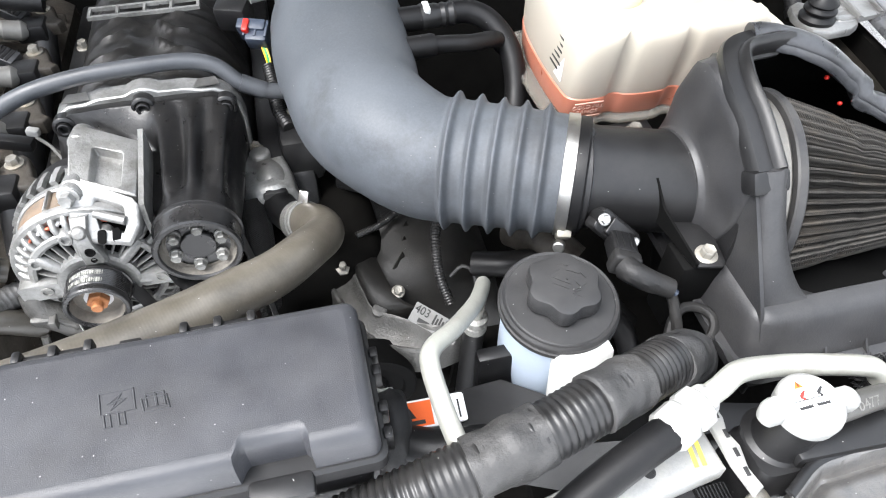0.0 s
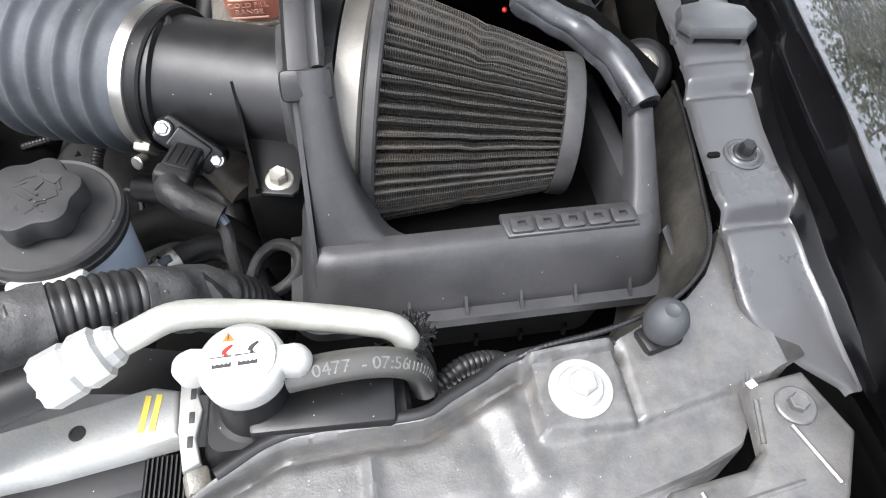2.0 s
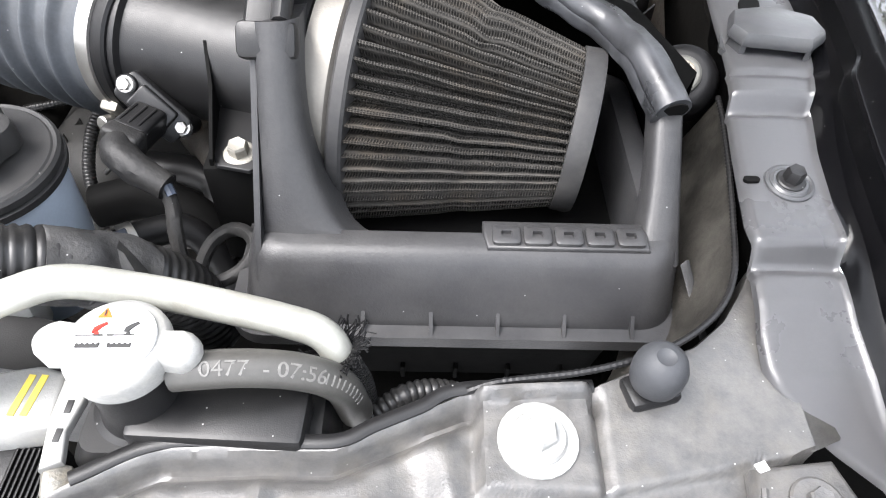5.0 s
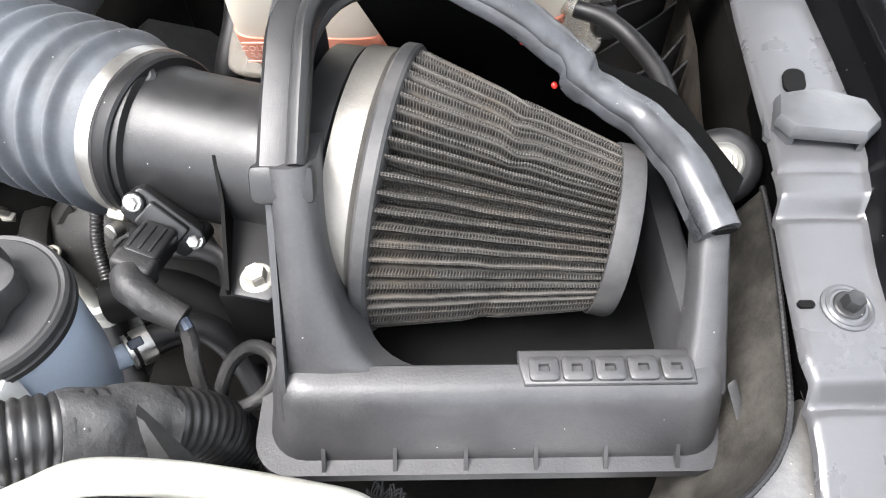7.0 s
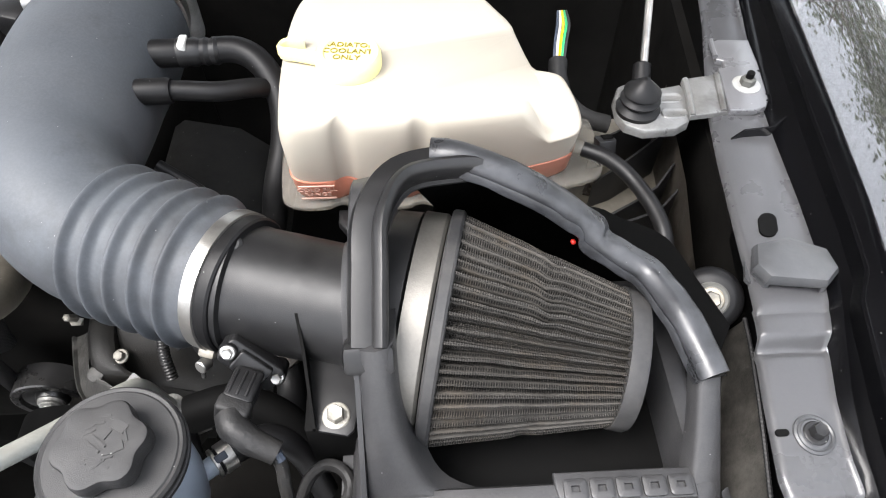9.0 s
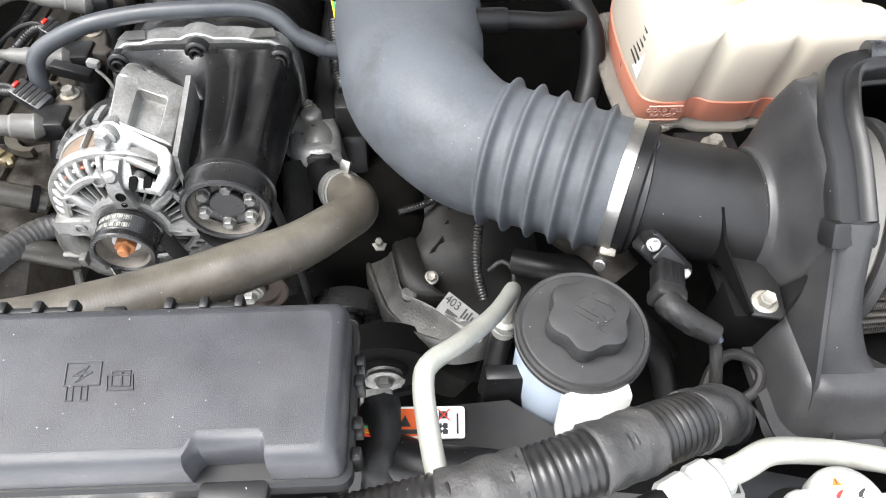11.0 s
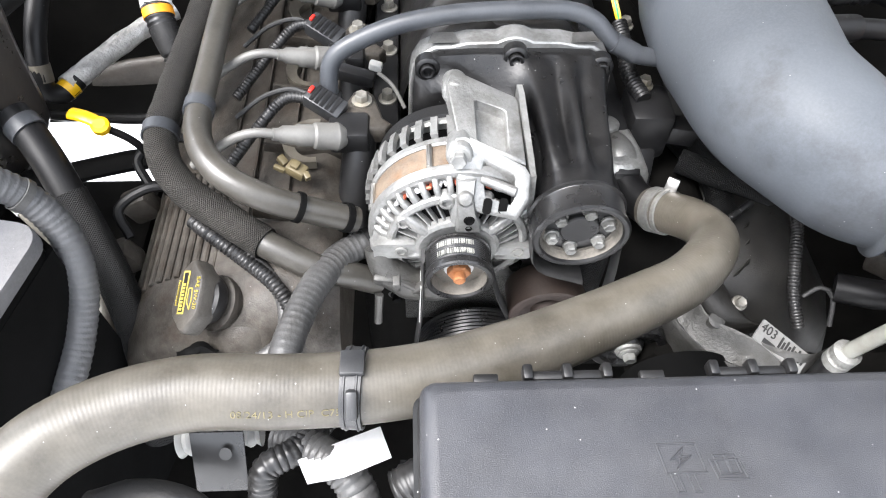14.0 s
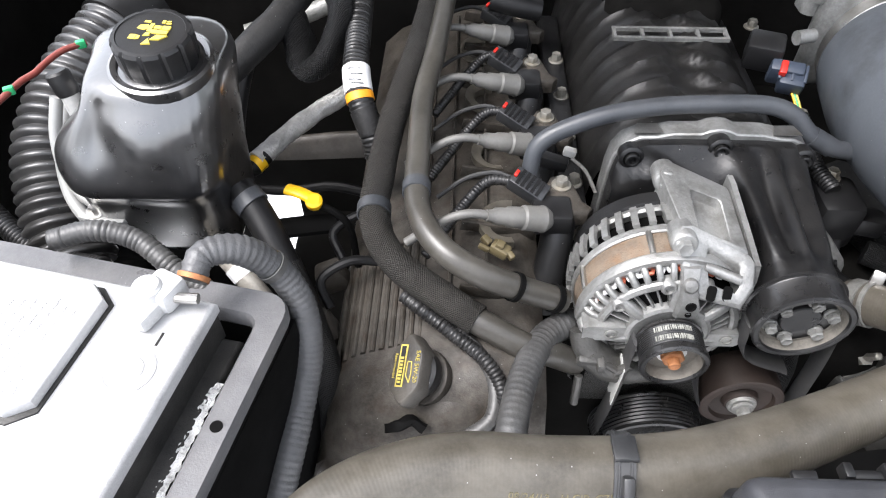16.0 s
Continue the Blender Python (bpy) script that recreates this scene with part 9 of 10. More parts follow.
bm = BM()
lathe(bm, BR @ Vector((-0.028, -0.059, -0.0005)), (0, 0, 1), [(0.0165, 0), (0.0165, 0.0010), (0.0150, 0.0014), (0.0135, 0.0006), (0.0095, 0.0006), (0.0088, 0.0012), (0.002, 0.0012)], 36)
part("plug_disc", bm, BATTERY, batt)
bm = BM()
loops = []
for i in range(48):
    y = -0.118 + 0.080 * i / 47
    lp = []
    for j in range(13):
        x = 0.0050 + 0.0012 * noise.noise(Vector((i * 0.3, 1, 0))) + (0.0092 + 0.0030 * noise.noise(Vector((i * 0.35, 5, 0)))) * j / 12
        p = Vector((x, y, 0.0))
        lump = abs(noise.noise(p * 240)) * 0.0022 + abs(noise.noise(p * 900)) * 0.0016 - 0.0004
        lp.append(BR @ Vector((x, y, -0.0345 + lump * math.sin(math.pi * j / 12) * min(1.0, i / 4, (47 - i) / 4))))
    loops.append(lp)
loft(bm, loops, caps=False, closed=False)
part("corrosion", bm, CORROSION, batt, "crust of white corrosion", sharp=180)
bm = BM()
on(bm, rect(-0.0215, -0.0200, -0.040, -0.030), -0.0005, 0.0004)
part("polarity_mark", bm, BATT_SIDE, batt)
term = thing("battery_terminal", BR.to_translation() + Vector((-0.03, 0.0, 0.01)), "grey lead battery terminal clamp", "terminal")
bm = BM()
tm = BR @ pose(-0.030, -0.010, 0.0)
for c, s in (((0, 0.004, 0.010), (0.022, 0.022, 0.018)), ((-0.004, -0.014, 0.007), (0.014, 0.020, 0.013))):
    rbox(bm, tm @ Vector(c), s, 0.004, rot=(0, 0, -25))
lathe(bm, tm @ Vector((-0.006, -0.002, 0.0)), (0, 0, 1), [(0.010, 0), (0.0095, 0.020), (0.008, 0.022)], 20)
part("clamp", bm, LEAD, term)
bm = BM()
cyl(bm, tm @ Vector((0.006, 0.0, 0.010)), tm @ Vector((0.024, 0.003, 0.010)), 0.0035, n=10)
part("stud", bm, STEEL, term)
tray = thing("battery_tray", (-0.6, 0.35, 1.0), "grey plastic battery tray with a flanged rim", "battery tray")
bm = BM()
TM = pose(-0.527, 0.408, 1.172, 0, 0, -11.5)
o1 = rrect(-0.32, 0.035, -0.25, 0.036, 0.018, 6)
i1 = rrect(-0.30, 0.016, -0.23, 0.013, 0.010, 6)
loft(bm, [[TM @ Vector((x, y, z)) for x, y in o] for o, z in ((o1, -0.012), (o1, -0.003), (rrect(-0.319, 0.034, -0.249, 0.035, 0.018, 6), 0.0), (rrect(-0.302, 0.018, -0.232, 0.015, 0.011, 6), 0.0), (i1, -0.003), (i1, -0.014))], caps=False)
part("rim", bm, TRAY, tray, sharp=40)
# tray walls and ribs below the rim, shade painted into their colour
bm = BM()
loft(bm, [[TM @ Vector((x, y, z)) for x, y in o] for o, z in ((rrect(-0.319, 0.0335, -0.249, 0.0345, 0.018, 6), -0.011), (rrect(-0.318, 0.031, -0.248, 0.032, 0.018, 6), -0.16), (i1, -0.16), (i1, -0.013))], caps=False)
part("skirt", bm, DARK, tray, "tray walls coloured near black for the shade below the rim", sharp=40)
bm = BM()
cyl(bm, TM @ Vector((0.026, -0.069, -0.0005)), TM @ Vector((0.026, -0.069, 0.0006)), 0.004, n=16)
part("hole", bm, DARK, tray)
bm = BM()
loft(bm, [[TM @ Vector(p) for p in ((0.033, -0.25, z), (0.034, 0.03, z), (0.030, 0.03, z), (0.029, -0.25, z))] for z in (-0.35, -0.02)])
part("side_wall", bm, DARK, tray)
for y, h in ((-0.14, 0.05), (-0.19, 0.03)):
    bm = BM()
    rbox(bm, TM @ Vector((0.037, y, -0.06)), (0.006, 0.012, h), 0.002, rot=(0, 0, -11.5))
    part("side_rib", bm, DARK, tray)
bm = BM()
lathe(bm, TM @ Vector((0.0365, -0.175, -0.03)), (0.98, -0.2, 0), [(0.007, 0), (0.0065, 0.002), (0.003, 0.0022)], 14)
part("green_cap", bm, GREEN, tray, "small green plug")

# ---- black reservoir bottle ----
bt = thing("coolant_bottle", (-0.61, 0.60, 1.12), "glossy black plastic coolant bottle with a ribbed cap", "coolant bottle")


def fine_rows(rows):
    """Rows in between, by a smooth curve through the given ones."""
    out = []
    for i in range(len(rows) - 1):
        p0, p1, p2, p3 = (np.array(rows[min(max(i + k, 0), len(rows) - 1)]) for k in (-1, 0, 1, 2))
        for t in (0, 0.25, 0.5, 0.75):
            out.append(tuple(0.5 * (2 * p1 + (p2 - p0) * t + (2 * p0 - 5 * p1 + 4 * p2 - p3) * t * t + (3 * p1 - p0 - 3 * p2 + p3) * t ** 3)))
    return out + [rows[-1]]


bm = BM()
loops = []
for z, x0, x1, y0, y1, r in fine_rows(((1.095, -0.678, -0.574, 0.546, 0.630, 0.022), (1.102, -0.686, -0.568, 0.538, 0.638, 0.024), (1.160, -0.690, -0.565, 0.529, 0.644, 0.028), (1.180, -0.692, -0.563, 0.528, 0.646, 0.030), (1.198, -0.691, -0.561, 0.532, 0.650, 0.033), (1.215, -0.690, -0.560, 0.537, 0.654, 0.036), (1.233, -0.687, -0.558, 0.542, 0.661, 0.038), (1.247, -0.682, -0.557, 0.549, 0.666, 0.040), (1.2565, -0.672, -0.559, 0.554, 0.666, 0.042), (1.2615, -0.655, -0.563, 0.564, 0.658, 0.036), (1.263, -0.634, -0.575, 0.580, 0.640, 0.026))):
    o = [q for a, b in zip(rrect(x0, x1, y0, y1, r, 9), rrect(x0, x1, y0, y1, r, 9)[1:] + rrect(x0, x1, y0, y1, r, 9)[:1]) for q in (Vector(a), Vector(a).lerp(Vector(b), 0.25), Vector(a).lerp(Vector(b), 0.5), Vector(a).lerp(Vector(b), 0.75))]
    lp = []
    for x, y in o:
        p = Vector((x, y, z))
        # deep pinch in the left shoulder, swelling below it, ridge down the front and a step near the foot
        pinch = math.exp(-(((x + 0.685) / 0.034) ** 2) - (((y - 0.585) / 0.040) ** 2) - (((z - 1.240) / 0.022) ** 2))
        swell = math.exp(-(((x + 0.690) / 0.030) ** 2) - (((y - 0.560) / 0.05) ** 2) - (((z - 1.198) / 0.022) ** 2))
        ridge = math.exp(-(((x + 0.612) / 0.020) ** 2) - (((y - 0.530) / 0.03) ** 2)) * math.exp(-(((z - 1.225) / 0.03) ** 2))
        hollow = math.exp(-(((x + 0.650) / 0.015) ** 2) - (((y - 0.540) / 0.03) ** 2)) * math.exp(-(((z - 1.23) / 0.03) ** 2))
        foot = 0.005 * (1 - soft(z, 1.166, 1.176))
        lp.append(p + Vector((0.022 * pinch - 0.008 * swell, 0.010 * hollow - 0.010 * ridge + (foot if y < 0.56 else 0), 0)))
    loops.append(lp)
loft(bm, loops)
part("body", bm, BOTTLE, bt, sharp=80)
bm = BM()
lathe(bm, (-0.6005, 0.590, 1.248), (0.02, -0.12, 1), [(0.0395, 0), (0.0400, 0.012), (0.0395, 0.0165), (0.0370, 0.0180), (0.0330, 0.0170), (0.0318, 0.0150), (0.028, 0.0150)], 56)
part("neck_ring", bm, BOTTLE, bt)
bm = BM()
CC, CX = Vector((-0.6005, 0.5895, 1.268)), Vector((0.02, -0.12, 1)).normalized()
lathe(bm, CC, CX, [(0.0290, -0.004), (0.0300, 0.002), (0.0300, 0.018), (0.0283, 0.0205), (0.0255, 0.0208), (0.0250, 0.0200), (0.002, 0.0200)], 84, bumpy=lambda a, r, h: r * (1 - 0.045 * (math.cos(12 * a) > 0.75)) if r > 0.027 else r)
bcap = part("cap", bm, PLASTIC, bt, "ribbed black cap with yellow pictograms", sharp=30)
bmk = plate_pose(CC + CX * 0.0201, (1, -0.15, 0), (0.15, 1, 0.1))
for v in (rect(-0.0135, -0.0085, -0.0095, -0.0045), [(-0.0080, -0.0095), (-0.0055, -0.0085), (-0.0055, -0.0055), (-0.0080, -0.0045)], [(-0.001, -0.0145), (0.0055, -0.0130), (0.0015, -0.0075)], [(-0.012, 0.003), (-0.006, 0.0015), (-0.002, 0.005), (-0.005, 0.0085), (-0.011, 0.0070)], rect(-0.0035, -0.0005, 0.0005, 0.010), rect(0.0005, 0.0060, 0.0045, 0.0080), rect(0.0068, 0.0130, 0.0040, 0.0085), rect(-0.0005, 0.0130, -0.0010, 0.0030), [(0.003, -0.0085), (0.010, -0.0075), (0.0145, -0.0025), (0.006, -0.0025)], [(-0.004, -0.005), (0.001, -0.004), (0.000, -0.0005), (-0.003, -0.0010)], rect(-0.0095, -0.0045, 0.0105, 0.0130), rect(0.0040, 0.0065, 0.0115, 0.0150), rect(0.0075, 0.0115, 0.0110, 0.0122), rect(0.0075, 0.0105, 0.0132, 0.0146)):
    flat(v, YELLOW_PRINT, "pictogram", bcap, bmk, -0.0005, 0.0006)
bm = BM()
sweep(bm, [(-0.705, 0.60, 1.22), (-0.712, 0.585, 1.19), (-0.708, 0.57, 1.165), (-0.69, 0.553, 1.15), (-0.668, 0.548, 1.147)], 0.0052, 12, 0.005)
part("bracket_pipe", bm, OFFWHITE, bt, "white metal bracket rod")
bm = BM()
slab(bm, [(-0.695, 0.538), (-0.655, 0.528), (-0.650, 0.545), (-0.68, 0.56)], 1.138, 1.143, 0.001)
foot = part("foot", bm, OFFWHITE, bt, "white mounting foot")
hexbolt(foot, (-0.680, 0.545, 1.1435), (0, 0, 1), 0.006, 0.006, 0.0095, mat=STEEL)

# service port with black cap, and wide corrugated duct behind
port = thing("service_port", (-0.69, 0.60, 1.22), "metal service port with a black cap", "service port")
bm = BM()
cyl(bm, (-0.684, 0.588, 1.205), (-0.690, 0.596, 1.228), 0.0075, n=16, bev=0.001)
part("stem", bm, OFFWHITE, port)
bm = BM()
lathe(bm, (-0.690, 0.596, 1.226), (-0.25, 0.2, 1), [(0.0085, 0), (0.0095, 0.003), (0.0095, 0.018), (0.008, 0.020), (0.003, 0.019)], 18)
part("cap", bm, PLASTIC, port)
hose("white_line", [(-0.72, 0.63, 1.19), (-0.735, 0.61, 1.15), (-0.728, 0.585, 1.12), (-0.705, 0.565, 1.105), (-0.68, 0.56, 1.10)], 0.006, OFFWHITE, "white-painted metal line beside the bottle", "pipe", 12)
duct2 = thing("corrugated_duct", (-0.76, 0.68, 1.1), "wide black corrugated duct", "duct")
bm = BM()
sweep(bm, [(-0.74, 0.80, 1.17), (-0.765, 0.73, 1.15), (-0.775, 0.66, 1.12), (-0.76, 0.60, 1.08), (-0.74, 0.56, 1.05)], ridged(0.036, 0.011, 0.006), 26, 0.0022)
part("ribbed_tube", bm, RIBBED_DUCT, duct2, sharp=60)
bm = BM()
sweep(bm, [(-0.727, 0.834, 1.178), (-0.738, 0.805, 1.171), (-0.744, 0.79, 1.168)], 0.040, 28, 0.01)
part("cuff", bm, PLASTIC, duct2)
hose("loom_branch", [(-0.83, 0.60, 1.085), (-0.78, 0.565, 1.075), (-0.73, 0.545, 1.075), (-0.69, 0.53, 1.085)], ridged(0.010, 0.0045, 0.002), LOOM, "black corrugated loom beside the battery tray", "cable", 14, 0.0015)
redw = hose("red_wire", [(-0.734, 0.716, 1.200), (-0.748, 0.700, 1.202), (-0.756, 0.684, 1.201), (-0.761, 0.663, 1.200), (-0.767, 0.652, 1.200), (-0.772, 0.634, 1.199), (-0.778, 0.618, 1.197)], 0.0030, DULL_RED, "dull red wire with green clips", "wire", 10)
for p in ((-0.737, 0.712, 1.201), (-0.7715, 0.636, 1.200)):
    bm = BM()
    rbox(bm, p, (0.009, 0.006, 0.008), 0.0015, rot=(0, 0, 30))
    part("clip", bm, GREEN, redw, "green clip")

# ---- harness round the battery, braided hose, pipes behind ----
hn = thing("battery_harness", (-0.5, 0.42, 1.1), "thick tape-wound black battery cable", "cable")
bm = BM()
sweep(bm, [(-0.545, 0.422, 1.205), (-0.541, 0.438, 1.212), (-0.522, 0.450, 1.205), (-0.502, 0.456, 1.178), (-0.487, 0.448, 1.145), (-0.484, 0.429, 1.110), (-0.489, 0.400, 1.083), (-0.494, 0.366, 1.068), (-0.50, 0.335, 1.05)], lambda s, L: 0.0088 + 0.0022 * min(1, s / 0.05) + 0.0005 * math.cos(s * 1250), 22, 0.0016, crinkle=0.03)
part("wrapped_cable", bm, WORN_TAPE, hn, sharp=80)
band(hn, (-0.5035, 0.4555, 1.181), (0.45, 0.1, -0.8), 0.0114, 0.006, TAPE_GREY, "tape_end", 0.0008)
band(hn, (-0.5445, 0.4235, 1.2065), (0.2, 0.9, 0.5), 0.0096, 0.004, NUT_RUST, "rusty_ferrule", 0.001)
hose("branch_cable", [(-0.665, 0.468, 1.19), (-0.635, 0.474, 1.195), (-0.605, 0.472, 1.188), (-0.575, 0.455, 1.175), (-0.553, 0.445, 1.165)], ridged(0.0078, 0.004, 0.0012), TAPE_GREY, "grey taped cable behind the battery", "cable", 16, 0.0014)
bh = thing("braided_drop_hose", (-0.52, 0.52, 1.1), "black rubber hose running into a braided sleeve", "hose")
bm = BM()
sweep(bm, [(-0.562, 0.570, 1.150), (-0.548, 0.556, 1.140), (-0.532, 0.536, 1.125), (-0.516, 0.512, 1.105)], 0.0135, 20, 0.005)
part("hose", bm, HOSE_SMOOTH, bh)
band(bh, (-0.552, 0.560, 1.143), (0.7, -0.6, -0.4), 0.0136, 0.012, PCV, "clip", 0.0014)
bm = BM()
sweep(bm, [(-0.520, 0.518, 1.11), (-0.505, 0.495, 1.085), (-0.488, 0.465, 1.05), (-0.477, 0.435, 1.01), (-0.472, 0.405, 0.97), (-0.472, 0.38, 0.93)], 0.0148, 22, 0.005)
part("sleeve", bm, BRAID_DARK, bh, "black braided sleeve")
gp = thing("suction_pipe", (-0.53, 0.48, 1.05), "dull metal air-conditioning pipe with a crimp", "pipe")
bm = BM()
sweep(bm, [(-0.585, 0.535, 1.120), (-0.567, 0.5215, 1.107), (-0.546, 0.506, 1.088), (-0.529, 0.496, 1.060), (-0.518, 0.488, 1.034), (-0.519, 0.473, 1.004), (-0.523, 0.457, 0.982)], 0.0095, 16, 0.005)
part("tube", bm, GOLD_PIPE, gp)
bm = BM()
lathe(bm, (-0.522, 0.460, 0.986), (-0.08, -0.6, -0.8), [(0.0125, 0), (0.0165, 0.002), (0.0165, 0.006), (0.0150, 0.009), (0.0180, 0.012), (0.0180, 0.020), (0.0150, 0.024), (0.0170, 0.028), (0.0165, 0.040), (0.012, 0.044)], 24)
part("crimp", bm, GOLD_PIPE, gp)
bm = BM()
sweep(bm, [(-0.5640, 0.5195, 1.1045), (-0.5560, 0.5135, 1.0975)], 0.0105, 16, 0.004)
part("paper_band", bm, LABEL, gp, "white paper band")
fl = thing("foil_hose", (-0.58, 0.76, 1.03), "hose in a crinkled foil sleeve", "hose")
bm = BM()
sweep(bm, [(-0.598, 0.712, 1.058), (-0.588, 0.730, 1.058), (-0.570, 0.765, 1.058), (-0.545, 0.800, 1.06), (-0.51, 0.835, 1.065)], 0.0108, 18, 0.003, crinkle=0.16)
part("foil", bm, FOIL, fl, sharp=80)
bm = BM()
sweep(bm, [(-0.590, 0.722, 1.058), (-0.601, 0.706, 1.054), (-0.612, 0.700, 1.062), (-0.614, 0.705, 1.080), (-0.613, 0.725, 1.105), (-0.609, 0.755, 1.13), (-0.60, 0.79, 1.16)], 0.0105, 18, 0.005)
part("rubber_bend", bm, HOSE_SMOOTH, fl)
bm = BM()
sweep(bm, [(-0.6135, 0.7025, 1.072), (-0.6138, 0.7100, 1.088)], 0.0112, 18, 0.005)
part("cloth_band", bm, TAN_DARK, fl, "tan cloth band")
bm = BM()
sweep(bm, [(-0.594, 0.7165, 1.0565), (-0.600, 0.7075, 1.0545)], 0.0112, 16, 0.004)
part("yellow_label", bm, YELLOW, fl, "yellow paper label")
# labelled loom hanging at the back
ll = thing("labelled_loom", (-0.48, 0.72, 1.13), "black corrugated loom with a white and orange label", "cable loom")
LLP = [(-0.485, 0.90, 1.19), (-0.482, 0.83, 1.185), (-0.479, 0.765, 1.178), (-0.477, 0.725, 1.168), (-0.470, 0.695, 1.150), (-0.458, 0.675, 1.125), (-0.45, 0.66, 1.09)]
bm = BM()
sweep(bm, LLP, ridged(0.0125, 0.0046, 0.002), 20, 0.0013)
part("sleeve", bm, LOOM, ll, sharp=80)
for a, b, mt, nm in ((0.7025, 0.728, LABEL, "paper_label"), (0.6950, 0.7025, ORANGE_BAND, "orange_band")):
    pts = [p for p in resample(LLP, 0.002) if a <= p.y <= b]
    bm = BM()
    sweep(bm, [pts[0], pts[len(pts) // 2], pts[-1]], 0.0142, 20, 0.003)
    po = part(nm, bm, mt, ll)
    if nm == "paper_label":
        for i in range(5):
            bm = BM()
            q = pts[int((i + 0.5) * len(pts) / 5)]
            rbox(bm, q + Vector((0.002 * (i % 2), -0.0105, 0.0100)), (0.012, 0.0008, 0.0016), 0.0, rot=(40, 0, 0))
            part("print_bar", bm, PRINT, po)
bm = BM()
pts = [p for p in resample(LLP, 0.002) if p.y < 0.691][:14]
sweep(bm, pts[::4], 0.0136, 18, 0.003, crinkle=0.1)
part("tape_wrap", bm, TAPE, ll)
hose("flat_loom", [(-0.52, 0.86, 1.20), (-0.50, 0.80, 1.19), (-0.512, 0.765, 1.16), (-0.535, 0.762, 1.145), (-0.545, 0.785, 1.165), (-0.555, 0.80, 1.19)], 0.0165, BRAID_DARK, "looped black braided loom behind the bottle", "cable loom", 22, 0.004, crinkle=0.10, sec=(1.25, 0.8))
hose("taped_branch", [(-0.548, 0.83, 1.195), (-0.562, 0.79, 1.188), (-0.585, 0.75, 1.178), (-0.610, 0.72, 1.165), (-0.64, 0.70, 1.15)], 0.016, TAPE, "thick taped cable branch", "cable", 18, 0.004, crinkle=0.05)
hose("grey_tube", [(-0.62, 0.84, 1.14), (-0.56, 0.86, 1.15), (-0.50, 0.88, 1.17)], 0.010, CAST_DULL, "dull metal tube at the firewall", "pipe")
hose("rear_hose", [(-0.34, 0.86, 1.175), (-0.31, 0.855, 1.17), (-0.285, 0.855, 1.165)], 0.012, HOSE_SMOOTH, "black hose with a bright ferrule at the back", "hose")
for x, y in ((-0.492, 0.56), (-0.495, 0.50)):
    cn = thing("cam_sensor", (x, y, 1.05), "dusty black sensor with a looped lead", "sensor", group="cover sensors")
    bm = BM()
    rbox(bm, (x, y, 1.045), (0.028, 0.022, 0.03), 0.005, rot=(0, -20, 10))
    part("body", bm, DUSTY, cn)
    bm = BM()
    sweep(bm, [(x + 0.01, y + 0.01, 1.06), (x + 0.0, y + 0.03, 1.075), (x + 0.025, y + 0.045, 1.085), (x + 0.05, y + 0.05, 1.08)], 0.0045, 10, 0.005)
    part("lead", bm, HOSE_SMOOTH, cn)

hs = thing("heat_shield", (-0.58, 0.86, 0.95), "dim brown stamped heat shield behind the foil hose", "heat shield")
bm = BM()
loft(bm, [[(x, 0.845 + 0.012 * math.sin(a) + 0.10 * (x + 0.58), 0.962 + h * math.cos(a)) for a in [radians(-100 + 20 * k) for k in range(11)]] for x, h in ((-0.64, 0.006), (-0.625, 0.018), (-0.59, 0.026), (-0.54, 0.030), (-0.49, 0.030), (-0.45, 0.028))])
part("shell", bm, SHADE_BROWN, hs, sharp=60)
fr = thing("chassis_rail", (-0.72, 0.86, 0.75), "dark chassis rail below the dipstick", "chassis")
bm = BM()
sweep(bm, [(-0.90, 0.800, 0.80), (-0.78, 0.815, 0.80), (-0.66, 0.850, 0.80), (-0.56, 0.870, 0.80)], 0.020, 10, 0.03, sec=(0.6, 1))
part("beam", bm, DARK, fr)
bm = BM()
sweep(bm, [(-0.80, 0.93, 0.82), (-0.70, 0.900, 0.84), (-0.62, 0.875, 0.86), (-0.55, 0.87, 0.875), (-0.46, 0.84, 0.87), (-0.38, 0.80, 0.84)], 0.0075, 10, 0.02)
part("brake_line", bm, HOSE_SMOOTH, fr)

# ---- clutter below the radiator hose: bracket, tag, looms ----
tb2 = thing("tab_bracket", (-0.369, 0.302, 1.08), "dark metal bracket with a round hole", "bracket")
bm = BM()
rbox(bm, (-0.366, 0.298, 1.098), (0.034, 0.002, 0.045), 0.0005, rot=(-35, 0, 0))
part("tab", bm, PULLEY, tb2)
bm = BM()
lathe(bm, (-0.360, 0.2995, 1.108), (0, -0.57, 0.82), [(0.004, 0), (0.004, 0.0012), (0.001, 0.0013)], 16)
part("hole", bm, PRINT, tb2)
tag = thing("paper_tag", (-0.28, 0.29, 1.1), "blank white paper tag on a wire loom", "tag")
bm = BM()
loft(bm, [[(-0.315, 0.295, 1.105), (-0.305, 0.275, 1.12)], [(-0.29, 0.303, 1.112), (-0.283, 0.277, 1.124)], [(-0.262, 0.312, 1.115), (-0.254, 0.288, 1.125)]], caps=False, closed=False)
bmesh.ops.solidify(bm, geom=bm.faces[:], thickness=0.0006)
part("paper", bm, LABEL, tag)
hose("lower_loom", [(-0.30, 0.33, 1.09), (-0.315, 0.305, 1.10), (-0.335, 0.292, 1.10), (-0.34, 0.28, 1.08)], ridged(0.009, 0.004, 0.0016), LOOM, "black corrugated loom under the radiator hose", "cable", 14, 0.0014)
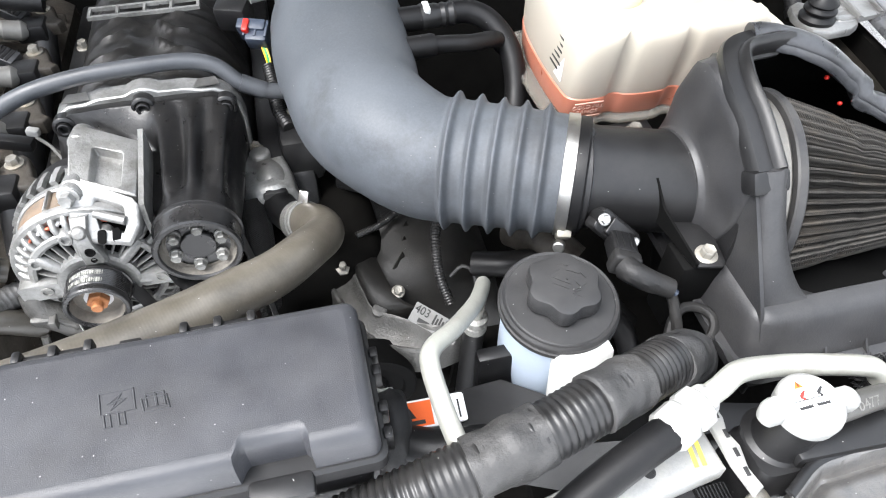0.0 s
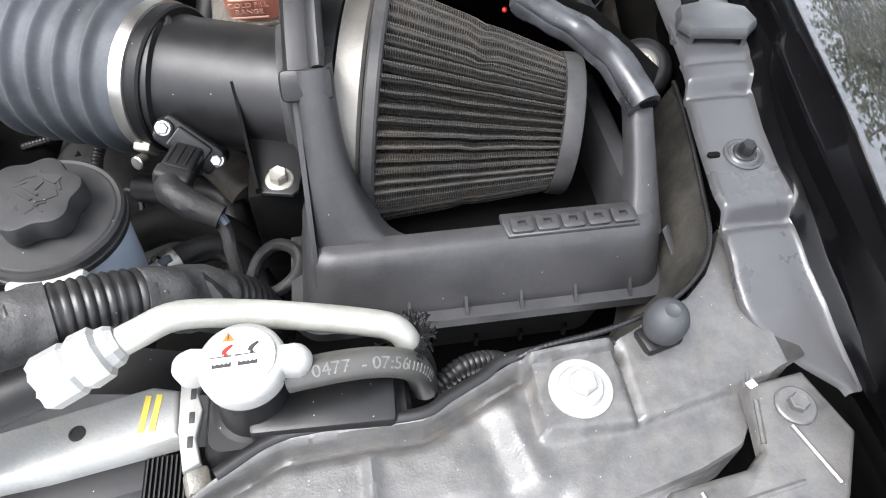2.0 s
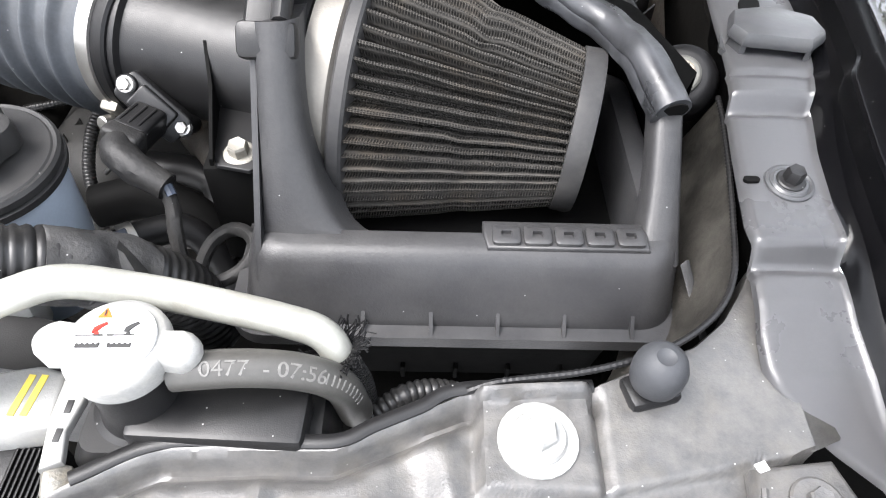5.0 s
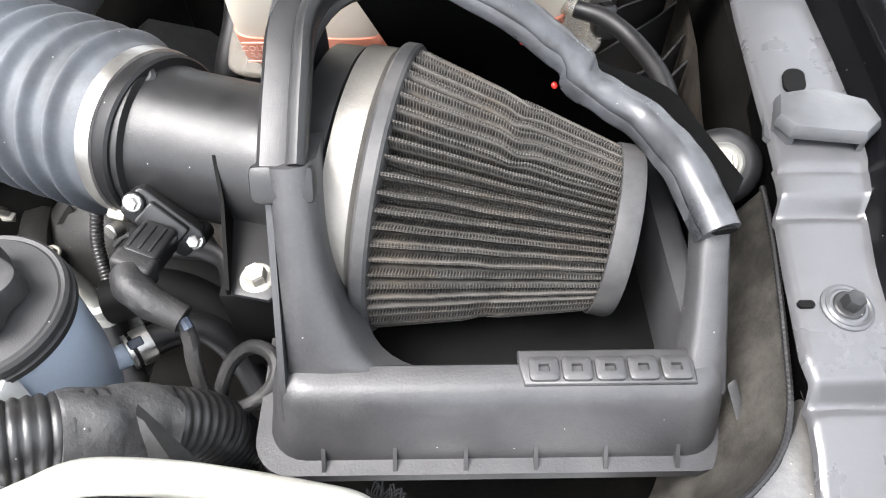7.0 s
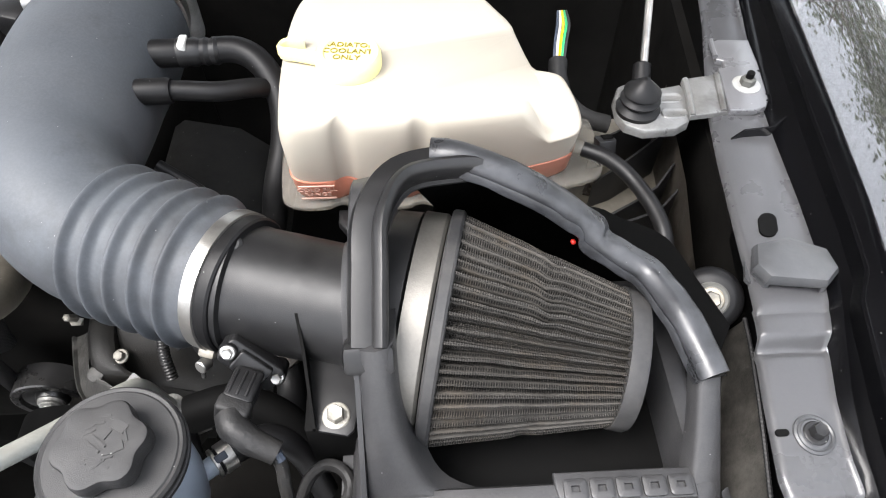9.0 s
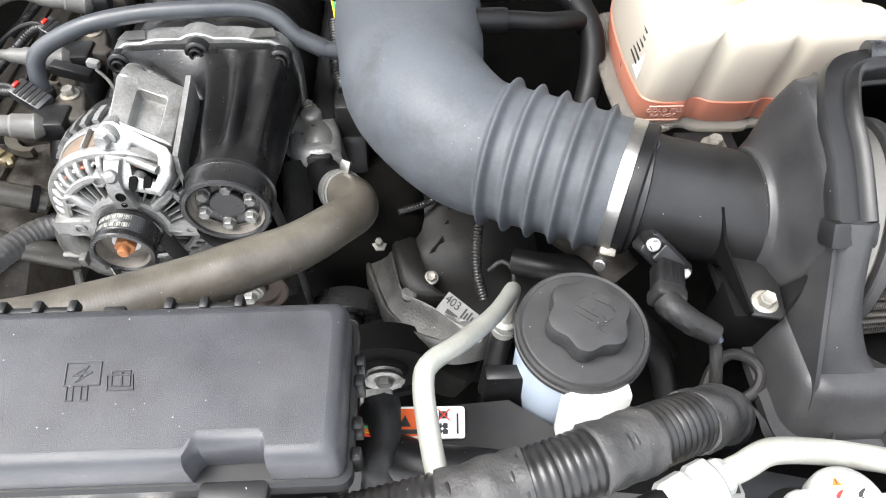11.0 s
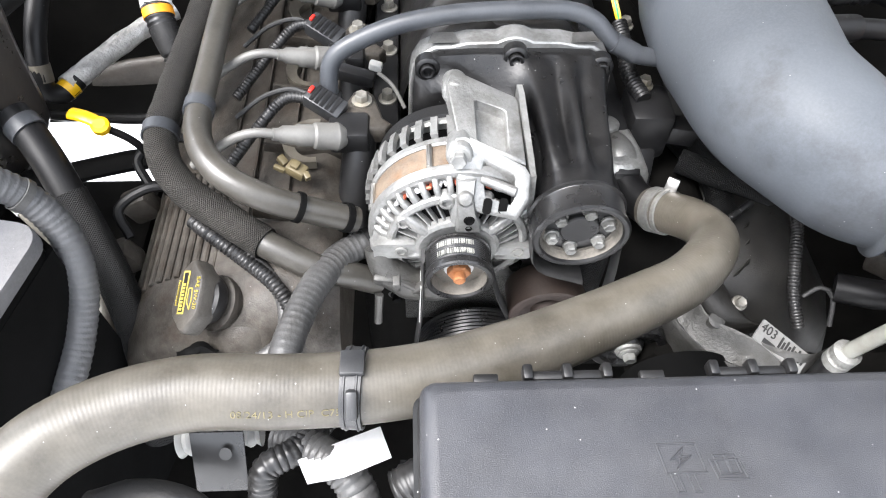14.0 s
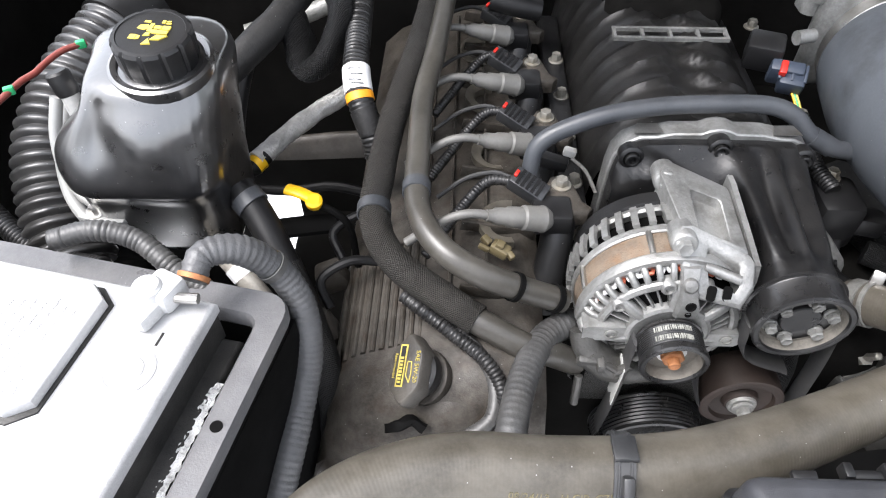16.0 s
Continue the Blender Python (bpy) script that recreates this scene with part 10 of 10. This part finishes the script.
hose("lower_loom", [(-0.33, 0.318, 1.088), (-0.300, 0.300, 1.10), (-0.28, 0.282, 1.10), (-0.27, 0.26, 1.08)], ridged(0.012, 0.0045, 0.0018), TAPE_GREY, "grey corrugated loom under the radiator hose", "cable", 16, 0.0014)
hose("lower_loom", [(-0.25, 0.27, 1.115), (-0.235, 0.275, 1.12), (-0.22, 0.262, 1.11)], ridged(0.013, 0.0045, 0.002), LOOM, "black corrugated loom beside the fuse box", "cable", 16, 0.0014)
lf = thing("line_fitting", (-0.38, 0.315, 1.09), "white-painted metal line fitting", "fitting")
bm = BM()
sweep(bm, [(-0.40, 0.318, 1.080), (-0.385, 0.320, 1.082), (-0.37, 0.322, 1.083), (-0.345, 0.324, 1.083)], ridged(0.0095, 0.008, 0.003), 18, 0.002)
part("body", bm, OFFWHITE, lf)
hose("taped_lower_cable", [(-0.44, 0.27, 1.10), (-0.41, 0.275, 1.105), (-0.38, 0.268, 1.105), (-0.36, 0.25, 1.10)], 0.011, TAPE, "taped cable below the radiator hose", "cable", 16, 0.004, crinkle=0.06)


# ---- trees beyond the fender, mirrored in its paint ----
def tree(at, height, seed):
    rnd = random.Random(seed)
    t = thing("tree", at, "leafy olive-green tree beyond the truck", "tree", group="trees")
    w = BM()
    o = Vector(at)
    sweep(w, [o, o + Vector((0.1, 0.05, height * 0.3)), o + Vector((-0.1, 0.1, height * 0.6)), o + Vector((0.1, 0, height * 0.92))], lambda s, L: 0.22 * (1 - 0.85 * s / L), 8, 0.5)
    tips = []
    for i in range(26):
        h = height * rnd.uniform(0.22, 0.9)
        a = rnd.uniform(0, 6.28)
        n = height * rnd.uniform(0.2, 0.36)
        d = Vector((math.cos(a), math.sin(a), rnd.uniform(0.3, 0.8)))
        s0 = o + Vector((0, 0, h))
        sweep(w, [s0, s0 + d * n * 0.5, s0 + d * n + Vector((0, 0, 0.3))], lambda q, L: 0.07 * (1 - 0.8 * q / L), 6, 0.5)
        tips += [s0 + d * n * k for k in (0.4, 0.7, 1.0)]
    part("trunk", w, BARK, t)
    w = BM()
    for p in tips:
        for k in range(55):
            c = p + Vector((rnd.gauss(0, 0.5), rnd.gauss(0, 0.5), rnd.gauss(0, 0.4)))
            u = Vector((rnd.uniform(-1, 1), rnd.uniform(-1, 1), rnd.uniform(-1, 1))).normalized() * rnd.uniform(0.05, 0.12)
            v = u.cross(Vector((rnd.uniform(-1, 1), rnd.uniform(-1, 1), rnd.uniform(-1, 1)))).normalized() * rnd.uniform(0.04, 0.09)
            w.faces.new([w.verts.new(c + q) for q in (-u, v, u, -v)])
    tagged(part("crown", w, LEAF, t), kind="stuff")
    return t


for i, (x, y, h) in enumerate(((12.5, 2.5, 7.5), (10.0, -2.0, 6.5), (17.0, 12.5, 10.0), (12.0, 12.5, 8.2), (7.0, 15.0, 8.5), (11.0, 7.0, 7.0), (14.0, 10.0, 8.4))):
    tree((x, y, 0), h, i)
